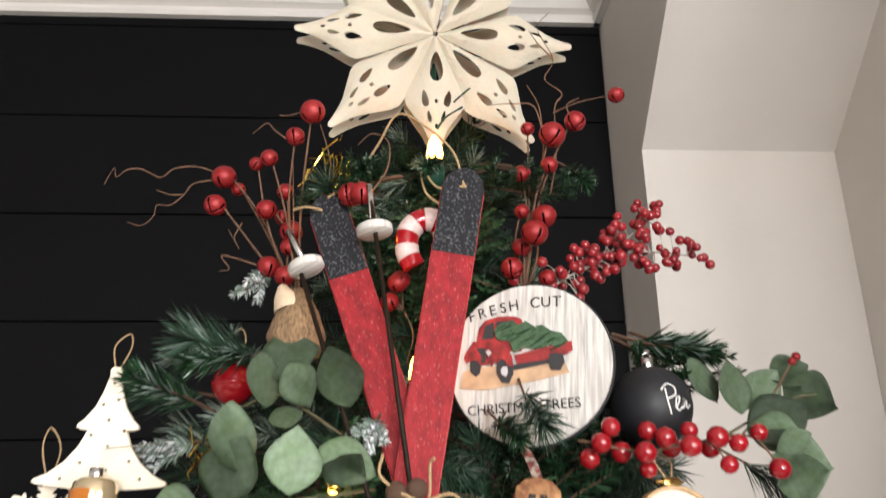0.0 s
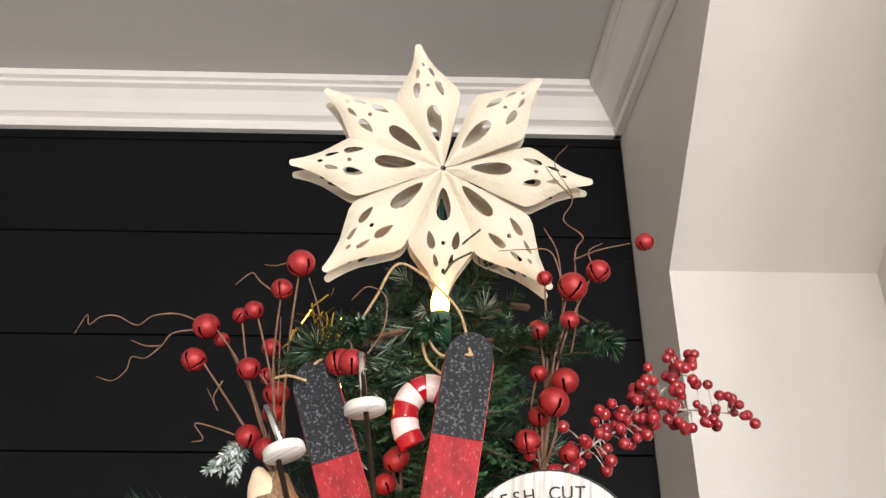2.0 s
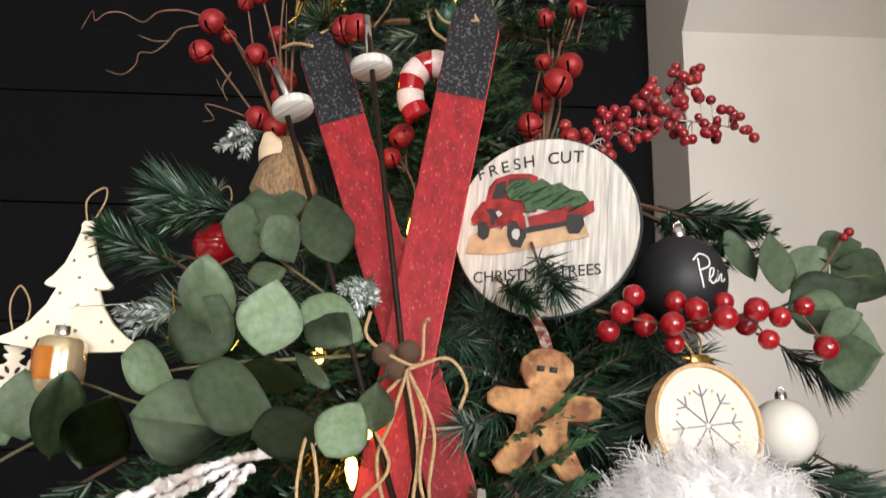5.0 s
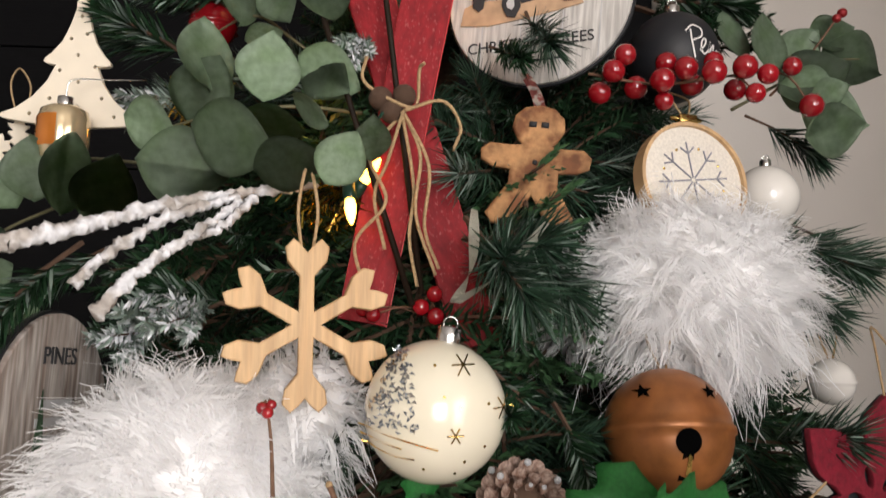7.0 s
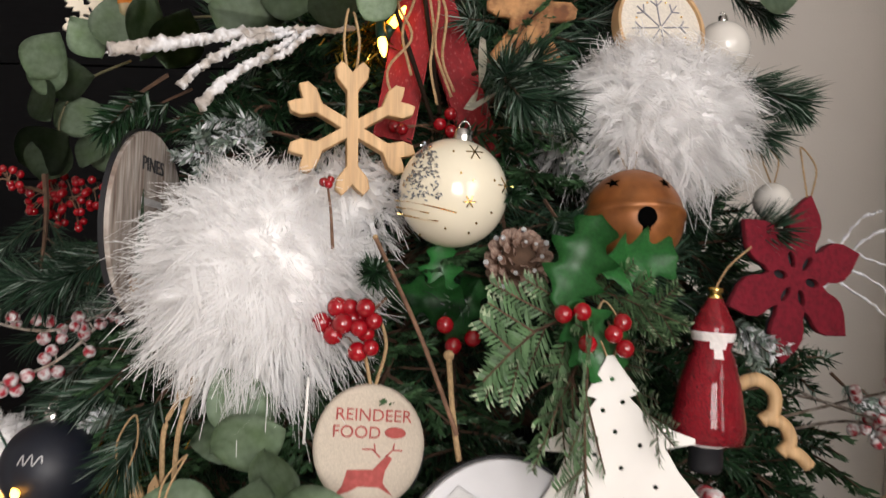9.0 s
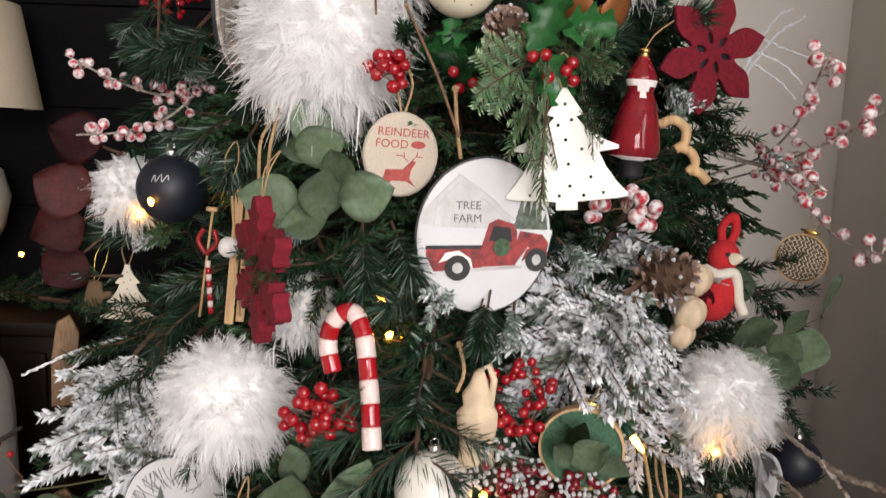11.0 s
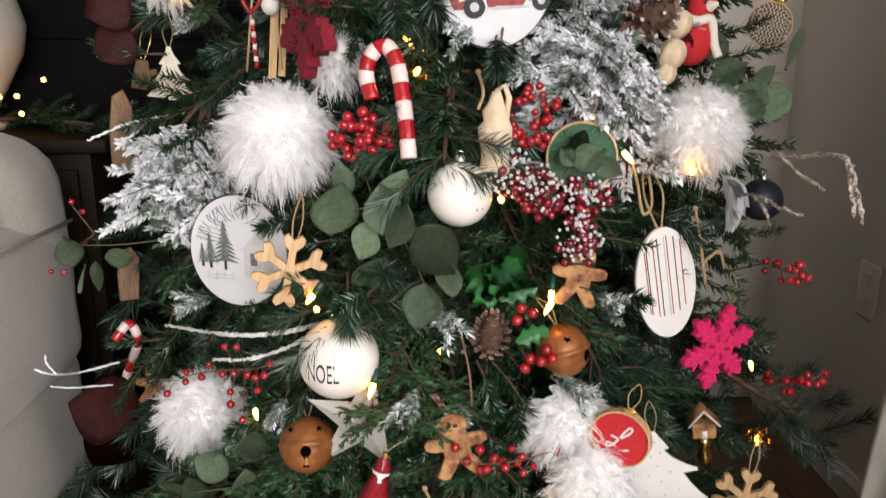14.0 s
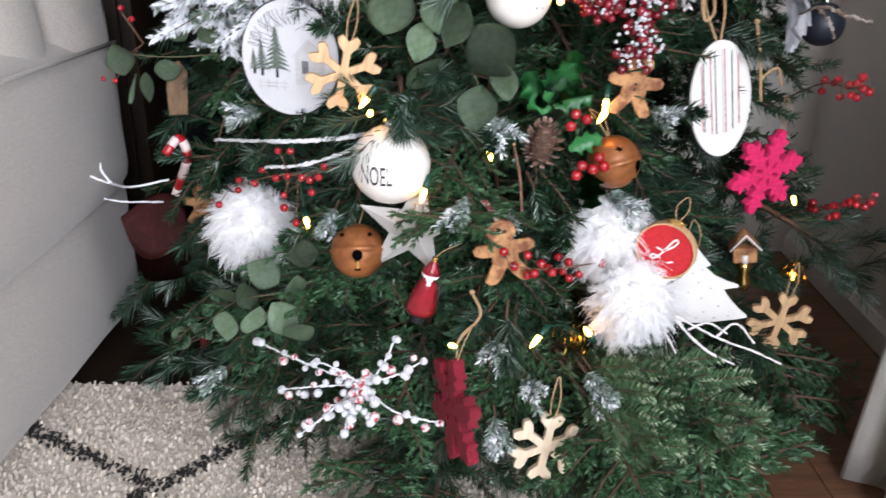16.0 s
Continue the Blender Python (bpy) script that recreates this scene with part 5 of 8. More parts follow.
s = oval_sign((0.119, 0.725, 1.656), 0.076, 0.074, "round whitewashed sign with a red pick-up loaded with trees", yaw=-22, roll=4)
for x in (-0.045, -0.012, 0.022, 0.052):
    h = 0.072 * math.sqrt(1 - (x / 0.076) ** 2)
    drawing(s, "plank_gap", [(x - 0.0004, -h), (x + 0.0004, -h), (x + 0.0004, h), (x - 0.0004, h)], PRINT_GREY, -0.0034)
def pick_up(parent, y):
    """A printed vintage pick-up, seen half from the front."""
    def q(pts):
        return [(a * 0.001, b * 0.001) for a, b in pts]
    for k, (name, pts, m) in enumerate((
            ("ground", [(-62, -9), (-64, -24), (-40, -25), (4, -17), (38, -9), (34, 0), (-14, -2), (-52, -4)], PRINT_TAN),
            ("truck_cab", [(-51, 14), (-48, 33), (-43, 40), (-30, 44), (-14, 44), (-7, 41), (-5, 33), (-6, 11), (-34, 11), (-49, 11)], TRUCK_RED),
            ("truck_window", [(-45, 22), (-42, 35), (-34, 39), (-33, 23)], INK),
            ("truck_window", [(-31, 23), (-31, 39), (-14, 40), (-11, 26)], INK),
            ("truck_bed", [(-13, 7), (40, 20), (41, 11), (31, 5), (-10, -2)], TRUCK_RED),
            ("running_board", [(-15, -2), (33, 5), (33, 2), (-13, -7)], INK),
            ("truck_hood", [(-58, 12), (-53, 20), (-34, 21), (-23, 18), (-17, 10), (-26, 1), (-45, -3), (-56, 1)], TRUCK_RED),
            ("grille", [(-49, 14), (-41, 14), (-40, 0), (-47, 0)], INK),
            ("wheel", [(-49, 5), (-44, 1), (-45, -10), (-49, -13), (-54, -9), (-55, 0)], INK),
            ("wheel", [(-24, 4), (-15, 2), (-13, -10), (-17, -19), (-24, -18), (-29, -9), (-29, 0)], INK),
            ("wheel", [(20, 8), (32, 8), (34, 0), (30, -7), (22, -7), (19, 0)], INK),
            ("fender", [(-61, 5), (-58, 12), (-49, 13), (-44, 6), (-44, -3), (-48, 2), (-55, 3), (-58, -1)], TRUCK_RED),
            ("fender", [(-38, 3), (-34, 12), (-23, 14), (-15, 7), (-13, -4), (-18, -3), (-22, 3), (-29, 3), (-34, -4)], TRUCK_RED),
            ("tree_load", [(-33, 30), (-27, 37), (-15, 39), (-9, 35), (-3, 39), (6, 33), (13, 35), (21, 29), (31, 27), (37, 19), (29, 13), (20, 16), (8, 12), (-3, 14), (-13, 9), (-18, 20), (-29, 21)], PRINT_GREEN),
            ("hubcap", [(-23, -4), (-19, -4), (-18, -9), (-20, -13), (-24, -11), (-25, -7)], PRINT_GREY), ("headlight", [(-40, 10), (-37, 12), (-34, 9), (-37, 6)], PRINT_GREY))):
        drawing(parent, name, q(pts), m, y - 0.0002 * k)
    for k in range(26):
        x, z = -28 + 2.3 * k, 34 - 0.55 * k + 5 * math.sin(k * 2.4)
        if z - 12 > 0:
            strokes(parent, [[(x * 0.001 - 0.004, z * 0.001 - 0.006), (x * 0.001 + 0.005, z * 0.001 - 0.001)]], 0.0012, NEEDLE if k % 2 else CEDAR, y - 0.0036, "printed_needles")


pick_up(s, -0.0042)
for i, ch in enumerate("FRESH CUT"):
    x = -0.056 + 0.0102 * i
    lettering(ch, 0.0142, INK, s, pose(x, -0.0036, 0.057 - 2.0 * (x - 0.024) ** 2, 0, math.degrees(math.atan(4 * (x - 0.024))), 0))
lettering("CHRISTMAS TREES", 0.0128, INK, s, pose(-0.004, -0.0036, -0.040, 0, -5, 0))
drawing(s, "small_print", stroke([(-0.012, -0.056), (0.026, -0.052)], 0.002), INK, -0.0036)

b = glass_ball((0.241, 0.765, 1.622), 0.039, BLACK_MATTE, "matte black ball with white brush script", yaw=-8)
for line in ([(0.012, -0.012), (0.009, 0.002), (0.008, 0.012)], [(0.004, 0.010), (0.010, 0.016), (0.017, 0.013), (0.017, 0.006), (0.010, 0.002)], [(0.016, -0.006), (0.020, -0.001), (0.021, 0.004), (0.018, 0.003), (0.017, -0.004), (0.020, -0.008), (0.024, -0.003), (0.025, 0.003), (0.024, -0.006), (0.028, 0.001), (0.028, -0.006), (0.032, -0.002)]):
    part("script", on_ball(flat([stroke([(q.x, q.z) for q in bend([(x, 0, z) for x, z in line], 6)], 0.0013)], 0.0005), 0.039), WHITE_PAINT, b)
jingle_bell((-0.163, 0.800, 1.651), 0.021, RED_GLOSS, "red_ball", "small glossy red ball deep in the branches", star=False)
tree_cutout((-0.273, 0.785, 1.605), 0.120, IVORY, "ivory wooden tree cut-out with small holes", roll=2, dots=12, thick=0.006, tiers=TWO_TIERS)
drum = thing("glass_ornament", "small gold glass ornament with an amber panel and silver cap", "glass ornament", pose(-0.268, 0.755, 1.538, 0, 0, 15))
part("body", lathe([(0, -0.027), (0.013, -0.026), (0.0185, -0.021), (0.0205, -0.010), (0.0205, 0.010), (0.0185, 0.019), (0.012, 0.023), (0, 0.024)], 32), CHAMPAGNE, drum)
pm = lathe([(0.0203, -0.013), (0.0211, -0.011), (0.0211, 0.011), (0.0203, 0.013)], 48)
bmesh.ops.delete(pm, geom=[f for f in pm.faces if not (-2.9 < math.atan2(f.calc_center_median().y, f.calc_center_median().x) < -1.7)], context="FACES")
part("panel", pm, AMBER, drum, "amber glass panel")
cap = part("cap", lathe([(0.006, 0.022), (0.0066, 0.024), (0.0062, 0.031), (0, 0.032)], 18), SILVER, drum)
part("wire", tube(bend([(0, 0, 0.031), (0.004, 0, 0.046), (0.030, 0.01, 0.052), (0.060, 0.02, 0.058)]), 0.0007, 5), SILVER, cap)
felt_flake((-0.327, 0.800, 1.529), 0.034, IVORY, "ivory wooden cut-out ornament", yaw=35, thick=0.004)
pouch = thing("gnome_ornament", "burlap gnome with a cream dotted hat", "gnome", pose(*(-0.096, 0.740, 1.696)))
part("beard", lathe([(0, -0.034), (0.022, -0.03), (0.028, -0.012), (0.02, 0.012), (0.008, 0.034), (0, 0.036)], 20), ROPE, pouch)
part("hat", lathe([(0.014, 0.012), (0.011, 0.024), (0.004, 0.036), (0, 0.038)], 16), SKIN, pouch, m=pose(-0.004, -0.006, 0.002, 0, -18, 0))

# eucalyptus beside the skis
K = 0.00040
leaf_spray("grey green round eucalyptus leaves on a thin stem", [
    ((-0.082, 0.652, 1.565), 0.053, 4, 8), ((-0.141, 0.7, 1.563), 0.056, 20, 20), ((-0.101, 0.64, 1.512), 0.063, 105, 35), ((-0.059, 0.61, 1.489), 0.045, 75, 25), ((-0.079, 0.66, 1.528), 0.048, 95, 50), ((-0.024, 0.602, 1.491), 0.039, 30, 15), ((-0.004, 0.602, 1.504), 0.030, 5, -20), ((-0.043, 0.66, 1.564), 0.046, 125, 25), ((-0.048, 0.63, 1.53), 0.034, 125, 60)],
    [(-0.019, 0.690, 1.545), (-0.063, 0.650, 1.537), (-0.113, 0.661, 1.534), (-0.171, 0.695, 1.529)], 1)
leaf_spray("grey green eucalyptus leaves spreading outwards", [
    ((-0.174, 0.69, 1.532), 0.049, 110, 20), ((-0.139, 0.66, 1.494), 0.067, 95, 10), ((-0.217, 0.72, 1.487), 0.059, 20, 20), ((-0.284, 0.74, 1.505), 0.054, -10, 20), ((-0.251, 0.72, 1.498), 0.065, 0, 65), ((-0.345, 0.738, 1.384), 0.060, 60, 30), ((-0.316, 0.779, 1.390), 0.044, 200, 20), ((-0.337, 0.726, 1.456), 0.050, 20, 0)],
    [(-0.119, 0.693, 1.504), (-0.184, 0.713, 1.507), (-0.270, 0.793, 1.526), (-0.305, 0.750, 1.506)], 2)
K = 0.00046
leaf_spray("grey green eucalyptus leaves above the ski tie", [
    ((-0.119, 0.700, 1.637), 0.050, -8, 50), ((-0.098, 0.715, 1.660), 0.056, 75, -12), ((-0.084, 0.690, 1.631), 0.044, 150, 15), ((-0.052, 0.675, 1.634), 0.054, -25, 40), ((-0.142, 0.700, 1.588), 0.060, -14, 45), ((-0.040, 0.660, 1.567), 0.050, 112, 45), ((-0.097, 0.700, 1.607), 0.030, 70, 60)],
    [(-0.025, 0.740, 1.576), (-0.077, 0.720, 1.611), (-0.107, 0.710, 1.626), (-0.149, 0.730, 1.614)], 3)
leaf_spray("grey green eucalyptus leaves beside the red berries", [
    ((0.329, 0.780, 1.643), 120 * K, -10, 20), ((0.366, 0.800, 1.645), 110 * K, 40, 20), ((0.398, 0.800, 1.661), 100 * K, 75, -20), ((0.416, 0.800, 1.639), 130 * K, 110, 20), ((0.366, 0.770, 1.608), 140 * K, 70, -20), ((0.372, 0.750, 1.571), 125 * K, 100, 15), ((0.302, 0.790, 1.650), 110 * K, -30, 30), ((0.361, 0.770, 1.601), 110 * K, 100, 40), ((0.361, 0.730, 1.553), 115 * K, 75, 10), ((0.361, 0.740, 1.587), 80 * K, 60, 35)],
    [(0.305, 0.800, 1.588), (0.348, 0.790, 1.612), (0.389, 0.790, 1.632), (0.430, 0.800, 1.640)], 4)
berry_spray("berry_sprig", "small red buds on a thin twig", [(0.332, 0.780, 1.596), (0.365, 0.780, 1.630), (0.397, 0.780, 1.673)], [(0.359, 0.780, 1.622), (0.399, 0.780, 1.674), (0.394, 0.780, 1.669)], RED_MATTE, 0.0042)
berry_spray("berry_sprig", "glossy red holly berries on a dark twig", [(0.154, 0.700, 1.584), (0.204, 0.690, 1.574), (0.247, 0.690, 1.580), (0.300, 0.690, 1.586), (0.323, 0.690, 1.562)],
            [(0.169, 0.680, 1.580), (0.178, 0.680, 1.593), (0.203, 0.670, 1.571), (0.207, 0.680, 1.558), (0.212, 0.690, 1.591), (0.224, 0.680, 1.584), (0.238, 0.660, 1.575), (0.245, 0.680, 1.590), (0.265, 0.670, 1.583), (0.282, 0.670, 1.578), (0.305, 0.680, 1.588), (0.268, 0.660, 1.560), (0.319, 0.680, 1.558), (0.163, 0.700, 1.569), (0.191, 0.700, 1.574), (0.235, 0.700, 1.578), (0.273, 0.710, 1.578)], RED_GLOSS, 0.0086)

# ---- the middle of the tree ----
gingerbread((0.111, 0.685, 1.507), 0.092, "brown gingerbread man with a striped ribbon", roll=6, yaw=-8)
h = hoop((0.231, 0.690, 1.500), 0.0455, LINEN, "embroidery hoop with a grey stitched snowflake", yaw=16, pitch=-8)
for k in range(8):
    a = k * math.pi / 4 + 0.12
    c, s_ = math.cos(a), math.sin(a)
    strokes(h, [[(0.002 * c, 0.002 * s_), (0.030 * c, 0.030 * s_)], [(0.021 * c, 0.021 * s_), (0.026 * c - 0.006 * s_, 0.026 * s_ + 0.006 * c)], [(0.021 * c, 0.021 * s_), (0.026 * c + 0.006 * s_, 0.026 * s_ - 0.006 * c)]], 0.0011, GREYTHREAD, -0.002)
    part("bead", ball(0.0011, 8), GOLD, h, m=Matrix.Translation((0.026 * math.cos(a + 0.39), -0.0022, 0.026 * math.sin(a + 0.39))))
glass_ball((0.309, 0.740, 1.498), 0.026, WHITE_CERAMIC, "plain white ball half hidden by needles")
fur_ball((0.225, 0.675, 1.420), 0.070, 0.058, "large white faux fur puff", 3600, 2, ry=0.045)
fur_ball((0.163, 0.720, 1.411), 0.030, 0.034, "small white tuft of faux fur", 900, 3, 0.03)
fur_ball((-0.116, 0.612, 1.270), 0.073, 0.082, "large white faux fur puff", 4200, 4, 0.038, ry=0.055)
fur_ball((-0.049, 0.640, 1.332), 0.032, 0.036, "small white tuft of faux fur", 900, 5, 0.03)
snowflake((-0.042, 0.600, 1.385), 0.053, PINE_WOOD, "thick pale pine wood snowflake", yaw=10, roll=-1, arm=0.17, thick=0.016)

cb = glass_ball((0.039, 0.590, 1.335), 0.0428, CREAM_GLASS, "cream glass ball with a glitter tree", roll=9)
rngb = random.Random(9)
for _ in range(420):
    u = rngb.random()
    zz = 0.033 - 0.046 * u
    xx = -0.026 + rngb.uniform(-1, 1) * (0.003 + 0.0135 * u)
    a = rngb.uniform(0, 6.3)
    if xx * xx + zz * zz < 0.0024:
        part("glitter", on_ball(flat([[(xx, zz), (xx + 0.0034 * math.cos(a), zz + 0.0034 * math.sin(a)), (xx + 0.0022 * math.cos(a + 0.8), zz + 0.0022 * math.sin(a + 0.8))]], 0.0004), 0.0428), GREYGLIT if rngb.random() < 0.75 else SILVER, cb) if _ < 180 else None
drawn = [[(-0.044, -0.014), (-0.02, -0.0155), (0.004, -0.0175)], [(-0.042, -0.019), (-0.016, -0.021)], [(-0.04, -0.0235), (-0.02, -0.026), (-0.008, -0.0255)]]
for cx, cz, q in ((0.010, 0.031, 0.0068), (0.012, -0.008, 0.0048), (0.038, 0.011, 0.007)):
    drawn += [[(cx - q * math.cos(a), cz - q * math.sin(a)), (cx + q * math.cos(a), cz + q * math.sin(a))] for a in (0.2, 1.25, 2.3)]
for line in drawn:
    part("gold_line", on_ball(flat([stroke([(q.x, q.z) for q in bend([(x, 0, z) for x, z in line], 5)], 0.0009)], 0.0004), 0.0428), GOLD, cb)
for x, z in ((-0.006, 0.028), (0.012, 0.008), (0.028, 0.012), (0.002, 0.012), (0.02, -0.022), (0.016, -0.03), (-0.002, -0.03), (0.03, -0.012), (-0.02, -0.037)):
    part("gold_dot", on_ball(flat([ellipse(x, z, 0.0009, 0.0009, 8)], 0.0004), 0.0428), GOLD, cb)
bm = bmesh.new()
for side in (0, 1):
    line = bend([(0.0, -0.004, 0.066), (0.006 + 0.02 * side, -0.006, 0.09), (0.002 + 0.046 * side, 0.0, 0.125)], 8)
    prev = None
    for i, q in enumerate(line):
        w = Vector((0.0034 * math.cos(i * 0.25), 0.0034 * math.sin(i * 0.25), 0))
        pair = [bm.verts.new(q - w), bm.verts.new(q + w)]
        if prev:
            bm.faces.new((prev[0], prev[1], pair[1], pair[0]))
        prev = pair
bmesh.ops.solidify(bm, geom=bm.faces[:], thickness=0.0004)
part("ribbon", bm, RIBBON, cb, "sheer ivory ribbon")

jingle_bell((0.193, 0.632, 1.320), 0.0418, RUST, "jingle_bell", "large rusty brown metal jingle bell", yaw=0, pitch=-14, group="rusty bells on the tree")
pinecone((0.091, 0.585, 1.282), 0.027, 0.040, "small frosted brown pinecone among needles", (70, 20, 0))
snowy_twig("snow covered branch reaching outwards", [[(-0.047, 0.660, 1.483), (-0.100, 0.620, 1.468), (-0.136, 0.570, 1.449), (-0.163, 0.530, 1.431), (-0.196, 0.500, 1.418)], [(-0.092, 0.620, 1.467), (-0.123, 0.580, 1.447), (-0.147, 0.550, 1.421), (-0.160, 0.540, 1.403)],
    [(-0.089, 0.620, 1.465), (-0.109, 0.580, 1.436), (-0.130, 0.550, 1.411), (-0.143, 0.530, 1.387)], [(-0.081, 0.620, 1.467), (-0.097, 0.600, 1.445), (-0.118, 0.600, 1.436)]], 0.0042, seed=2)
berry_spray("berry_sprig", "red berry pair on a brown stick", [(-0.051, 0.560, 1.289), (-0.053, 0.560, 1.317), (-0.056, 0.560, 1.338)], [(-0.058, 0.555, 1.338), (-0.053, 0.555, 1.340), (-0.054, 0.550, 1.336)], RED_GLOSS, 0.0034)
berry_spray("berry_sprig", "small red berries beside the skis", [(0.028, 0.680, 1.377), (0.035, 0.660, 1.395), (0.038, 0.650, 1.409)], [(0.038, 0.645, 1.408), (0.029, 0.645, 1.399), (0.039, 0.645, 1.393), (-0.003, 0.640, 1.393), (-0.010, 0.650, 1.397)], RED_GLOSS, 0.0058)
felt_flake((0.345, 0.661, 1.272), 0.076, RED_FELT, "dark red felt snowflake with black backing", yaw=18, roll=12, thick=0.006, petals=True)
jingle_bell((0.369, 0.760, 1.349), 0.019, WHITE_CERAMIC, "white_ball", "small white ball behind the red snowflake", star=False)
holly_sprig("glossy green holly leaves", [((0.128, 0.53, 1.283), 0.064, 24, -10), ((0.176, 0.55, 1.283), 0.062, 82, 15), ((0.136, 0.525, 1.227), 0.058, 150, 0)], [(0.113, 0.512, 1.246), (0.126, 0.512, 1.248), (0.148, 0.512, 1.233), (0.154, 0.512, 1.241), (0.13, 0.512, 1.226), (0.156, 0.512, 1.223)], 0.0068)
holly_sprig("dark green holly leaves low in the branches", [((0.023, 0.589, 1.252), 0.05, 100, 0), ((0.048, 0.599, 1.244), 0.05, 30, 0), ((0.031, 0.603, 1.271), 0.045, 0, 0)], [(0.034, 0.576, 1.233), (0.056, 0.585, 1.222), (0.041, 0.586, 1.216)], 0.007)
berry_spray("berry_sprig", "cluster of glossy red berries", [(-0.012, 0.594, 1.252), (-0.030, 0.575, 1.234), (-0.044, 0.567, 1.224)], cluster((-0.036, 0.556, 1.231), (0.025, 0.012, 0.02), 15, 3), RED_GLOSS, 0.0075)
berry_spray("berry_sprig", "sprig of many tiny red berries", [(-0.310, 0.804, 1.358), (-0.346, 0.791, 1.341), (-0.376, 0.734, 1.351)], cluster((-0.349, 0.788, 1.340), (0.045, 0.02, 0.033), 62, 5) + along([(-0.368, 0.744, 1.353), (-0.380, 0.727, 1.356)], 8, 0.01, 4), RED_GLOSS, 0.0042)
pl = oval_sign((-0.223, 0.665, 1.308), 0.074, 0.082, "oval wooden sign with faded print seen from the edge", yaw=84, roll=3, face=SHADED_BOARD)
lettering("PINES", 0.017, INK, pl, pose(0.0, -0.0036, 0.052))
for z, wd in ((0.02, 0.02), (0.008, 0.024), (-0.004, 0.018)):
    drawing(pl, "faded_line", [(-wd, z - 0.003), (wd, z - 0.003), (wd, z + 0.003), (-wd, z + 0.003)], PRINT_GREY, -0.0036)
drawing(pl, "printed_tree", [(-0.03, -0.05), (-0.018, 0.03), (-0.006, -0.05)], PRINT_GREEN, -0.0038)
drawing(pl, "printed_ground", [(-0.032, -0.062), (0.03, -0.062), (0.034, -0.046), (-0.036, -0.046)], PRINT_TAN, -0.004)

# ---- the lower tree ----
def sprig(kind, root, tip, roll=0.0):
    """A branch of the tree laid from root to tip."""
    a, b = Vector(root), Vector(tip)
    L = (b - a).length
    pick = min(range(6), key=lambda i: abs(LENGTHS[i] - L) + 0.01 * rb.random())
    q = (b - a).to_track_quat("X", "Z").to_matrix().to_4x4()
    m = Matrix.Translation(a - Vector((AXIS.x, AXIS.y, 0))) @ q @ Matrix.Rotation(roll, 4, "X") @ Matrix.Scale(L / LENGTHS[pick], 4)
    return part("branch", TEMPLATES[kind][pick], None, tree, "snow flocked branch" if kind == "flock" else "", m=m)


sprig("green", (-0.180, 0.748, 1.067), (-0.025, 0.519, 1.007))
sprig("green", (-0.142, 0.706, 0.964), (-0.098, 0.536, 1.048))
sprig("long", (0.019, 0.640, 0.960), (0.009, 0.453, 0.845))
sprig("long", (-0.140, 0.688, 0.668), (-0.116, 0.473, 0.632))
sprig("long", (-0.347, 0.744, 1.360), (-0.354, 0.758, 1.251))
sprig("long", (0.352, 0.788, 1.482), (0.381, 0.751, 1.459))
sprig("long", (0.518, 0.835, 0.393), (0.684, 0.703, 0.360))
sprig("long", (-0.163, 0.889, 1.676), (-0.190, 0.801, 1.688))
sprig("green", (0.233, 0.892, 1.722), (0.300, 0.792, 1.675))
sprig("green", (0.060, 0.840, 1.880), (0.150, 0.770, 1.872))
sprig("green", (0.001, 0.793, 1.873), (-0.072, 0.719, 1.841))
sprig("flock", (-0.364, 0.869, 0.874), (-0.453, 0.791, 0.701))
sprig("flock", (-0.380, 0.860, 0.894), (-0.338, 0.610, 0.769))
sprig("flock", (0.337, 0.875, 1.021), (0.151, 0.495, 0.948))
sprig("flock", (0.340, 0.878, 0.993), (0.255, 0.503, 0.871))
sprig("flock", (0.308, 0.887, 1.076), (0.172, 0.526, 1.035))
for a, b in (((-0.364, 0.8, 0.885), (-0.461, 0.7, 0.765)), ((-0.366, 0.8, 0.88), (-0.403, 0.68, 0.723)), ((-0.356, 0.78, 0.884), (-0.348, 0.68, 0.746)), ((-0.377, 0.76, 0.842), (-0.435, 0.69, 0.803)), ((-0.35, 0.76, 0.878), (-0.372, 0.67, 0.791)), ((0.276, 0.6, 1.014), (0.144, 0.5, 0.938)), ((0.276, 0.6, 1.006), (0.204, 0.49, 0.951)), ((0.258, 0.58, 0.977), (0.23, 0.49, 0.884))):
    sprig("flock", a, b, rb.uniform(-1, 1))
sprig("cedar", (0.105, 0.645, 0.248), (0.299, 0.315, 0.235))
sprig("cedar", (0.060, 0.628, 0.167), (0.244, 0.290, 0.198))
for a, b, c in (((0.081, 0.590, 0.235), (0.380, 0.332, 0.243), 0.5), ((0.082, 0.587, 0.215), (0.340, 0.304, 0.197), -0.4), ((0.074, 0.583, 0.196), (0.168, 0.253, 0.200), 0.7), ((0.110, 0.594, 0.233), (0.358, 0.363, 0.295), -0.7), ((0.092, 0.588, 0.215), (0.258, 0.266, 0.264), 1.0), ((0.112, 0.588, 0.193), (0.183, 0.264, 0.282), 0.2)):
    sprig("cedar", a, b, c)
sprig("cedar", (-0.076, 0.688, 0.053), (-0.187, 0.357, 0.123))
sprig("green", (-0.014, 0.669, 0.067), (-0.073, 0.324, 0.133))
sprig("cedar", (0.501, 0.798, 0.220), (0.604, 0.619, 0.090))
sprig("cedar", (0.004, 0.624, 0.490), (-0.046, 0.443, 0.519))

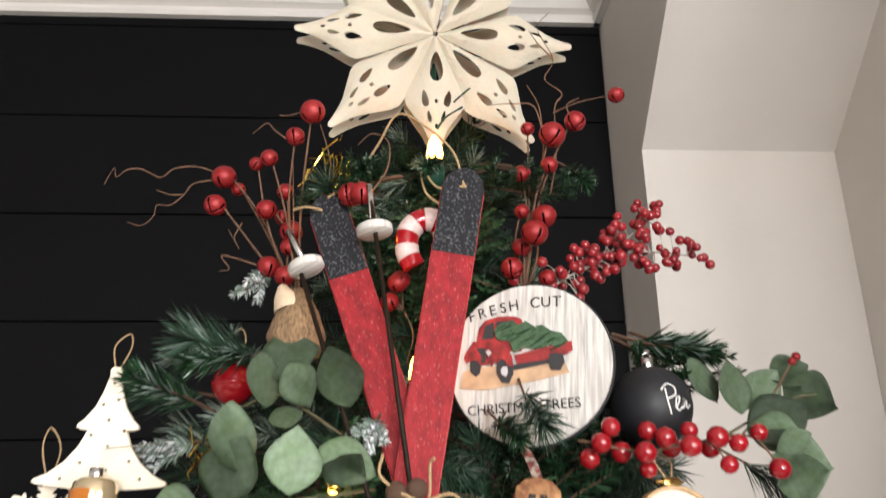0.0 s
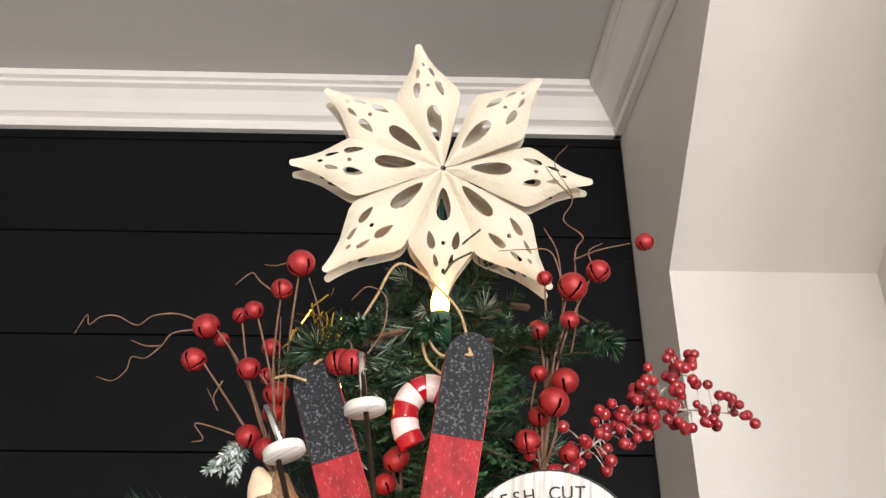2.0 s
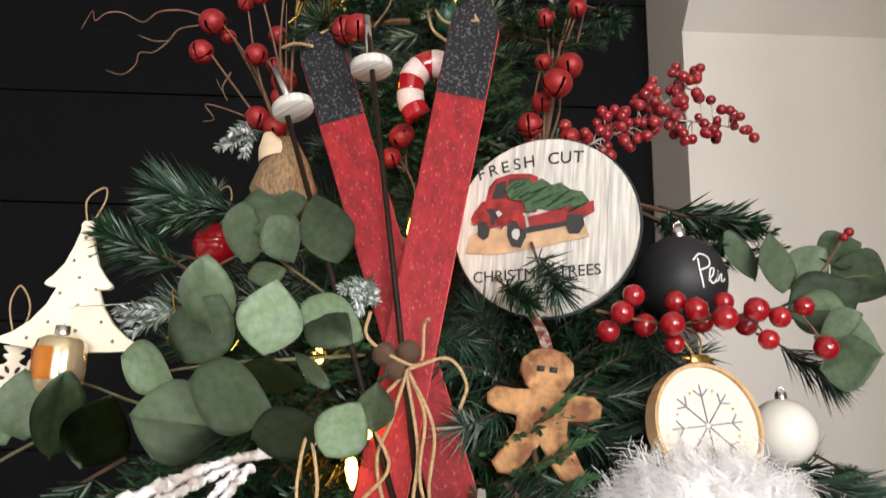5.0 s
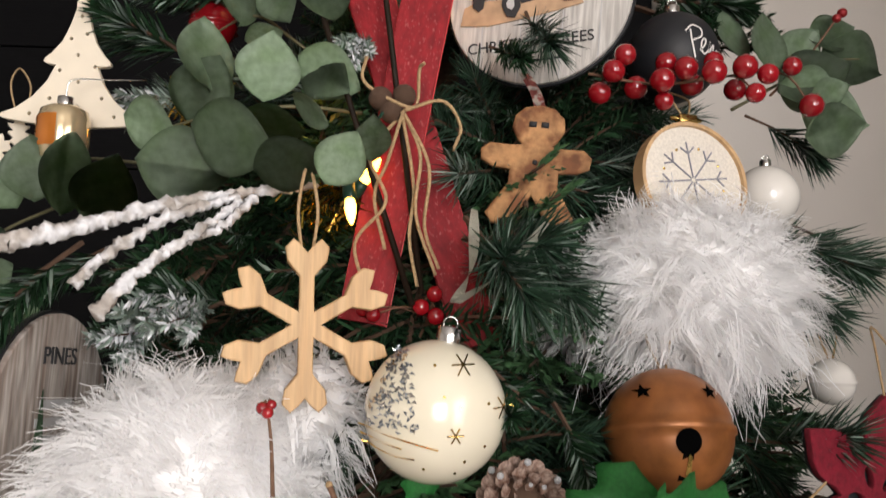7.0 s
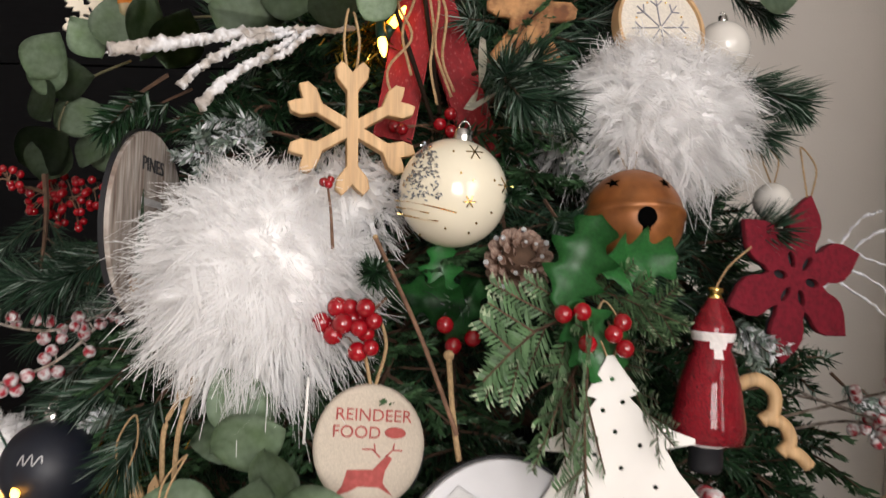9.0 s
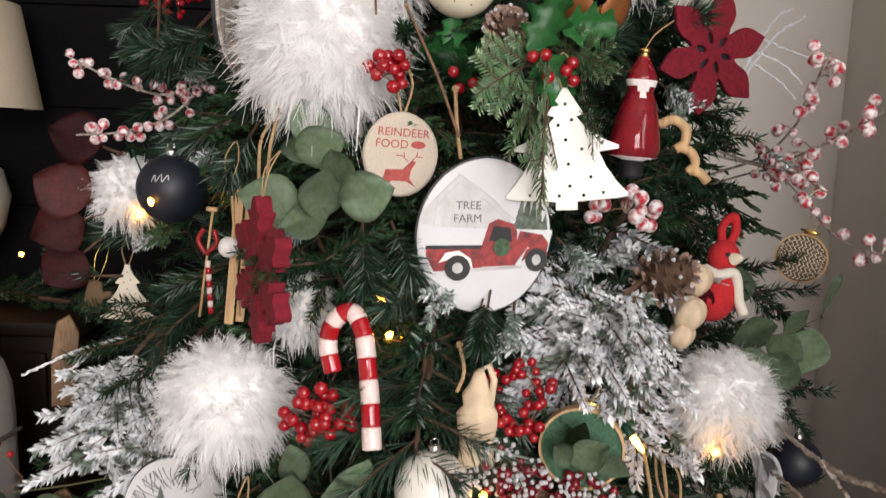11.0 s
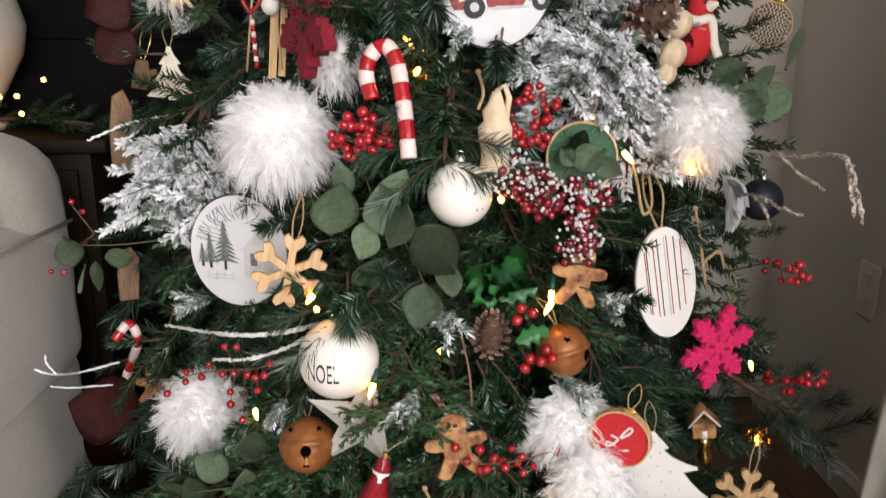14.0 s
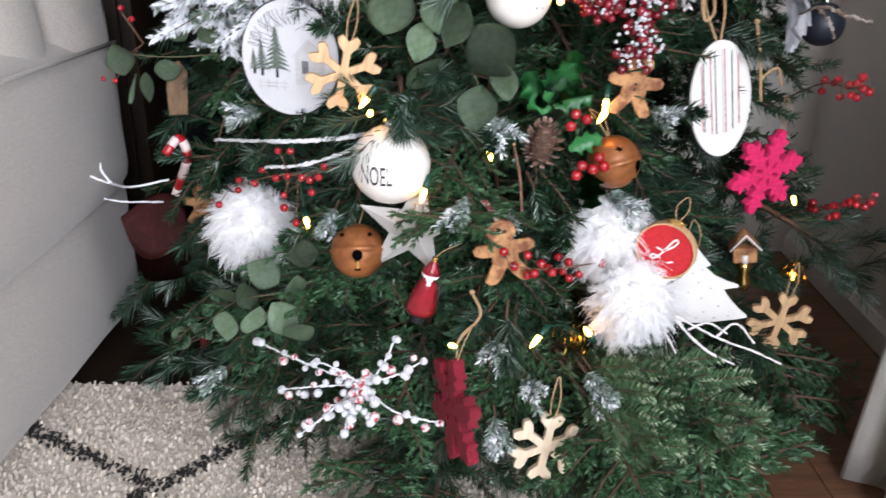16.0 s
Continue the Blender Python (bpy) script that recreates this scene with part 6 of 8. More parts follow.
def yew_mesh(seed, length=0.16):
    """A flat spray along +x with broad soft needles in two rows, paler at its tips."""
    rng = random.Random(seed)
    verts, faces, slots = [], [], []

    def row(a, b, count, L):
        d, n = b - a, (b - a).normalized()
        side = n.cross(Vector((0, 0, 1))).normalized()
        for i in range(count):
            t = (i + 0.5) / count
            p = a + d * t
            for way in (1, -1):
                w = (n * 0.62 + side * way * 0.78 + Vector((0, 0, rng.uniform(-0.25, 0.3)))).normalized()
                q = L * rng.uniform(0.8, 1.1) * (1 - 0.45 * t ** 3)
                c = w.cross(Vector((rng.uniform(-.3, .3), rng.uniform(-.3, .3), 1))).normalized() * 0.0016
                k = len(verts)
                mid, tip = p + w * q * 0.55 + Vector((0, 0, 0.0012)), p + w * q
                verts.extend((p - c * 0.6, p + c * 0.6, mid + c, tip, mid - c))
                faces.extend(((k, k + 1, k + 2, k + 4), (k + 4, k + 2, k + 3)))
                slots.extend((1, 2 if t > 0.68 else 1))
    spine = [Vector((length * t, 0.01 * math.sin(4 * t + seed), -0.20 * length * t * t)) for t in (0, 0.25, 0.5, 0.75, 1.0)]
    stick(verts, faces, slots, spine, 0.0018, 0.0008, 0)
    row(spine[2], spine[3], 10, 0.022)
    row(spine[3], spine[4], 10, 0.020)
    for i in range(8):
        t = 0.12 + 0.80 * i / 8
        a = Vector((length * t, 0.01 * math.sin(4 * t + seed), -0.20 * length * t * t))
        turn = radians(rng.uniform(34, 52)) * (-1) ** i
        L = length * (0.50 - 0.30 * t) * rng.uniform(0.8, 1.15)
        b = a + Vector((math.cos(turn), math.sin(turn), rng.uniform(-0.35, 0.15))) * L
        stick(verts, faces, slots, [a, (a + b) / 2, b], 0.0011, 0.0006, 0, 3)
        row(a, b, max(5, int(L / 0.0046)), 0.020)
    return cloud([tuple(v) for v in verts], faces, "yew_spray", BARK, YEW, YEW_TIP, slots=slots)


YEW = mat("soft_yew_green", (0.080, 0.150, 0.068), 0.45, var=0.25, scale=20, island=0.35, spec=0.3)
YEW_TIP = mat("pale_yew_tip", (0.25, 0.32, 0.20), 0.5, var=0.25, scale=20, island=0.35, spec=0.3)
YEWS = [yew_mesh(k) for k in range(4)]


def yew(root, tip, roll=0.0, k=0, name="yew_spray"):
    a, b = Vector(root), Vector(tip)
    q = (b - a).to_track_quat("X", "Y").to_matrix().to_4x4()
    return part(name, YEWS[k % 4], None, tree, "soft pale green spray", m=Matrix.Translation(a - Vector((AXIS.x, AXIS.y, 0))) @ q @ Matrix.Rotation(roll, 4, "X") @ Matrix.Scale((b - a).length / 0.16, 4))


for k, (a, b) in enumerate((((0.152, 0.565, 1.245), (0.041, 0.500, 1.205)), ((0.150, 0.560, 1.245), (0.095, 0.485, 1.112)), ((0.155, 0.560, 1.235), (0.166, 0.495, 1.158)), ((0.150, 0.565, 1.240), (0.075, 0.490, 1.165)), ((0.135, 0.600, 1.262), (0.190, 0.520, 1.238)))):
    yew(a, b, 0.2 * (-1) ** k, k)
ry = random.Random(8)
for k in range(34):
    u, v = ry.random(), ry.random()
    a = Vector((0.10 + 0.16 * u, 0.52 - 0.10 * v, 0.25 + 0.05 * v))
    b = Vector((0.16 + 0.24 * u, 0.38 - 0.15 * v - 0.05 * u, 0.215 + 0.06 * ry.random()))
    yew(a, a + (b - a).normalized() * ry.uniform(0.14, 0.20), ry.uniform(-0.8, 0.8), k)


def tuft_mesh(seed, long):
    """A burst of needles at a twig's end, some of them frosted."""
    rng = random.Random(seed)
    verts, faces, slots = [], [], []
    stick(verts, faces, slots, [Vector((-0.06, 0, 0)), Vector((-0.02, 0.002, 0.003)), Vector((0.03, 0, 0))], 0.0022, 0.001, 0)
    for a, b, n in ((-0.03, 0.0, 60), (0.0, 0.03, 90)):
        needles(rng, verts, faces, slots, Vector((a, 0, 0)), Vector((b, 0, 0)), n, 0.050 if long else 0.030, 0.0012 if long else 0.0018, radians(40), 1)
        needles(rng, verts, faces, slots, Vector((a, 0, 0)), Vector((b, 0, 0)), n // 3, 0.046 if long else 0.028, 0.0012 if long else 0.002, radians(36), 2)
    needles(rng, verts, faces, slots, Vector((0.02, 0, 0)), Vector((0.034, 0, 0)), 46, 0.040 if long else 0.024, 0.0012 if long else 0.0018, radians(26), 1)
    return cloud([tuple(v) for v in verts], faces, "needle_tuft", BARK, NEEDLE_LONG if long else NEEDLE, FROSTED, slots=slots)


TUFTS = [tuft_mesh(k, k < 3) for k in range(5)]
rt2 = random.Random(15)
for p, k in (((0.078, 0.585, 1.423), 0.95), ((0.105, 0.6, 1.425), 0.95), ((0.342, 0.72, 1.452), 0.95), ((0.309, 0.7, 1.417), 0.95), ((-0.328, 0.72, 1.257), 0.95), ((-0.3, 0.74, 1.273), 0.95), ((0.283, 0.8, 1.69), 1.1), ((-0.167, 0.78, 1.675), 1.1), ((-0.227, 0.8, 1.644), 1.1), ((-0.225, 0.62, 1.401), 1.0), ((0.087, 0.620, 1.442), 1), ((0.077, 0.612, 1.426), 0.9), ((0.108, 0.647, 1.449), 0.9), ((0.366, 0.777, 1.456), 1.1), ((0.353, 0.786, 1.557), 0.8), ((0.092, 0.688, 1.594), 0.8), ((0.115, 0.687, 1.611), 0.8), ((0.296, 0.846, 1.696), 0.9), ((-0.172, 0.774, 1.682), 1.0), ((-0.232, 0.840, 1.649), 1.0),
             ((0.008, 0.470, 0.902), 1.1), ((0.014, 0.504, 0.944), 1.0), ((-0.111, 0.462, 0.660), 1.0), ((0.075, 0.501, 0.970), 0.8), ((-0.020, 0.577, 1.272), 0.9), ((0.079, 0.600, 1.336), 0.7), ((0.131, 0.616, 1.305), 0.8), ((-0.119, 0.475, 0.644), 0.9), ((-0.056, 0.541, 1.028), 1.0), ((-0.014, 0.533, 1.037), 1.0), ((0.071, 0.502, 0.971), 0.9),
             ((0.310, 0.681, 1.312), 0.9), ((0.259, 0.514, 0.642), 1.0), ((-0.074, 0.485, 0.694), 0.9), ((-0.209, 0.525, 0.747), 0.9), ((-0.194, 0.528, 0.482), 0.9), ((0.068, 0.462, 0.524), 0.9), ((-0.047, 0.451, 0.498), 0.9), ((0.108, 0.465, 0.488), 0.9), ((-0.000, 0.468, 0.605), 1.0), ((-0.159, 0.579, 0.979), 0.9), ((-0.304, 0.701, 0.961), 1.0), ((-0.417, 0.815, 1.016), 1.0),
             ((-0.477, 0.781, 0.957), 1.0), ((-0.014, 0.531, 0.988), 0.9), ((-0.311, 0.809, 1.270), 1.2), ((-0.336, 0.781, 1.271), 1.2), ((-0.176, 0.741, 1.403), 0.9), ((-0.273, 0.804, 1.429), 1.0), ((-0.145, 0.700, 1.407), 0.9), ((-0.292, 0.756, 1.152), 1.1), ((-0.222, 0.663, 1.133), 1.1), ((0.340, 0.570, 0.733), 1.0), ((0.501, 0.776, 0.725), 1.0), ((-0.505, 0.749, 0.488), 0.9), ((-0.274, 0.551, 0.436), 0.9),
             ((0.033, 0.405, 0.344), 1.0), ((-0.127, 0.461, 0.418), 0.9), ((-0.006, 0.433, 0.363), 0.9), ((-0.558, 0.798, 0.047), 1.1), ((-0.449, 0.613, 0.108), 1.1), ((-0.038, 0.739, 1.859), 0.8), ((-0.067, 0.749, 1.836), 0.8), ((0.031, 0.700, 1.844), 0.7), ((0.177, 0.737, 1.853), 0.8)):
    out = Vector((p[0] - AXIS.x, p[1] - AXIS.y, 0)).normalized() + Vector((rt2.uniform(-0.5, 0.5), 0, rt2.uniform(-0.9, 0.2)))
    q = out.to_track_quat("X", "Z").to_matrix().to_4x4()
    part("needle_tuft", TUFTS[rt2.randrange(5)], None, tree, m=Matrix.Translation(Vector(p) - Vector((AXIS.x, AXIS.y, 0))) @ q @ Matrix.Rotation(rt2.uniform(0, 6), 4, "X") @ Matrix.Scale(k, 4))

def frosty_mesh(seed):
    """A stubby tip whose needles are coated with frost."""
    rng = random.Random(seed)
    verts, faces, slots = [], [], []
    stick(verts, faces, slots, [Vector((-0.05, 0, 0)), Vector((0.03, 0, 0))], 0.002, 0.001, 0)
    for y, z in ((0, 0), (0.02, 0.01), (-0.02, 0.008), (0.006, -0.02)):
        needles(rng, verts, faces, slots, Vector((-0.03, 0, 0)), Vector((0.03, y, z)), 60, 0.017, 0.0024, radians(46), 1)
        needles(rng, verts, faces, slots, Vector((-0.02, 0, 0)), Vector((0.03, y, z)), 40, 0.016, 0.0028, radians(44), 2)
    return cloud([tuple(v) for v in verts], faces, "frosted_tip", BARK, FROSTED, FLOCK, slots=slots)


FROSTY = [frosty_mesh(k) for k in range(3)]
for p, k in (((0.010, 0.447, 0.632), 1.0), ((-0.039, 0.450, 0.511), 1.0), ((0.030, 0.463, 0.491), 0.8), ((0.189, 0.483, 0.517), 0.9), ((0.236, 0.513, 0.634), 0.9), ((-0.373, 0.672, 0.582), 0.9), ((-0.231, 0.550, 0.454), 0.8), ((0.028, 0.528, 0.990), 0.9), ((0.106, 0.520, 0.957), 0.9), ((-0.388, 0.836, 1.006), 0.9), ((-0.296, 0.755, 1.122), 0.9),
             ((-0.181, 0.702, 1.377), 0.9), ((-0.136, 0.674, 1.390), 0.8), ((-0.155, 0.692, 1.401), 0.8), ((0.309, 0.665, 1.218), 0.8), ((0.065, 0.372, 0.283), 0.9), ((0.010, 0.400, 0.328), 0.9), ((0.157, 0.365, 0.289), 1.0), ((0.020, 0.356, 0.218), 0.9), ((-0.441, 0.593, 0.145), 0.9), ((0.474, 0.776, 1.142), 0.9), ((0.139, 0.563, 1.116), 0.9),
             ((-0.147, 0.800, 1.758), 0.7), ((-0.021, 0.673, 1.590), 0.6), ((-0.232, 0.847, 1.593), 0.8), ((-0.148, 0.591, 1.047), 0.9), ((0.179, 0.557, 1.033), 0.9)):
    out = Vector((p[0] - AXIS.x, p[1] - AXIS.y, 0)).normalized() + Vector((rt2.uniform(-0.5, 0.5), 0, rt2.uniform(-1.0, 0.1)))
    q = out.to_track_quat("X", "Z").to_matrix().to_4x4()
    part("frosted_tip", FROSTY[rt2.randrange(3)], None, tree, "frosted branch tip", m=Matrix.Translation(Vector(p) - Vector((AXIS.x, AXIS.y, 0))) @ q @ Matrix.Rotation(rt2.uniform(0, 6), 4, "X") @ Matrix.Scale(k, 4))

# reindeer food sack
sack = thing("sack_ornament", "round linen sack with a red printed reindeer", "sack", pose(*(-0.022, 0.573, 1.145), 0, 3, 4))
bm = flat([ellipse(0, -0.004, 0.042, 0.047, 40)], 0.012, 0.004)
part("pouch", bm, SACK, sack)
lettering("REINDEER", 0.0128, DEERRED, sack, pose(0.002, -0.0066, 0.020))
lettering("FOOD", 0.0128, DEERRED, sack, pose(-0.010, -0.0066, 0.007))
drawing(sack, "mark", ellipse(0.019, 0.008, 0.008, 0.0042), DEERRED, -0.0066)
drawing(sack, "reindeer_body", [(-0.018, -0.030), (-0.015, -0.018), (0.004, -0.017), (0.010, -0.010), (0.014, -0.006), (0.018, -0.008), (0.016, -0.012), (0.013, -0.018), (0.012, -0.027), (0.020, -0.036), (0.009, -0.030), (-0.006, -0.030), (-0.013, -0.034), (-0.024, -0.038)], DEERRED, -0.0066).location.z = -0.003
strokes(sack, [[(0.009, -0.011), (0.003, -0.005), (-0.005, -0.005)], [(0.005, -0.007), (0.004, -0.001)], [(0.013, -0.010), (0.018, -0.005), (0.025, -0.005)], [(0.018, -0.005), (0.019, 0.000)]], 0.0011, DEERRED, -0.0066, "antler")
part("black_trim", tube(bend([(0.036, -0.004, 0.014), (0.041, -0.003, -0.01), (0.034, -0.003, -0.034)]), 0.0012, 5), BLACK_MATTE, sack)
part("tag", boxed(-0.0495, -0.004, -0.004, -0.0475, -0.001, 0.045), WHITE_PAINT, sack)
hanger(sack, 0.042, 0.05, 0.0016)

tree_cutout((0.154, 0.526, 1.153), 0.128, WHITE_PAINT, "white painted metal tree with punched holes", yaw=-6, roll=-4, dots=14, thick=0.002, tiers=BROAD_TIERS)

pl = oval_sign((0.072, 0.538, 1.057), 0.073, 0.084, "oval white plaque with a red pick-up in snow", yaw=8, roll=6, face=PRINT_SKY)
def farm_print(parent):
    """The printed scene: a pale barn, dark firs, bare ground and a red pick-up with a wreath on its door."""
    def q(pts):
        return [(a * 0.001, b * 0.001) for a, b in pts]
    for x, h in ((36, 44), (43, 52), (50, 46), (57, 38), (64, 26)):
        for k in range(5):
            w, z = 8 * (1 - k / 5.5), 8 + h * k / 6
            drawing(parent, "printed_tree", q([(x - w, z), (x, z + h / 3.2), (x + w, z)]), PALE_FIR, -0.0034 - 0.0001 * k)
    drawing(parent, "barn", q([(-70, 6), (-70, 18), (-36, 62), (-2, 44), (26, 24), (26, 4)]), PRINT_BARN, -0.0040)
    strokes(parent, [q([(-72, 16), (-36, 63), (-2, 45), (30, 22)]), q([(-66, 12), (-36, 54), (-3, 38), (24, 19)])], 0.0009, PRINT_GREY, -0.0044, "roof_line")
    strokes(parent, [q([(x, 2), (x, 30 + 10 * math.cos((x + 34) / 18))]) for x in range(-56, 16, 9)], 0.0005, PRINT_GREY, -0.0043, "board_line")
    drawing(parent, "snow_ground", q([(-72, 2), (30, 12), (74, 16), (70, -26), (34, -74), (-30, -76), (-62, -44)]), PRINT_SKY, -0.0045)
    for k, (name, pts, m) in enumerate((
            ("truck_bed", [(-61, -19), (2, -12), (2, -34), (-50, -44), (-61, -27)], TRUCK_RED), ("bed_rail", [(-62, -17), (2, -9), (2, -13), (-62, -21)], INK),
            ("truck_cab", [(-2, -12), (3, 15), (12, 21), (29, 18), (35, 10), (38, -27), (0, -33)], TRUCK_RED), ("truck_window", [(5, -4), (8, 13), (27, 13), (31, -2)], INK),
            ("truck_hood", [(35, -4), (38, 11), (63, 10), (71, 2), (70, -21), (49, -5), (37, -27)], TRUCK_RED), ("running_board", [(-24, -38), (46, -26), (46, -29), (-24, -42)], PRINT_GREY),
            ("fender", [(-46, -34), (-40, -22), (-26, -18), (-12, -25), (-8, -36), (-20, -28), (-34, -28)], WHITE_PAINT), ("fender", [(44, -22), (48, -8), (60, -2), (71, -8), (72, -20), (62, -12), (52, -14)], TRUCK_RED),
            ("wheel", [(-25 + 14 * math.cos(a * 0.42), -37 + 14 * math.sin(a * 0.42)) for a in range(15)], INK), ("wheel", [(60 + 12 * math.cos(a * 0.42), -18 + 13 * math.sin(a * 0.42)) for a in range(15)], INK),
            ("hubcap", [(-25 + 6 * math.cos(a * 0.63), -37 + 6 * math.sin(a * 0.63)) for a in range(10)], PRINT_GREY), ("hubcap", [(60 + 5 * math.cos(a * 0.63), -18 + 6 * math.sin(a * 0.63)) for a in range(10)], PRINT_GREY),
            ("wreath", [(20 + 9 * math.cos(a * 0.52), -9 + 10 * math.sin(a * 0.52)) for a in range(12)], PRINT_GREEN))):
        drawing(parent, name, q(pts), m, -0.0050 - 0.0002 * k)
    lettering("TREE", 0.0125, PRINT_DARK, parent, pose(-0.022, -0.0050, 0.031, 0, -7, 0))
    lettering("FARM", 0.0125, PRINT_DARK, parent, pose(-0.021, -0.0050, 0.017, 0, -7, 0))


PALE_FIR = mat("faded_fir_print", (0.12, 0.15, 0.12), 0.8, var=0.5, scale=150)
PRINT_BARN = mat("barn_white_print", (0.56, 0.56, 0.56), 0.8, var=0.12, scale=50)
PRINT_DARK = mat("stencil_grey_print", (0.17, 0.17, 0.18), 0.8, var=0.3, scale=200)
farm_print(pl)


def santa_bauble(p, h, label, tall=True, roll=0, yaw=0):
    """A glass father christmas bauble as one joined shape: hem, coat, beard, hat, cap."""
    t = thing("santa_bauble", label, "glass bauble", pose(*p, 0, roll, yaw))
    bm = lathe([(0, -0.5), (0.10, -0.5), (0.115, -0.47), (0.11, -0.36), (0.13, -0.35), (0.235, -0.33), (0.25, -0.26), (0.24, -0.2), (0.2, -0.02), (0.15, 0.12), (0.12, 0.17), (0.135, 0.21), (0.15, 0.26), (0.135, 0.31), (0.10, 0.36), (0.05, 0.44), (0.035, 0.47), (0.05, 0.475), (0.05, 0.5), (0, 0.5)], 28)
    bmesh.ops.scale(bm, vec=(h * 0.82, h * 0.75, h), verts=bm.verts)
    me = mesh_of(bm, "bauble", RED_GLITTER, WOOL, BLACK_MATTE, GOLD)
    for f in me.polygons:
        z = f.center.z / h
        f.material_index = 2 if z < -0.37 else 1 if z < -0.325 else 3 if z > 0.45 else 1 if (0.195 < z < 0.25) or (f.center.y < 0 and abs(f.center.x) < 0.3 * (f.center.z - 0.06 * h) and 0.06 < z < 0.2) else 0
    ob = part("bauble", me, None, t)
    part("thread", tube(bend([(0, 0, 0.5 * h), (0.01, 0.002, 0.62 * h), (0.03, 0.01, 0.74 * h)]), 0.0008, 5), TWINE, t)
    return t


santa_bauble((0.240, 0.578, 1.194), 0.142, "tall red glitter glass bauble with a white collar", roll=3)

# right hand sprigs
snowy_twig("white flocked fine twigs", [[(0.429, 0.800, 1.244), (0.459, 0.766, 1.305), (0.485, 0.734, 1.329)], [(0.433, 0.795, 1.265), (0.458, 0.767, 1.328), (0.474, 0.747, 1.340)], [(0.436, 0.790, 1.292), (0.470, 0.757, 1.271), (0.489, 0.736, 1.245)],
    [(0.437, 0.791, 1.278), (0.467, 0.762, 1.251), (0.486, 0.742, 1.225)], [(0.440, 0.787, 1.312), (0.469, 0.756, 1.291), (0.506, 0.711, 1.270)]], 0.0026, SNOW, 4)
stem = [(0.410, 0.824, 1.121), (0.460, 0.776, 1.148), (0.434, 0.616, 1.190), (0.393, 0.478, 1.238), (0.393, 0.457, 1.256)]
berry_spray("berry_sprig", "snow dusted pink and red berries on grey twigs", stem, along(stem[1:], 20, 0.014, 3), SNOW_BERRY, 0.0068, ICE, 0.0018)
stem = [(0.410, 0.825, 1.106), (0.451, 0.754, 1.130), (0.431, 0.603, 1.134), (0.406, 0.471, 1.120)]
berry_spray("berry_sprig", "snow dusted pink and red berries on grey twigs", stem, along(stem[1:], 16, 0.014, 6), SNOW_BERRY, 0.0068, ICE, 0.0018)
stem = [(0.404, 0.829, 1.159), (0.445, 0.725, 1.141), (0.430, 0.523, 1.170), (0.423, 0.397, 1.203)]
berry_spray("berry_sprig", "snow dusted pink and red berries on grey twigs", stem, along(stem[1:], 18, 0.016, 7), SNOW_BERRY, 0.0068, ICE, 0.0018)
stem = [(0.405, 0.829, 1.150), (0.482, 0.769, 1.126), (0.473, 0.573, 1.064), (0.481, 0.439, 1.057)]
berry_spray("berry_sprig", "snow dusted pink and red berries on grey twigs", stem, along(stem[1:], 14, 0.014, 8), SNOW_BERRY, 0.0068, ICE, 0.0018)
h = hoop((0.552, 0.827, 1.004), 0.036, HERRING, "embroidery hoop with brown herringbone cloth", yaw=-30, roll=14)
for i in range(-5, 6):
    x = i * 0.0058
    half = math.sqrt(max(0, 0.032 ** 2 - x * x))
    pts = [(x + (0.0022 if j % 2 else -0.0022), -half + 2 * half * j / 14) for j in range(15)]
    strokes(h, [pts], 0.0013, LINEN, -0.002, "weave")

# left hand sprigs and ornaments
stem = [(-0.309, 0.829, 1.226), (-0.358, 0.788, 1.206), (-0.403, 0.738, 1.221), (-0.440, 0.683, 1.246)]
berry_spray("berry_sprig", "snow covered berries on grey twigs", stem, along(stem, 24, 0.012, 2), SNOW_BERRY, 0.0065, ICE, 0.002)
stem = [(-0.309, 0.829, 1.226), (-0.353, 0.794, 1.175), (-0.400, 0.746, 1.154), (-0.436, 0.699, 1.149)]
berry_spray("berry_sprig", "snow covered berries on grey twigs", stem, along(stem, 22, 0.015, 4), SNOW_BERRY, 0.0068, ICE, 0.002)
b = glass_ball((-0.329, 0.735, 1.082), 0.045, NAVY, "matte black ball with pale script")
part("script", on_ball(flat([stroke([(q.x, q.z) for q in bend([(-0.012, 0, 0.012), (-0.008, 0, 0.02), (-0.006, 0, 0.012), (0.0, 0, 0.021), (0.002, 0, 0.012), (0.008, 0, 0.02), (0.010, 0, 0.014)], 5)], 0.0012)], 0.0005), 0.045), PRINT_GREY, b)
fur_ball((-0.408, 0.79, 1.075), 0.040, 0.042, "small white faux fur puff", 1300, 8, 0.022)
tree_cutout((-0.425, 0.826, 0.921), 0.085, IVORY, "small ivory wooden tree cut-out with dots", dots=10, dot_mat=INK, yaw=10)
for k, (p, ang, L) in enumerate((((-0.466, 0.764, 1.145), -70, 0.07), ((-0.482, 0.754, 1.076), -62, 0.075), ((-0.489, 0.753, 1.022), -110, 0.07), ((-0.489, 0.769, 0.966), -130, 0.065), ((-0.583, 0.796, 0.342), -65, 0.12), ((-0.582, 0.809, 0.267), -140, 0.10))):
    t = thing("copper_petal", "coppery red curved metal flower petal", "flower petal", pose(*p, 0, ang, 20), group="copper petals on the tree")
    part("stalk", tube([(0, 0.004, -L / 2 - 0.03), (0, 0.004, -L / 2)], 0.002, 6), BARK, t)
    part("petal", leaf_mesh(k % 4, COPPER), None, t, m=Matrix.Translation((0, 0, -L / 2)) @ Matrix.Diagonal((L * 1.25, L, L, 1)))
skates = thing("sled_ornament", "little wooden skis with poles and a red candy cane", "ski ornament", pose(*(-0.233, 0.631, 1.013), 0, 4, 0))
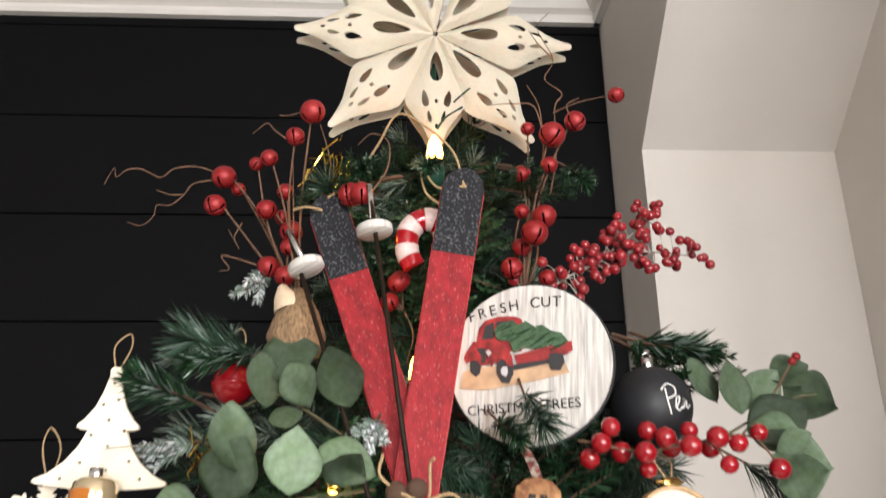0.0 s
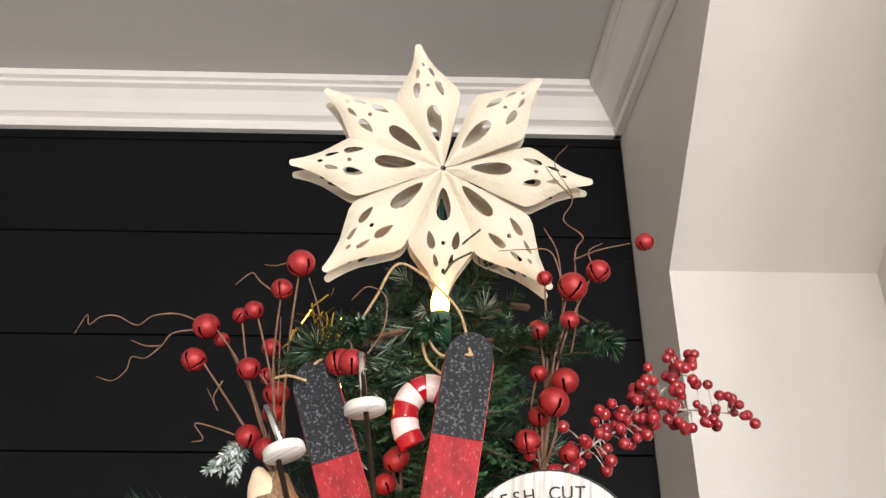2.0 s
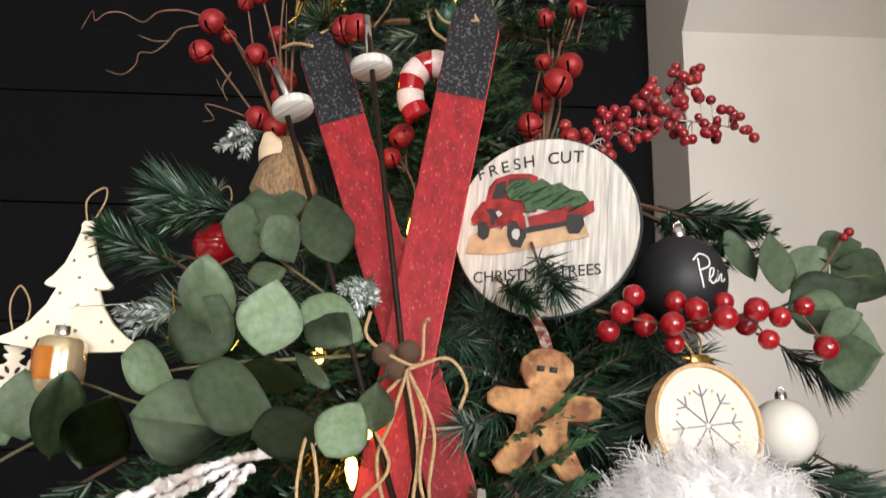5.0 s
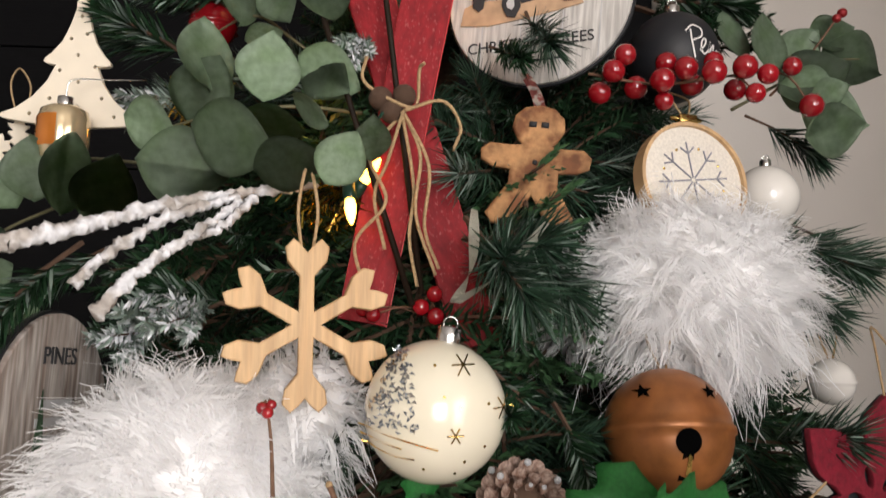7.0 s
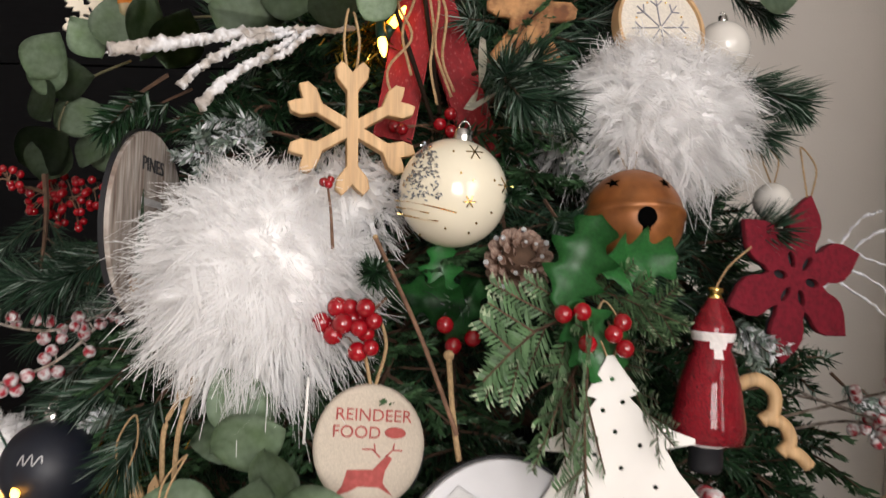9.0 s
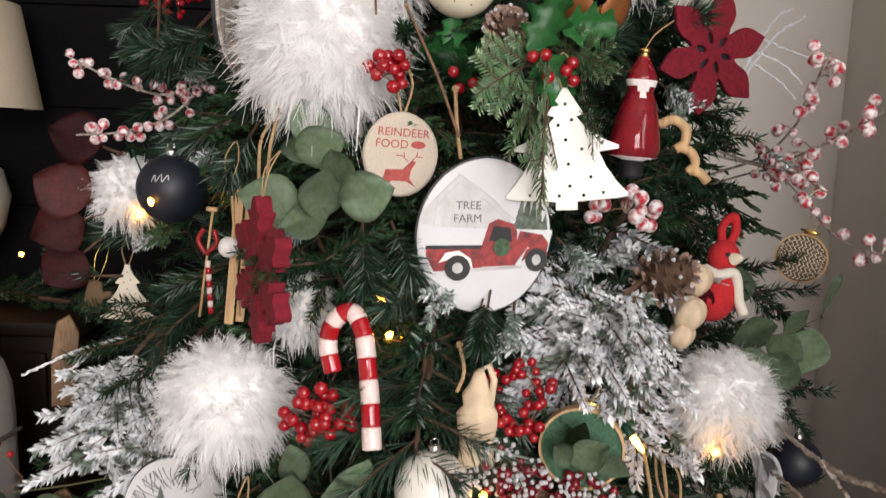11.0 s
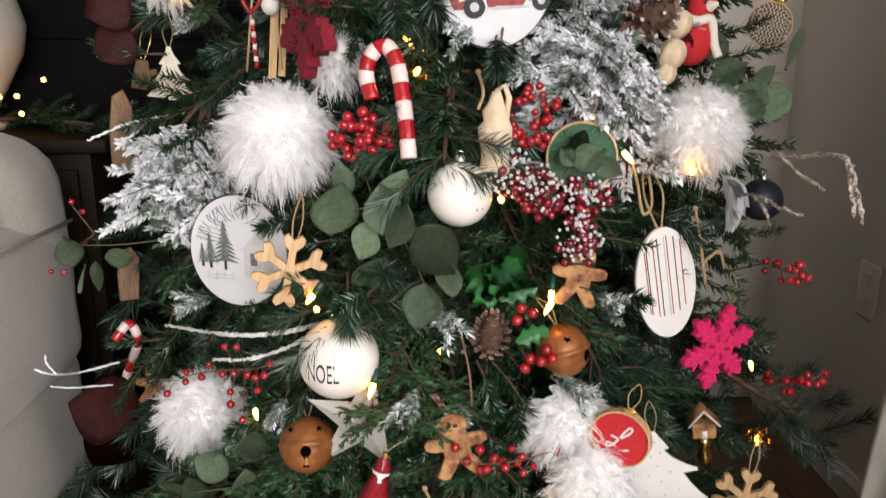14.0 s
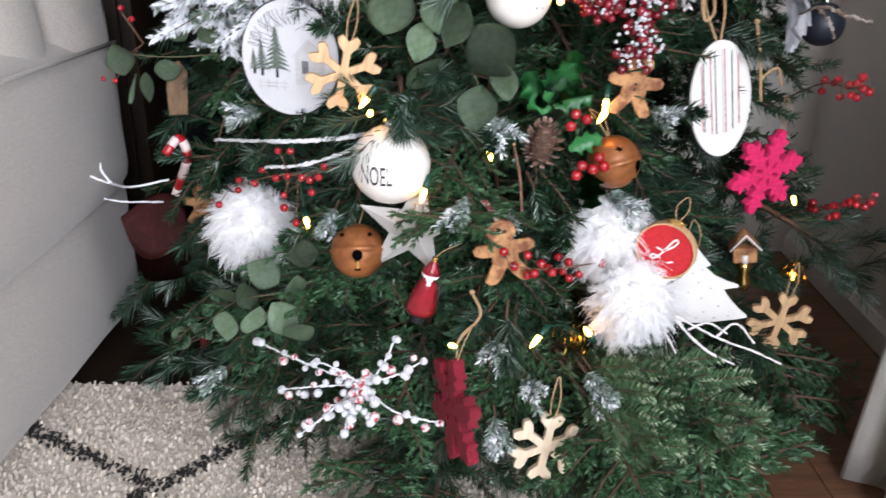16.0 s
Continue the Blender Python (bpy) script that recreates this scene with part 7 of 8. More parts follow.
for x, w, z0, z1, y in ((0.010, 0.011, -0.085, 0.085, 0.003), (0.022, 0.010, -0.082, 0.09, 0.008)):
    me = flat([[(x - w / 2, z0), (x + w / 2, z0), (x + w / 2 + 0.003, z1 - 0.01), (x + 0.003, z1), (x - w / 2 + 0.003, z1 - 0.01)]], 0.0035, 0.0004)
    part("ski", me, PINE_WOOD, skates, m=Matrix.Translation((0, y, 0)), smooth=False)
for a, c in (((-0.024, -0.004, -0.078), (-0.016, -0.004, 0.052)), ((0.024, -0.006, -0.072), (0.006, -0.006, 0.072))):
    part("pole", tube([a, c], 0.0016, 7), PINE_WOOD, skates)
part("pole_top", lathe([(0, -0.002), (0.007, -0.002), (0.007, 0.002), (0, 0.002)], 16), PINE_WOOD, skates, m=pose(-0.017, -0.004, 0.054))
part("pompom", ball(0.0125, 14), WOOL, skates, "white wool pompom", m=pose(0.008, -0.014, 0.012))
part("red_antler", tube(bend([(-0.020, -0.008, 0.0), (-0.03, -0.008, 0.016), (-0.024, -0.008, 0.03)]), 0.003, 7), RED_MATTE, skates)
part("red_antler", tube(bend([(-0.020, -0.008, 0.0), (-0.008, -0.008, 0.014), (-0.012, -0.008, 0.03)]), 0.003, 7), RED_MATTE, skates)
for k in range(8):
    part("candy_stripe", tube([(-0.017 + 0.001 * k, -0.008, -0.008 - 0.008 * k), (-0.0165 + 0.001 * k, -0.008, -0.0155 - 0.008 * k)], 0.0033, 8), STRIPE_RED if k % 2 else STRIPE_WHITE, skates)
hanger(skates, 0.085, 0.05, 0.001)
felt_flake((-0.165, 0.525, 1.014), 0.080, RED_FELT, "thick dark red wooden snowflake seen at an angle", yaw=-60, thick=0.018, edge=RED_FELT)
fur_ball((-0.215, 0.566, 0.858), 0.062, 0.060, "white faux fur puff", 3000, 11, 0.030, ry=0.05)
fur_ball((-0.140, 0.619, 0.963), 0.028, 0.045, "long tuft of white faux fur", 1100, 12, 0.022)
fur_ball((0.371, 0.603, 0.862), 0.054, 0.056, "bright white faux fur puff", 2600, 13, 0.024, ry=0.04)
fur_ball((-0.378, 0.676, 0.396), 0.060, 0.058, "white faux fur puff low on the tree", 2600, 14, 0.028, ry=0.05)
fur_ball((0.182, 0.500, 0.461), 0.050, 0.055, "white faux fur puff low on the tree", 2400, 15, 0.026)
fur_ball((0.213, 0.453, 0.382), 0.050, 0.064, "white faux fur puff low on the tree", 2400, 16, 0.026)

# eucalyptus in the middle
K = 0.00056
leaf_spray("large grey green eucalyptus leaves", [((-0.166, 0.575, 1.084), 130 * K, -80, 10), ((-0.106, 0.545, 1.098), 110 * K, 15, 20), ((-0.054, 0.529, 1.097), 115 * K, 75, -10), ((-0.121, 0.599, 1.166), 105 * K, 5, 10), ((-0.122, 0.548, 1.065), 100 * K, -110, 40), ((-0.111, 0.579, 1.142), 80 * K, 80, 40)],
           [(-0.100, 0.669, 1.107), (-0.108, 0.584, 1.100), (-0.158, 0.584, 1.087)], 5)
K = 0.00042
leaf_spray("dull green eucalyptus leaves at the tree's dark side", [((-0.338, 0.718, 1.468), 120 * K, 30, 20), ((-0.327, 0.742, 1.452), 120 * K, 80, 15), ((-0.342, 0.729, 1.427), 110 * K, 150, 30), ((-0.324, 0.759, 1.420), 115 * K, 60, 25), ((-0.307, 0.789, 1.389), 120 * K, 100, 20), ((-0.343, 0.744, 1.378), 120 * K, 20, 25), ((-0.314, 0.748, 1.492), 110 * K, -40, 30)],
           [(-0.285, 0.791, 1.483), (-0.317, 0.758, 1.453), (-0.334, 0.744, 1.415), (-0.337, 0.754, 1.371)], 12)
leaf_spray("dull green eucalyptus leaves below the fur puff", [((-0.123, 0.578, 1.173), 130 * K, -30, 10), ((-0.109, 0.557, 1.148), 140 * K, 70, 15), ((-0.133, 0.578, 1.143), 110 * K, -100, 25), ((-0.086, 0.545, 1.122), 120 * K, 160, 20)],
           [(-0.117, 0.665, 1.168), (-0.117, 0.595, 1.157), (-0.108, 0.575, 1.123)], 13)
K = 0.00060
leaf_spray("drooping grey green eucalyptus leaves", [((-0.132, 0.479, 0.777), 125 * K, 15, 15), ((-0.074, 0.461, 0.779), 110 * K, -5, 35), ((-0.124, 0.490, 0.810), 75 * K, -20, 40), ((-0.005, 0.445, 0.731), 125 * K, 140, 5), ((-0.022, 0.431, 0.661), 100 * K, 190, 10), ((-0.050, 0.454, 0.759), 100 * K, 200, 30),
           ((0.013, 0.451, 0.696), 95 * K, 160, 40), ((-0.091, 0.470, 0.697), 100 * K, 40, 50), ((-0.058, 0.479, 0.807), 95 * K, 30, 30), ((-0.092, 0.483, 0.733), 90 * K, 190, 35)],
           [(-0.102, 0.610, 0.797), (-0.079, 0.492, 0.774), (-0.043, 0.466, 0.733), (-0.018, 0.454, 0.680)], 6)
leaf_spray("grey green eucalyptus leaves at the tree's side", [((0.404, 0.621, 0.901), 100 * K, 80, 10), ((0.446, 0.632, 0.887), 100 * K, 200, 10), ((0.540, 0.752, 0.886), 110 * K, 185, 30), ((0.522, 0.762, 0.924), 80 * K, 40, 20), ((0.548, 0.732, 0.968), 110 * K, 5, 45), ((0.414, 0.637, 0.938), 100 * K, 70, 30), ((0.483, 0.697, 0.904), 90 * K, 120, 20), ((0.442, 0.773, 0.970), 90 * K, 0, 10)],
           [(0.436, 0.831, 0.916), (0.444, 0.668, 0.925), (0.543, 0.742, 0.932)], 7)
leaf_spray("dark grey green eucalyptus leaves low on the tree", [((-0.336, 0.559, 0.363), 95 * K, -60, 20), ((-0.269, 0.535, 0.407), 85 * K, -100, 30), ((-0.368, 0.569, 0.318), 75 * K, -20, 10), ((-0.412, 0.611, 0.299), 80 * K, 90, 30), ((-0.408, 0.583, 0.255), 90 * K, 180, 10), ((-0.355, 0.541, 0.291), 90 * K, 20, 50), ((-0.302, 0.517, 0.310), 100 * K, -30, 20), ((-0.273, 0.491, 0.302), 90 * K, 60, 30), ((-0.490, 0.708, 0.175), 85 * K, 140, 20), ((-0.286, 0.535, 0.351), 85 * K, 10, 50), ((-0.553, 0.780, 0.111), 90 * K, 200, 35)],
           [(-0.255, 0.594, 0.336), (-0.303, 0.533, 0.343), (-0.401, 0.598, 0.287), (-0.542, 0.784, 0.103)], 8)
leaf_spray("grey green eucalyptus leaves at the tree's edge", [((-0.565, 0.694, 0.660), 85 * K, -15, 20), ((-0.508, 0.744, 0.635), 75 * K, 85, 10), ((-0.534, 0.720, 0.611), 80 * K, 170, 30), ((-0.463, 0.785, 0.625), 90 * K, 30, 40), ((-0.494, 0.764, 0.698), 80 * K, -30, 20), ((-0.452, 0.799, 0.685), 70 * K, 60, 20), ((-0.550, 0.703, 0.612), 80 * K, 190, 60)],
           [(-0.438, 0.804, 0.650), (-0.506, 0.756, 0.653), (-0.561, 0.698, 0.668)], 9)

candy_cane(None, [(-0.084, 0.501, 0.911), (-0.091, 0.508, 0.941), (-0.083, 0.509, 0.967), (-0.065, 0.507, 0.975), (-0.052, 0.496, 0.954), (-0.046, 0.484, 0.919), (-0.041, 0.469, 0.881), (-0.038, 0.457, 0.844)], 0.0102, "striped red and white glass candy cane", bands=12, m=pose(0, 0, 0))
candy_cane(None, [(-0.525, 0.730, 0.496), (-0.506, 0.748, 0.519), (-0.497, 0.757, 0.485), (-0.538, 0.816, 0.409), (-0.555, 0.812, 0.367)], 0.0078, "small striped candy cane near the tree's edge", bands=9, m=pose(0, 0, 0))
stem = [(-0.085, 0.580, 0.899), (-0.095, 0.513, 0.876), (-0.108, 0.496, 0.837)]
berry_spray("berry_sprig", "cluster of dull red berries", stem, cluster((-0.100, 0.490, 0.866), (0.040, 0.015, 0.036), 32, 12), RED_GLOSS, 0.0072)
w = glass_ball((0.026, 0.477, 0.795), 0.0415, WHITE_CERAMIC, "white ceramic ball with a thin letter", yaw=6)
part("letter", on_ball(flat([stroke([(0.012, 0.010), (0.016, -0.014), (0.020, 0.004), (0.024, -0.014), (0.029, 0.009)], 0.0018)], 0.0004), 0.0415), INK, w)


def carved_santa(p, h, label):
    """A small carved figure as one plain shape."""
    t = thing("carved_figure", label, "figurine", pose(*p))
    bm = lathe([(0, -0.5), (0.16, -0.5), (0.19, -0.44), (0.17, -0.3), (0.20, -0.12), (0.19, 0.02), (0.14, 0.10), (0.15, 0.2), (0.11, 0.3), (0.05, 0.42), (0, 0.46)], 20)
    bmesh.ops.scale(bm, vec=(h, h * 0.8, h), verts=bm.verts)
    for v in bm.verts:
        v.co += noise.noise_vector(v.co * 90) * 0.004
    tube([(0.10 * h, -0.05 * h, 0.0), (0.14 * h, -0.04 * h, 0.36 * h), (0.09 * h, -0.03 * h, 0.5 * h), (0.0, -0.02 * h, 0.44 * h), (0.03 * h, -0.02 * h, 0.36 * h)], 0.035 * h, 8, bm)
    part("figure", bm, SKIN, t)
    return t


carved_santa((0.070, 0.480, 0.877), 0.108, "carved pale wooden figure holding a curved staff")
stem = [(0.089, 0.536, 0.889), (0.113, 0.508, 0.917), (0.136, 0.493, 0.893), (0.119, 0.481, 0.867), (0.095, 0.491, 0.875)]
berry_spray("berry_sprig", "small ring of dark red berries", stem, along(stem, 44, 0.013, 3), RED_GLOSS, 0.0058)
for c, n, sd in (((0.128, 0.473, 0.798), 44, 4), ((0.184, 0.475, 0.788), 26, 5), ((0.179, 0.470, 0.735), 34, 6), ((0.090, 0.480, 0.817), 14, 7)):
    berry_spray("berry_sprig", "dark red berries dusted with snow", [tuple(Vector(c) + Vector((0, 0.05, 0.03))), c], cluster(c, (0.034, 0.016, 0.034), n, sd), RED_DARK, 0.0060)
    dust = thing("snow_dust", "loose clumps of white artificial snow on the berries", "snow", pose(*c), kind="stuff")
    for q in cluster((0, -0.008, 0.006), (0.032, 0.012, 0.032), 64, sd + 20):
        berry(dust, q, 0.0025, SNOW, "clump")
h = hoop((0.181, 0.484, 0.842), 0.045, GREEN_CLOTH, "embroidery hoop with green cloth behind leaves", yaw=-12, roll=6)
leaf_spray("small green leaves over the hoop", [((0.184, 0.459, 0.846), 0.045, 60, 10), ((0.210, 0.465, 0.831), 0.04, 110, 20), ((0.170, 0.460, 0.863), 0.035, 20, 30), ((0.155, 0.451, 0.848), 0.03, -40, 20)], [(0.158, 0.491, 0.814), (0.178, 0.462, 0.845), (0.214, 0.466, 0.837)], 10)
gingerbread((0.184, 0.477, 0.685), 0.082, "brown gingerbread man under red berries", roll=8)
gingerbread((0.023, 0.435, 0.463), 0.094, "brown gingerbread man with dark spots", roll=-12)
gingerbread((-0.508, 0.844, 0.363), 0.078, "pale wooden gingerbread man with a printed ribbon", roll=4)
scroll = thing("wood_scroll", "pale wooden scroll cut-out behind the red bauble", "wood ornament", pose(0.30, 0.61, 1.15))
for line in ([(-0.026, 0.004, 0.034), (-0.010, 0, 0.040), (0.004, 0, 0.030), (0.004, 0, 0.014), (-0.006, 0, 0.006)], [(-0.004, 0, 0.010), (0.012, 0, 0.004), (0.018, 0, -0.010), (0.010, 0, -0.020)], [(0.012, 0, -0.016), (0.024, 0, -0.020), (0.034, 0, -0.030)]):
    part("curl", tube(bend(line, 6), 0.0058, 8), PINE_WOOD, scroll)

# round plaque with winter trees
pl = oval_sign((-0.284, 0.603, 0.685), 0.072, 0.082, "round white plaque with a printed winter tree", yaw=-10, roll=0, face=PRINT_SKY)
rt = random.Random(3)
for cx, cz, hh, ww in ((-0.020, -0.024, 0.074, 0.024), (-0.042, -0.022, 0.052, 0.014), (-0.054, -0.02, 0.034, 0.010)):
    for k in range(9):
        z = cz + hh * (0.12 + 0.8 * k / 9)
        wd = ww * (1 - k / 9.5) * rt.uniform(0.8, 1.1)
        drawing(pl, "fir_tier", [(cx - wd, z - 0.003), (cx, z + hh * 0.12), (cx + wd, z - 0.003), (cx + wd * 0.3, z), (cx - wd * 0.3, z)], PALE_FIR, -0.0036 - 0.0001 * k)
    drawing(pl, "printed_trunk", [(cx - 0.002, cz - 0.004), (cx + 0.002, cz - 0.004), (cx + 0.002, cz + 0.02), (cx - 0.002, cz + 0.02)], INK, -0.0034)
drawing(pl, "printed_house", [(0.008, -0.038), (0.008, 0.004), (0.028, 0.026), (0.052, 0.006), (0.052, -0.030)], PRINT_BARN, -0.0036)
strokes(pl, [[(0.004, 0.002), (0.028, 0.028), (0.056, 0.004)]] + [[(0.008, z), (0.052, z + 0.002)] for z in (-0.03, -0.022, -0.014, -0.006)], 0.0008, PRINT_GREY, -0.0040, "house_line")
drawing(pl, "printed_window", [(0.018, -0.020), (0.028, -0.020), (0.028, -0.002), (0.018, -0.002)], PRINT_DARK, -0.0042)
for k in range(26):
    a = rt.uniform(0.9, 2.9)
    x0, z0 = 0.064 * math.cos(a), 0.072 * math.sin(a)
    strokes(pl, [[(x0, z0), (x0 * 0.84 + rt.uniform(-0.006, 0.006), z0 * 0.84), (x0 * 0.62 + rt.uniform(-0.012, 0.012), z0 * 0.68)]], 0.0007, PRINT_DARK, -0.0036, "bare_twig")
strokes(pl, [[(-0.05, -0.036), (-0.005, -0.036)], [(-0.05, -0.041), (-0.005, -0.041)]] + [[(x, -0.045), (x, -0.031)] for x in (-0.046, -0.034, -0.022, -0.01)], 0.0016, PRINT_GREY, -0.0037, "fence")
snowflake((-0.197, 0.501, 0.687), 0.050, PINE_WOOD, "pale pine wood snowflake", yaw=8, roll=12, arm=0.2)
snowflake((0.486, 0.572, 0.288), 0.050, PINE_WOOD, "pale pine wood snowflake", yaw=-10, roll=8, arm=0.2)
snowflake((0.089, 0.354, 0.201), 0.052, PALE_WOOD, "pale pine wood snowflake above the rug", yaw=4, roll=10, pitch=-8, arm=0.22)

sp = oval_sign((0.324, 0.550, 0.651), 0.048, 0.084, "long oval white plaque with dark stripes", yaw=16, roll=-12, face=WHITE_PAINT)
for x, m in ((-0.030, DEERRED), (-0.027, INK), (-0.016, DEERRED), (-0.009, INK), (0.002, PRINT_GREY), (0.006, DEERRED), (0.017, INK), (0.027, DEERRED)):
    hh = 0.080 * math.sqrt(1 - (x / 0.048) ** 2)
    drawing(sp, "stripe", [(x - 0.0007, -hh * 0.62), (x + 0.0007, -hh * 0.62), (x + 0.0007, hh * 0.9), (x - 0.0007, hh * 0.9)], m, -0.0036)
hanger(sp, 0.078, 0.09, 0.0018, spread=0.014)
felt_flake((0.438, 0.622, 0.522), 0.069, PINK_FELT, "bright pink red snowflake with dark edges", yaw=22, roll=16)
felt_flake((-0.039, 0.369, 0.250), 0.082, RED_FELT, "thick dark red wooden snowflake seen at an angle", yaw=-70, thick=0.016, edge=RED_FELT)

n = glass_ball((-0.134, 0.488, 0.567), 0.0545, WHITE_CERAMIC, "large white ceramic ball with thin capitals", yaw=-8)
me = lettering("NOEL", 0.026, INK, n, None).data
for v in me.vertices:
    v.co.x = v.co.x * 0.66 - 0.010
    v.co.z = v.co.z * 1.4 - 0.002
on_ball(me, 0.0545)
jingle_bell((-0.183, 0.501, 0.430), 0.0395, RUST, "jingle_bell", "rusty brown metal jingle bell with keyhole", yaw=4, pitch=-30, group="rusty bells on the tree")
jingle_bell((0.168, 0.478, 0.580), 0.036, RUST, "jingle_bell", "rusty brown metal jingle bell behind holly", yaw=50, pitch=-20, group="rusty bells on the tree")
pinecone((0.070, 0.476, 0.605), 0.028, 0.060, "brown open pinecone hanging down", (8, 6, 0), False)
pinecone((0.285, 0.581, 1.011), 0.034, 0.070, "large brown pinecone tipped with snow", (40, 60, 0))
holly_sprig("green holly leaves deep between the branches", [((0.081, 0.470, 0.685), 0.062, 40, 0), ((0.055, 0.467, 0.675), 0.055, -30, 10), ((0.104, 0.469, 0.666), 0.05, 80, 10), ((0.102, 0.492, 0.698), 0.05, 10, 0)], [(0.104, 0.438, 0.655), (0.119, 0.440, 0.648), (0.099, 0.438, 0.639)], 0.0072)
holly_sprig("green holly leaves with red berries", [((0.120, 0.440, 0.617), 0.04, 70, 0), ((0.135, 0.451, 0.548), 0.05, 170, 0)], [(0.116, 0.428, 0.590), (0.131, 0.430, 0.585), (0.146, 0.433, 0.588), (0.110, 0.428, 0.577), (0.139, 0.436, 0.599)], 0.0074)
b = hoop((0.246, 0.445, 0.465), 0.041, RED_CLOTH, "embroidery hoop with red cloth and white stitched letter", yaw=-30, roll=12)
strokes(b, [[(q.x, q.z) for q in bend([(-0.013, 0, 0.000), (-0.002, 0, 0.000), (0.008, 0, 0.010), (0.012, 0, 0.019), (0.008, 0, 0.021), (0.003, 0, 0.012), (-0.003, 0, -0.004), (-0.009, 0, -0.015), (-0.015, 0, -0.017), (-0.015, 0, -0.012), (-0.007, 0, -0.012), (0.004, 0, -0.017), (0.015, 0, -0.011)], 4)]], 0.0026, WOOL, -0.0022)
tree_cutout((0.321, 0.5, 0.38), 0.128, WHITE_PAINT, "white tree cut-out with tiny dots", dots=14, dot_mat=PRINT_GREY, yaw=-16, roll=-12, stem=False, tiers=BROAD_TIERS)
santa_bauble((-0.083, 0.441, 0.399), 0.105, "small red glitter glass bauble with white beard", roll=14)
# folded white metal star half hidden behind the bell
st = thing("metal_star", "white folded metal star half hidden behind the bell", "star", pose(*(-0.104, 0.496, 0.469), 0, 10, 10))
bm = bmesh.new()
mid = bm.verts.new((0, -0.022, 0))
ring = [bm.verts.new(((0.085 if k % 2 == 0 else 0.034) * math.cos(math.pi / 2 + k * math.pi / 5), 0, (0.085 if k % 2 == 0 else 0.034) * math.sin(math.pi / 2 + k * math.pi / 5))) for k in range(10)]
for k in range(10):
    bm.faces.new((mid, ring[k], ring[(k + 1) % 10]))
bmesh.ops.solidify(bm, geom=bm.faces[:], thickness=0.0015)
part("folded_plate", bm, WHITE_PAINT, st, smooth=False)
# small house and amber drop near the edge
hs = thing("house_ornament", "small brown gingerbread house in frosted glass", "house ornament", pose(*(0.421, 0.604, 0.399), 0, -8, -10))
part("house_wall", boxed(-0.018, -0.012, -0.02, 0.018, 0.012, 0.006, bevel=0.002), COOKIE, hs)
part("roof", flat([[(-0.025, 0.004), (0, 0.032), (0.025, 0.004), (0.021, 0.001), (0, 0.024), (-0.021, 0.001)]], 0.03, 0.001), COOKIE, hs)
part("icing", tube([(-0.024, -0.0165, 0.003), (0, -0.0165, 0.030), (0.024, -0.0165, 0.003)], 0.0016, 6), SNOW, hs, "white icing edge")
part("door", boxed(-0.004, -0.0132, -0.02, 0.004, -0.0118, -0.006), WHITE_PAINT, hs)
part("drop", lathe([(0, -0.075), (0.008, -0.07), (0.012, -0.055), (0.007, -0.04), (0.013, -0.03), (0.009, -0.02), (0, -0.018)], 16), GOLD, hs, "gold drop")
# red cardinal beside the large cone, as a plain padded shape
cd = thing("padded_bird", "red padded bird with a cream beak and scarf", "bird ornament", pose(*(0.366, 0.650, 0.983), 0, 10, -20))
bm = ball(0.030, 22, 1.25)
ball(0.019, 18, 1.1, bm)
bmesh.ops.translate(bm, vec=(0, -0.004, 0.046), verts=[v for v in bm.verts if abs(v.co.length) < 0.0215])
part("body", bm, RED_CLOTH, cd)
part("scarf", tube(bend([(-0.018, -0.016, 0.028), (0, -0.024, 0.026), (0.018, -0.016, 0.03), (0.03, -0.012, 0.0), (0.04, -0.01, -0.016)]), 0.0065, 8), LINEN, cd)
part("beak", lathe([(0.008, 0), (0.004, 0.012), (0, 0.016)], 10), IVORY, cd, m=pose(0.012, -0.018, 0.048, 70, 0, 40))
part("eye", ball(0.003, 8), INK, cd, m=pose(0.004, -0.022, 0.052))
part("wing", leaf_mesh(2, RED_FELT), None, cd, m=pose(-0.014, -0.026, -0.03, 0, -10, 0) @ Matrix.Scale(0.05, 4))
part("crest", tube(bend([(-0.006, 0, 0.062), (-0.010, -0.002, 0.082), (0.0, -0.002, 0.096), (0.006, 0, 0.080), (0.004, 0, 0.062)]), 0.0055, 8), RED_CLOTH, cd)
pod = thing("seed_pod", "cream round seed pods beside the pinecone", "seed pod", pose(0.332, 0.612, 1.003))
for p, r in (((0, 0, 0), 0.017), ((-0.008, -0.004, -0.040), 0.019), ((-0.015, -0.004, -0.066), 0.015)):
    pm = ball(r, 18, 1.15)
    for v in pm.verts:
        v.co *= 1 + 0.10 * math.cos(5 * math.atan2(v.co.y, v.co.x))
    part("pod", pm, SKIN, pod, m=pose(*p, 20, 15, 0))
felt_flake((0.322, 0.694, 0.798), 0.03, IVORY, "ivory cut-out deep in the branches", thick=0.004)
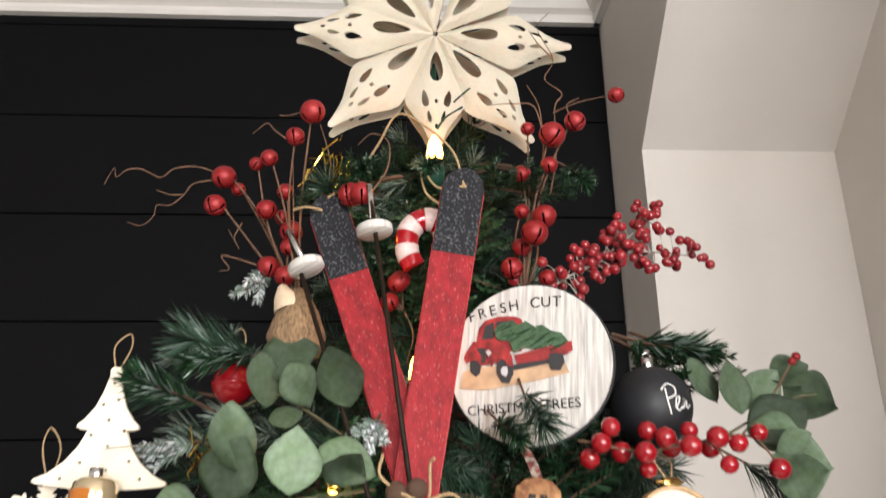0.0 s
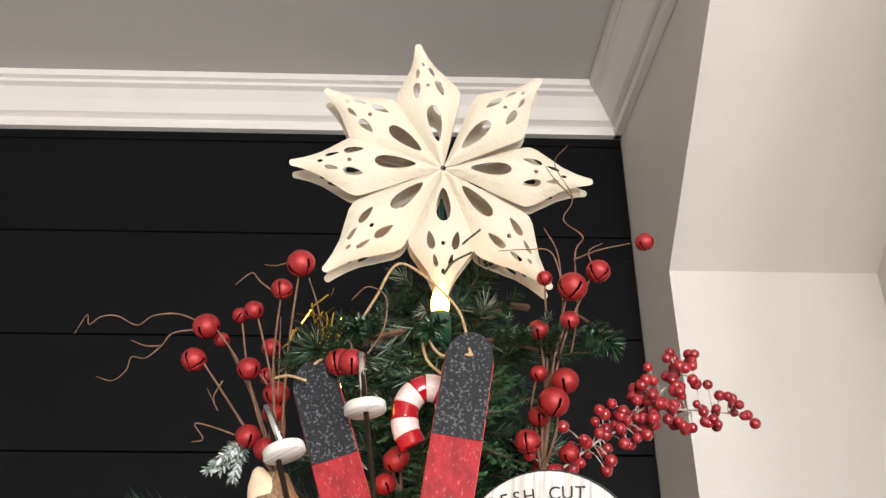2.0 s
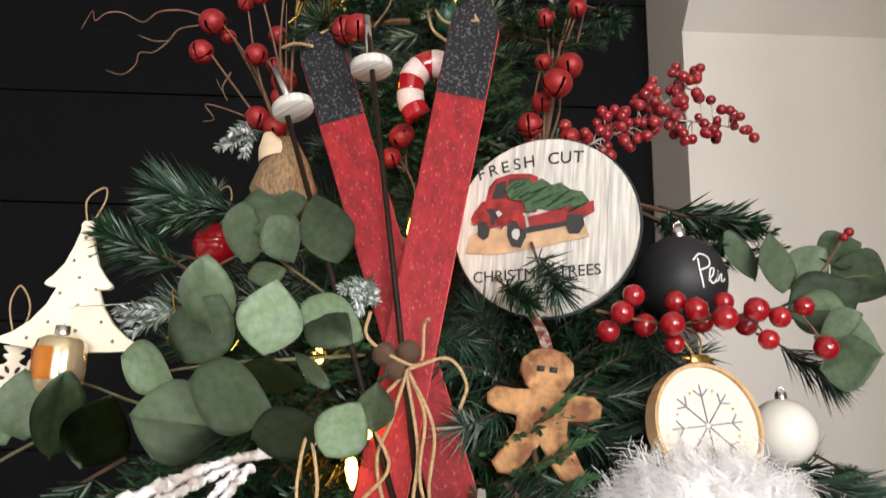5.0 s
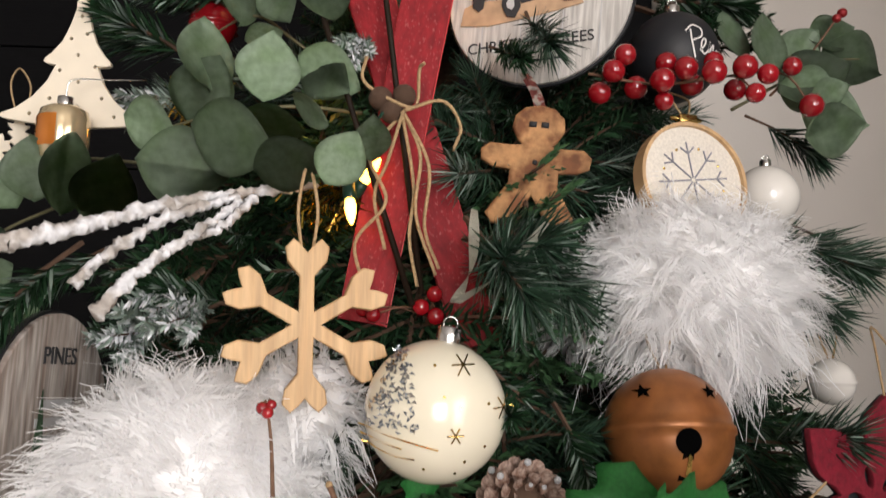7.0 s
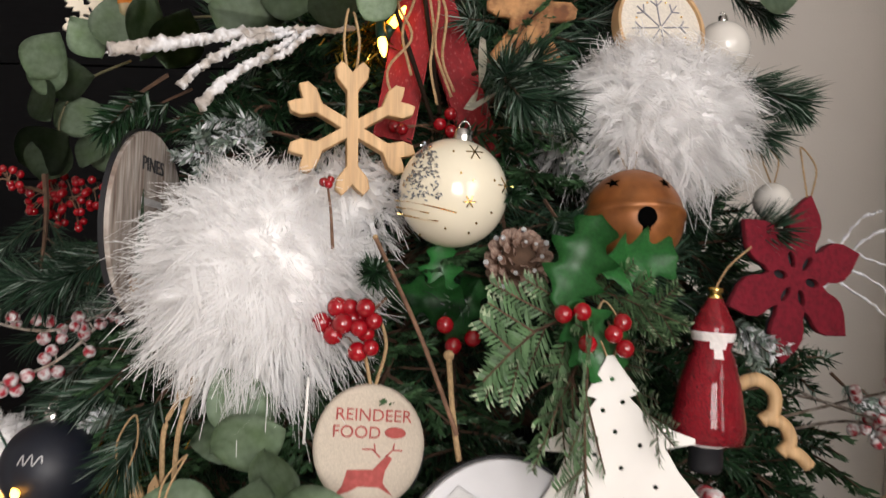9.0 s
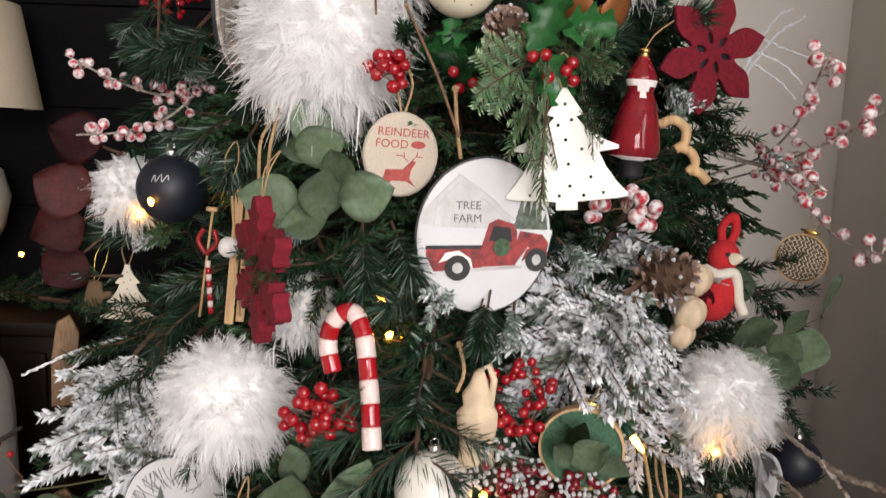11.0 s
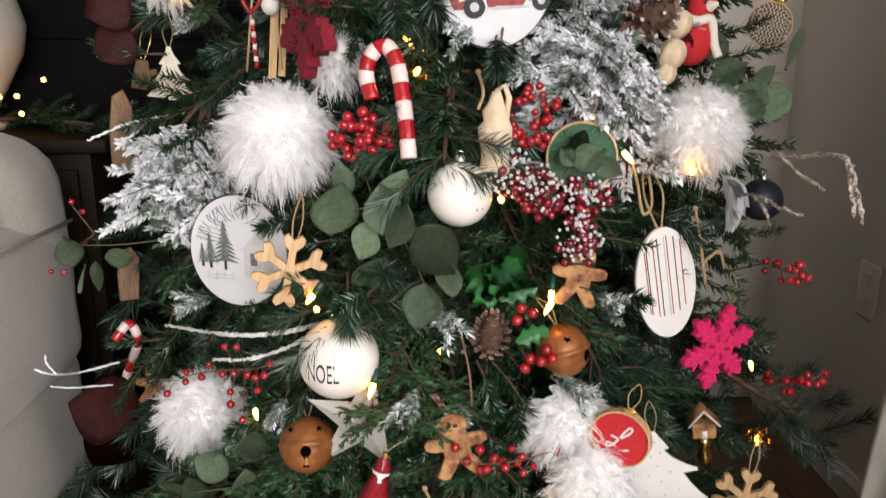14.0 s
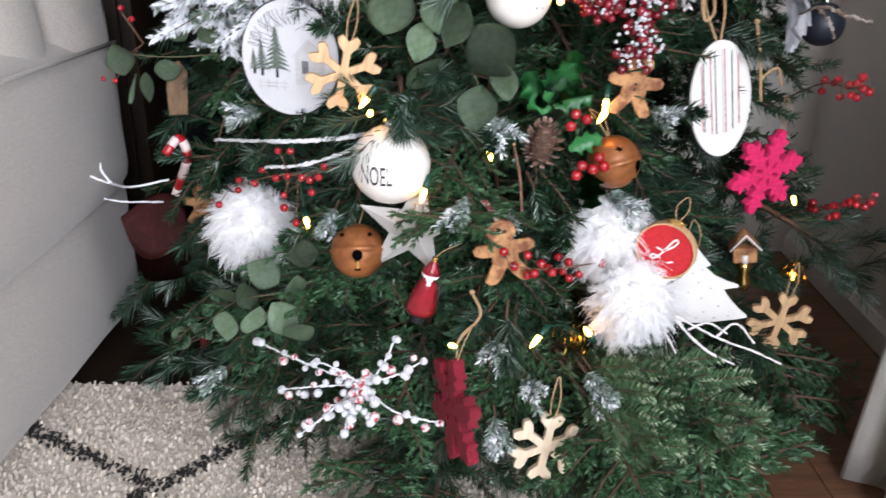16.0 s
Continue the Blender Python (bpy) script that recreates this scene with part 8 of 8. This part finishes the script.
# wooden logs and tan cut-outs at the left edge
for p, hh in (((-0.493, 0.770, 0.835), 0.13), ((-0.504, 0.768, 0.600), 0.09)):
    t = thing("wood_slice", "long tan wooden slat with bark edge", "wood ornament", pose(*p, 0, 3, 25), group="wooden slats on the tree")
    part("slat", flat([[(-0.016, -hh / 2), (0.014, -hh / 2), (0.017, hh * 0.3), (0.004, hh / 2), (-0.012, hh * 0.42), (-0.018, 0)]], 0.012, 0.002), TANWOOD, t, smooth=False)
mt = thing("mitten_ornament", "dark patterned fabric mitten on gold string", "mitten", pose(*(-0.463, 0.798, 0.920), 0, 10, 0))
part("mitten", flat([[(-0.014, -0.022), (0.012, -0.022), (0.016, 0.0), (0.026, 0.006), (0.022, 0.014), (0.012, 0.010), (0.008, 0.024), (-0.010, 0.024)]], 0.008, 0.003), HERRING, mt)
hanger(mt, 0.022, 0.06, 0.0008, GOLD)

# twigs with snow and ice
snowy_twig("white snowy branch low on the tree", [[(-0.161, 0.569, 0.587), (-0.218, 0.520, 0.591), (-0.296, 0.553, 0.576), (-0.437, 0.721, 0.526)], [(-0.161, 0.568, 0.579), (-0.220, 0.521, 0.564), (-0.270, 0.530, 0.548), (-0.322, 0.563, 0.533)]], 0.0042, SNOW, 7)
snowy_twig("white painted bare twig", [[(-0.550, 0.804, 0.425), (-0.602, 0.762, 0.425), (-0.593, 0.652, 0.472), (-0.610, 0.628, 0.491)], [(-0.590, 0.655, 0.471), (-0.598, 0.644, 0.493), (-0.598, 0.643, 0.508)], [(-0.564, 0.802, 0.383), (-0.614, 0.757, 0.399), (-0.639, 0.731, 0.414)]], 0.003, SNOW, 8, 0.25)
snowy_twig("white snowy twig near the flocked branch", [[(-0.406, 0.848, 0.858), (-0.457, 0.809, 0.850), (-0.484, 0.760, 0.846), (-0.527, 0.716, 0.827)], [(-0.457, 0.809, 0.850), (-0.478, 0.765, 0.827), (-0.498, 0.748, 0.824)]], 0.0032, SNOW, 9)
snowy_twig("white coral shaped twigs", [[(0.261, 0.484, 0.385), (0.275, 0.436, 0.359), (0.309, 0.408, 0.331), (0.356, 0.410, 0.305)], [(0.271, 0.437, 0.368), (0.332, 0.433, 0.336), (0.388, 0.424, 0.318), (0.428, 0.420, 0.301)], [(0.332, 0.433, 0.336), (0.363, 0.446, 0.351), (0.388, 0.429, 0.329)], [(0.289, 0.428, 0.350), (0.322, 0.445, 0.352), (0.352, 0.443, 0.336)], [(0.268, 0.460, 0.372), (0.256, 0.436, 0.351), (0.271, 0.410, 0.322)]], 0.0032, WOOL, 10, 0.2)
snowy_twig("icy curling twig at the tree's side", [[(0.476, 0.787, 0.813), (0.428, 0.551, 0.839), (0.415, 0.414, 0.853), (0.421, 0.330, 0.869), (0.413, 0.278, 0.868), (0.408, 0.245, 0.840), (0.409, 0.233, 0.817)], [(0.412, 0.437, 0.853), (0.418, 0.390, 0.837), (0.426, 0.346, 0.827)], [(0.410, 0.279, 0.871), (0.417, 0.272, 0.835), (0.414, 0.257, 0.818)], [(0.483, 0.783, 0.720), (0.434, 0.550, 0.778), (0.437, 0.472, 0.778), (0.448, 0.430, 0.776)], [(0.434, 0.550, 0.778), (0.448, 0.533, 0.760), (0.452, 0.522, 0.741)]], 0.0034, ICE, 11, 0.6)
glass_ball((0.532, 0.738, 0.730), 0.034, NAVY, "matte navy ball at the tree's side")
t = thing("feather_tuft", "pale grey feather tuft behind the icy twig", "feather", pose(*(0.439, 0.627, 0.769)))
for k in range(7):
    part("feather", leaf_mesh(k % 4, PRINT_SKY), None, t, m=pose(0.006 * (k - 3), 0.002 * k, 0.02 - 0.004 * k, 0, 170 + 12 * (k - 3), 20) @ Matrix.Diagonal((0.035, 0.05, 0.07, 1)))
for stem, cnt in (([(0.491, 0.770, 0.593), (0.474, 0.580, 0.669), (0.471, 0.492, 0.684), (0.481, 0.449, 0.694)], 12), ([(0.539, 0.826, 0.362), (0.543, 0.677, 0.438), (0.534, 0.549, 0.499), (0.536, 0.492, 0.532)], 20)):
    berry_spray("berry_sprig", "dark red berries on a thin twig", stem, along(stem[1:], cnt, 0.014, cnt), RED_GLOSS, 0.0058)
berry_spray("berry_sprig", "red berries hanging over the fur puff", [(-0.207, 0.537, 0.548), (-0.250, 0.505, 0.545), (-0.313, 0.540, 0.527), (-0.386, 0.617, 0.482)],
            [(-0.292, 0.512, 0.575), (-0.272, 0.497, 0.580), (-0.321, 0.534, 0.539), (-0.336, 0.546, 0.514), (-0.367, 0.579, 0.507), (-0.370, 0.582, 0.490), (-0.417, 0.638, 0.444), (-0.295, 0.501, 0.539), (-0.276, 0.486, 0.547), (-0.254, 0.471, 0.551), (-0.242, 0.465, 0.550), (-0.283, 0.490, 0.518), (-0.284, 0.490, 0.499), (-0.266, 0.477, 0.482), (-0.240, 0.462, 0.533), (-0.229, 0.457, 0.557), (-0.222, 0.464, 0.570)], RED_GLOSS, 0.0056)
stem = [(0.158, 0.468, 0.433), (0.104, 0.422, 0.447), (0.065, 0.411, 0.449), (0.027, 0.411, 0.455)]
berry_spray("berry_sprig", "red berries beside the gingerbread man", stem, along(stem, 16, 0.020, 21), RED_GLOSS, 0.0064)
stem = [(0.208, 0.581, 1.084), (0.230, 0.558, 1.089), (0.268, 0.572, 1.065)]
berry_spray("berry_sprig", "red berries with caps of snow", stem, along(stem, 16, 0.022, 22), SNOW_BERRY, 0.009)
berry_spray("berry_sprig", "two red berries on a thin twig", [(-0.536, 0.726, 0.679), (-0.555, 0.703, 0.729)], [(-0.555, 0.702, 0.736), (-0.545, 0.714, 0.718), (-0.582, 0.664, 0.636), (-0.570, 0.679, 0.630)], RED_GLOSS, 0.0046)

# spray of snowy buds above the rug
o = (-0.173, 0.409, 0.262)
lines, buds = [], []
rr = random.Random(31)
for tip in ((-0.267, 0.414, 0.168), (-0.195, 0.373, 0.205), (-0.059, 0.340, 0.247), (-0.300, 0.468, 0.210), (-0.348, 0.532, 0.256), (-0.124, 0.409, 0.338), (-0.084, 0.389, 0.315), (-0.239, 0.428, 0.287), (-0.153, 0.354, 0.244), (-0.220, 0.390, 0.236)):
    a, e = Vector(o), Vector(tip)
    midp = (a + e) / 2 + Vector((rr.uniform(-0.01, 0.01), -0.012, rr.uniform(-0.008, 0.014)))
    lines.append([tuple(a), tuple(midp), tuple(e)])
    buds += along([tuple(a), tuple(midp), tuple(e)], 9, 0.011, len(buds) + 3) + [tuple(e)]
sn = snowy_twig("white snowy twigs with pink tipped buds", lines, 0.0026, SNOW, 12, name="snowy_spray")
for q in buds:
    berry(sn, Vector(q) - Vector(lines[0][0]), rr.uniform(0.0045, 0.0078), SNOW_BERRY if rr.random() < 0.35 else SNOW, "bud")
santa_bauble((-0.524, 0.819, 0.087), 0.05, "tiny red glitter bauble low in the branches")

# fairy lights and glints of tinsel
for p in ((-0.345, 0.7, 1.072), (-0.030, 0.549, 0.939), (0.081, 0.487, 0.784), (0.242, 0.521, 0.844), (-0.163, 0.494, 0.659), (0.149, 0.477, 0.667), (-0.162, 0.493, 0.634), (-0.086, 0.461, 0.544), (0.077, 0.406, 0.350), (0.152, 0.432, 0.336), (-0.048, 0.408, 0.331), (0.572, 0.795, 0.421),
          (0.151, 0.477, 0.651), (0.356, 0.577, 0.803), (-0.267, 0.564, 0.455), (-0.003, 0.467, 0.602), (-0.015, 0.663, 1.486), (-0.192, 0.856, 1.580), (-0.022, 0.649, 1.473), (-0.375, 0.771, 1.052), (-0.029, 0.549, 0.973), (-0.054, 0.760, 1.811), (0.602, 0.794, 0.271), (-0.058, 0.728, 1.551)):
    bulb(p, rb.choice((20, 60, 120, 150, 190)), rb.uniform(-50, 50))


def tinsel(p, seed, count=90, spread=0.03):
    rng = random.Random(seed)
    t = thing("tinsel_tuft", "tuft of gold tinsel between the branches", "tinsel", pose(*p), group="tinsel on the tree")
    verts, faces = [], []
    for _ in range(count):
        a = Vector((rng.gauss(0, 1), rng.gauss(0, 0.6), rng.gauss(0, 1))) * spread * 0.4
        d = Vector((rng.uniform(-1, 1), rng.uniform(-1, 1), rng.uniform(-1, 1))).normalized()
        s = d.cross(Vector((0.3, 0.5, 0.8))).normalized() * 0.0007
        k = len(verts)
        e = a + d * rng.uniform(0.008, 0.02)
        verts += [tuple(a - s), tuple(a + s), tuple(e + s), tuple(e - s)]
        faces.append((k, k + 1, k + 2, k + 3))
    tagged(part("tinsel", cloud(verts, faces, "tinsel", GOLDFOIL), None, t), kind="stuff")


for k, p in enumerate(((-0.032, 0.673, 1.477), (-0.168, 0.805, 1.572), (-0.187, 0.850, 1.591), (-0.027, 0.559, 0.941), (-0.094, 0.484, 0.517), (-0.030, 0.560, 0.975), (-0.237, 0.700, 1.091), (0.131, 0.426, 0.333), (0.589, 0.778, 0.279), (0.602, 0.794, 0.271), (-0.065, 0.727, 1.844), (-0.256, 0.720, 1.085), (-0.046, 0.696, 1.468))):
    tinsel(p, k)

# loose twine bows, ribbons and sticks
for k, line in enumerate(([(0.258, 0.527, 0.828), (0.258, 0.493, 0.801), (0.264, 0.482, 0.768), (0.280, 0.500, 0.777), (0.285, 0.541, 0.809)], [(0.361, 0.562, 0.756), (0.362, 0.535, 0.719), (0.378, 0.541, 0.652)], [(0.372, 0.540, 0.685), (0.395, 0.547, 0.697), (0.409, 0.556, 0.671)],
        [(-0.019, 0.429, 0.403), (-0.008, 0.401, 0.383), (-0.032, 0.393, 0.354), (-0.043, 0.396, 0.330)], [(0.036, 0.545, 1.213), (0.039, 0.530, 1.173), (0.044, 0.535, 1.140)], [(0.049, 0.502, 0.945), (0.054, 0.485, 0.921), (0.047, 0.477, 0.901)],
        [(-0.173, 0.605, 1.172), (-0.182, 0.595, 1.147), (-0.186, 0.605, 1.101)], [(-0.161, 0.599, 1.185), (-0.168, 0.586, 1.150), (-0.175, 0.598, 1.108)])):
    t = thing("twine_bow", "loose strands of tan jute twine on the branches", "twine", pose(*line[0]), group="twine on the tree")
    part("twine", tube(bend([Vector(q) - Vector(line[0]) for q in line]), 0.0022, 6), TWINE, t)
    part("knot", ball(0.0042, 10), TWINE, t)
for a, b in (((-0.019, 0.550, 1.298), (0.041, 0.509, 1.163)), ((0.030, 0.464, 0.606), (0.043, 0.433, 0.522)), ((-0.414, 0.723, 0.575), (-0.498, 0.842, 0.419))):
    t = thing("cinnamon_stick", "thin brown stick hanging among the needles", "stick", pose(*a), group="sticks on the tree")
    part("stick", tube(bend([(0, 0, 0), (Vector(b) - Vector(a)) * 0.5 + Vector((0.003, 0, 0)), Vector(b) - Vector(a)]), 0.0017, 7), TWIG, t)
    part("knot", ball(0.0022, 8), TWINE, t)

# garland with lights on the console
gl = thing("garland", "dark green garland with lit fairy lights on the console", "garland", pose(-1.15, 1.50, 0.745))
for k in range(5):
    part("garland_branch", TEMPLATES["green"][k % 2], None, gl, m=pose(-0.35 + 0.2 * k, 0.02, 0.01, 0, -6, 10 * (-1) ** k))
for x, y, z in [tuple(Vector(q) - Vector((-1.15, 1.50, 0.745))) for q in ((-0.972, 1.450, 0.827), (-0.952, 1.420, 0.789), (-0.927, 1.500, 0.862), (-1.013, 1.450, 0.825), (-1.025, 1.430, 0.765), (-1.09, 1.42, 0.78), (-1.20, 1.42, 0.80))]:
    part("light", ball(0.006, 12), BULB_BRIGHT, gl, "lit warm bulb", m=pose(x, y, z))

# shiplap boards of the black wall
z0, step = 2.449, 0.2495
for k in range(-2, 10):
    top, low = z0 - step * (k - 1), z0 - step * k
    top, low = min(top - 0.0015, CEILING - 0.004), max(low + 0.0015, 0.004)
    if top - low > 0.02:
        part("board", boxed(-3.04, BACK, low, 0.503, BACK + 0.0155, top, bevel=0.0012, seg=1), BLACKBOARD, wall_back, smooth=False)
# floor boards in the part of the room that is seen
for i in range(14):
    x = -0.4 + 0.1 * i
    part("floor_board", boxed(x + 0.001, -0.6, -0.006, x + 0.099, 1.715 if x < 0.4 else 1.49, 0.0, bevel=0.0008, seg=1), WOODFLOOR, floor, smooth=False)
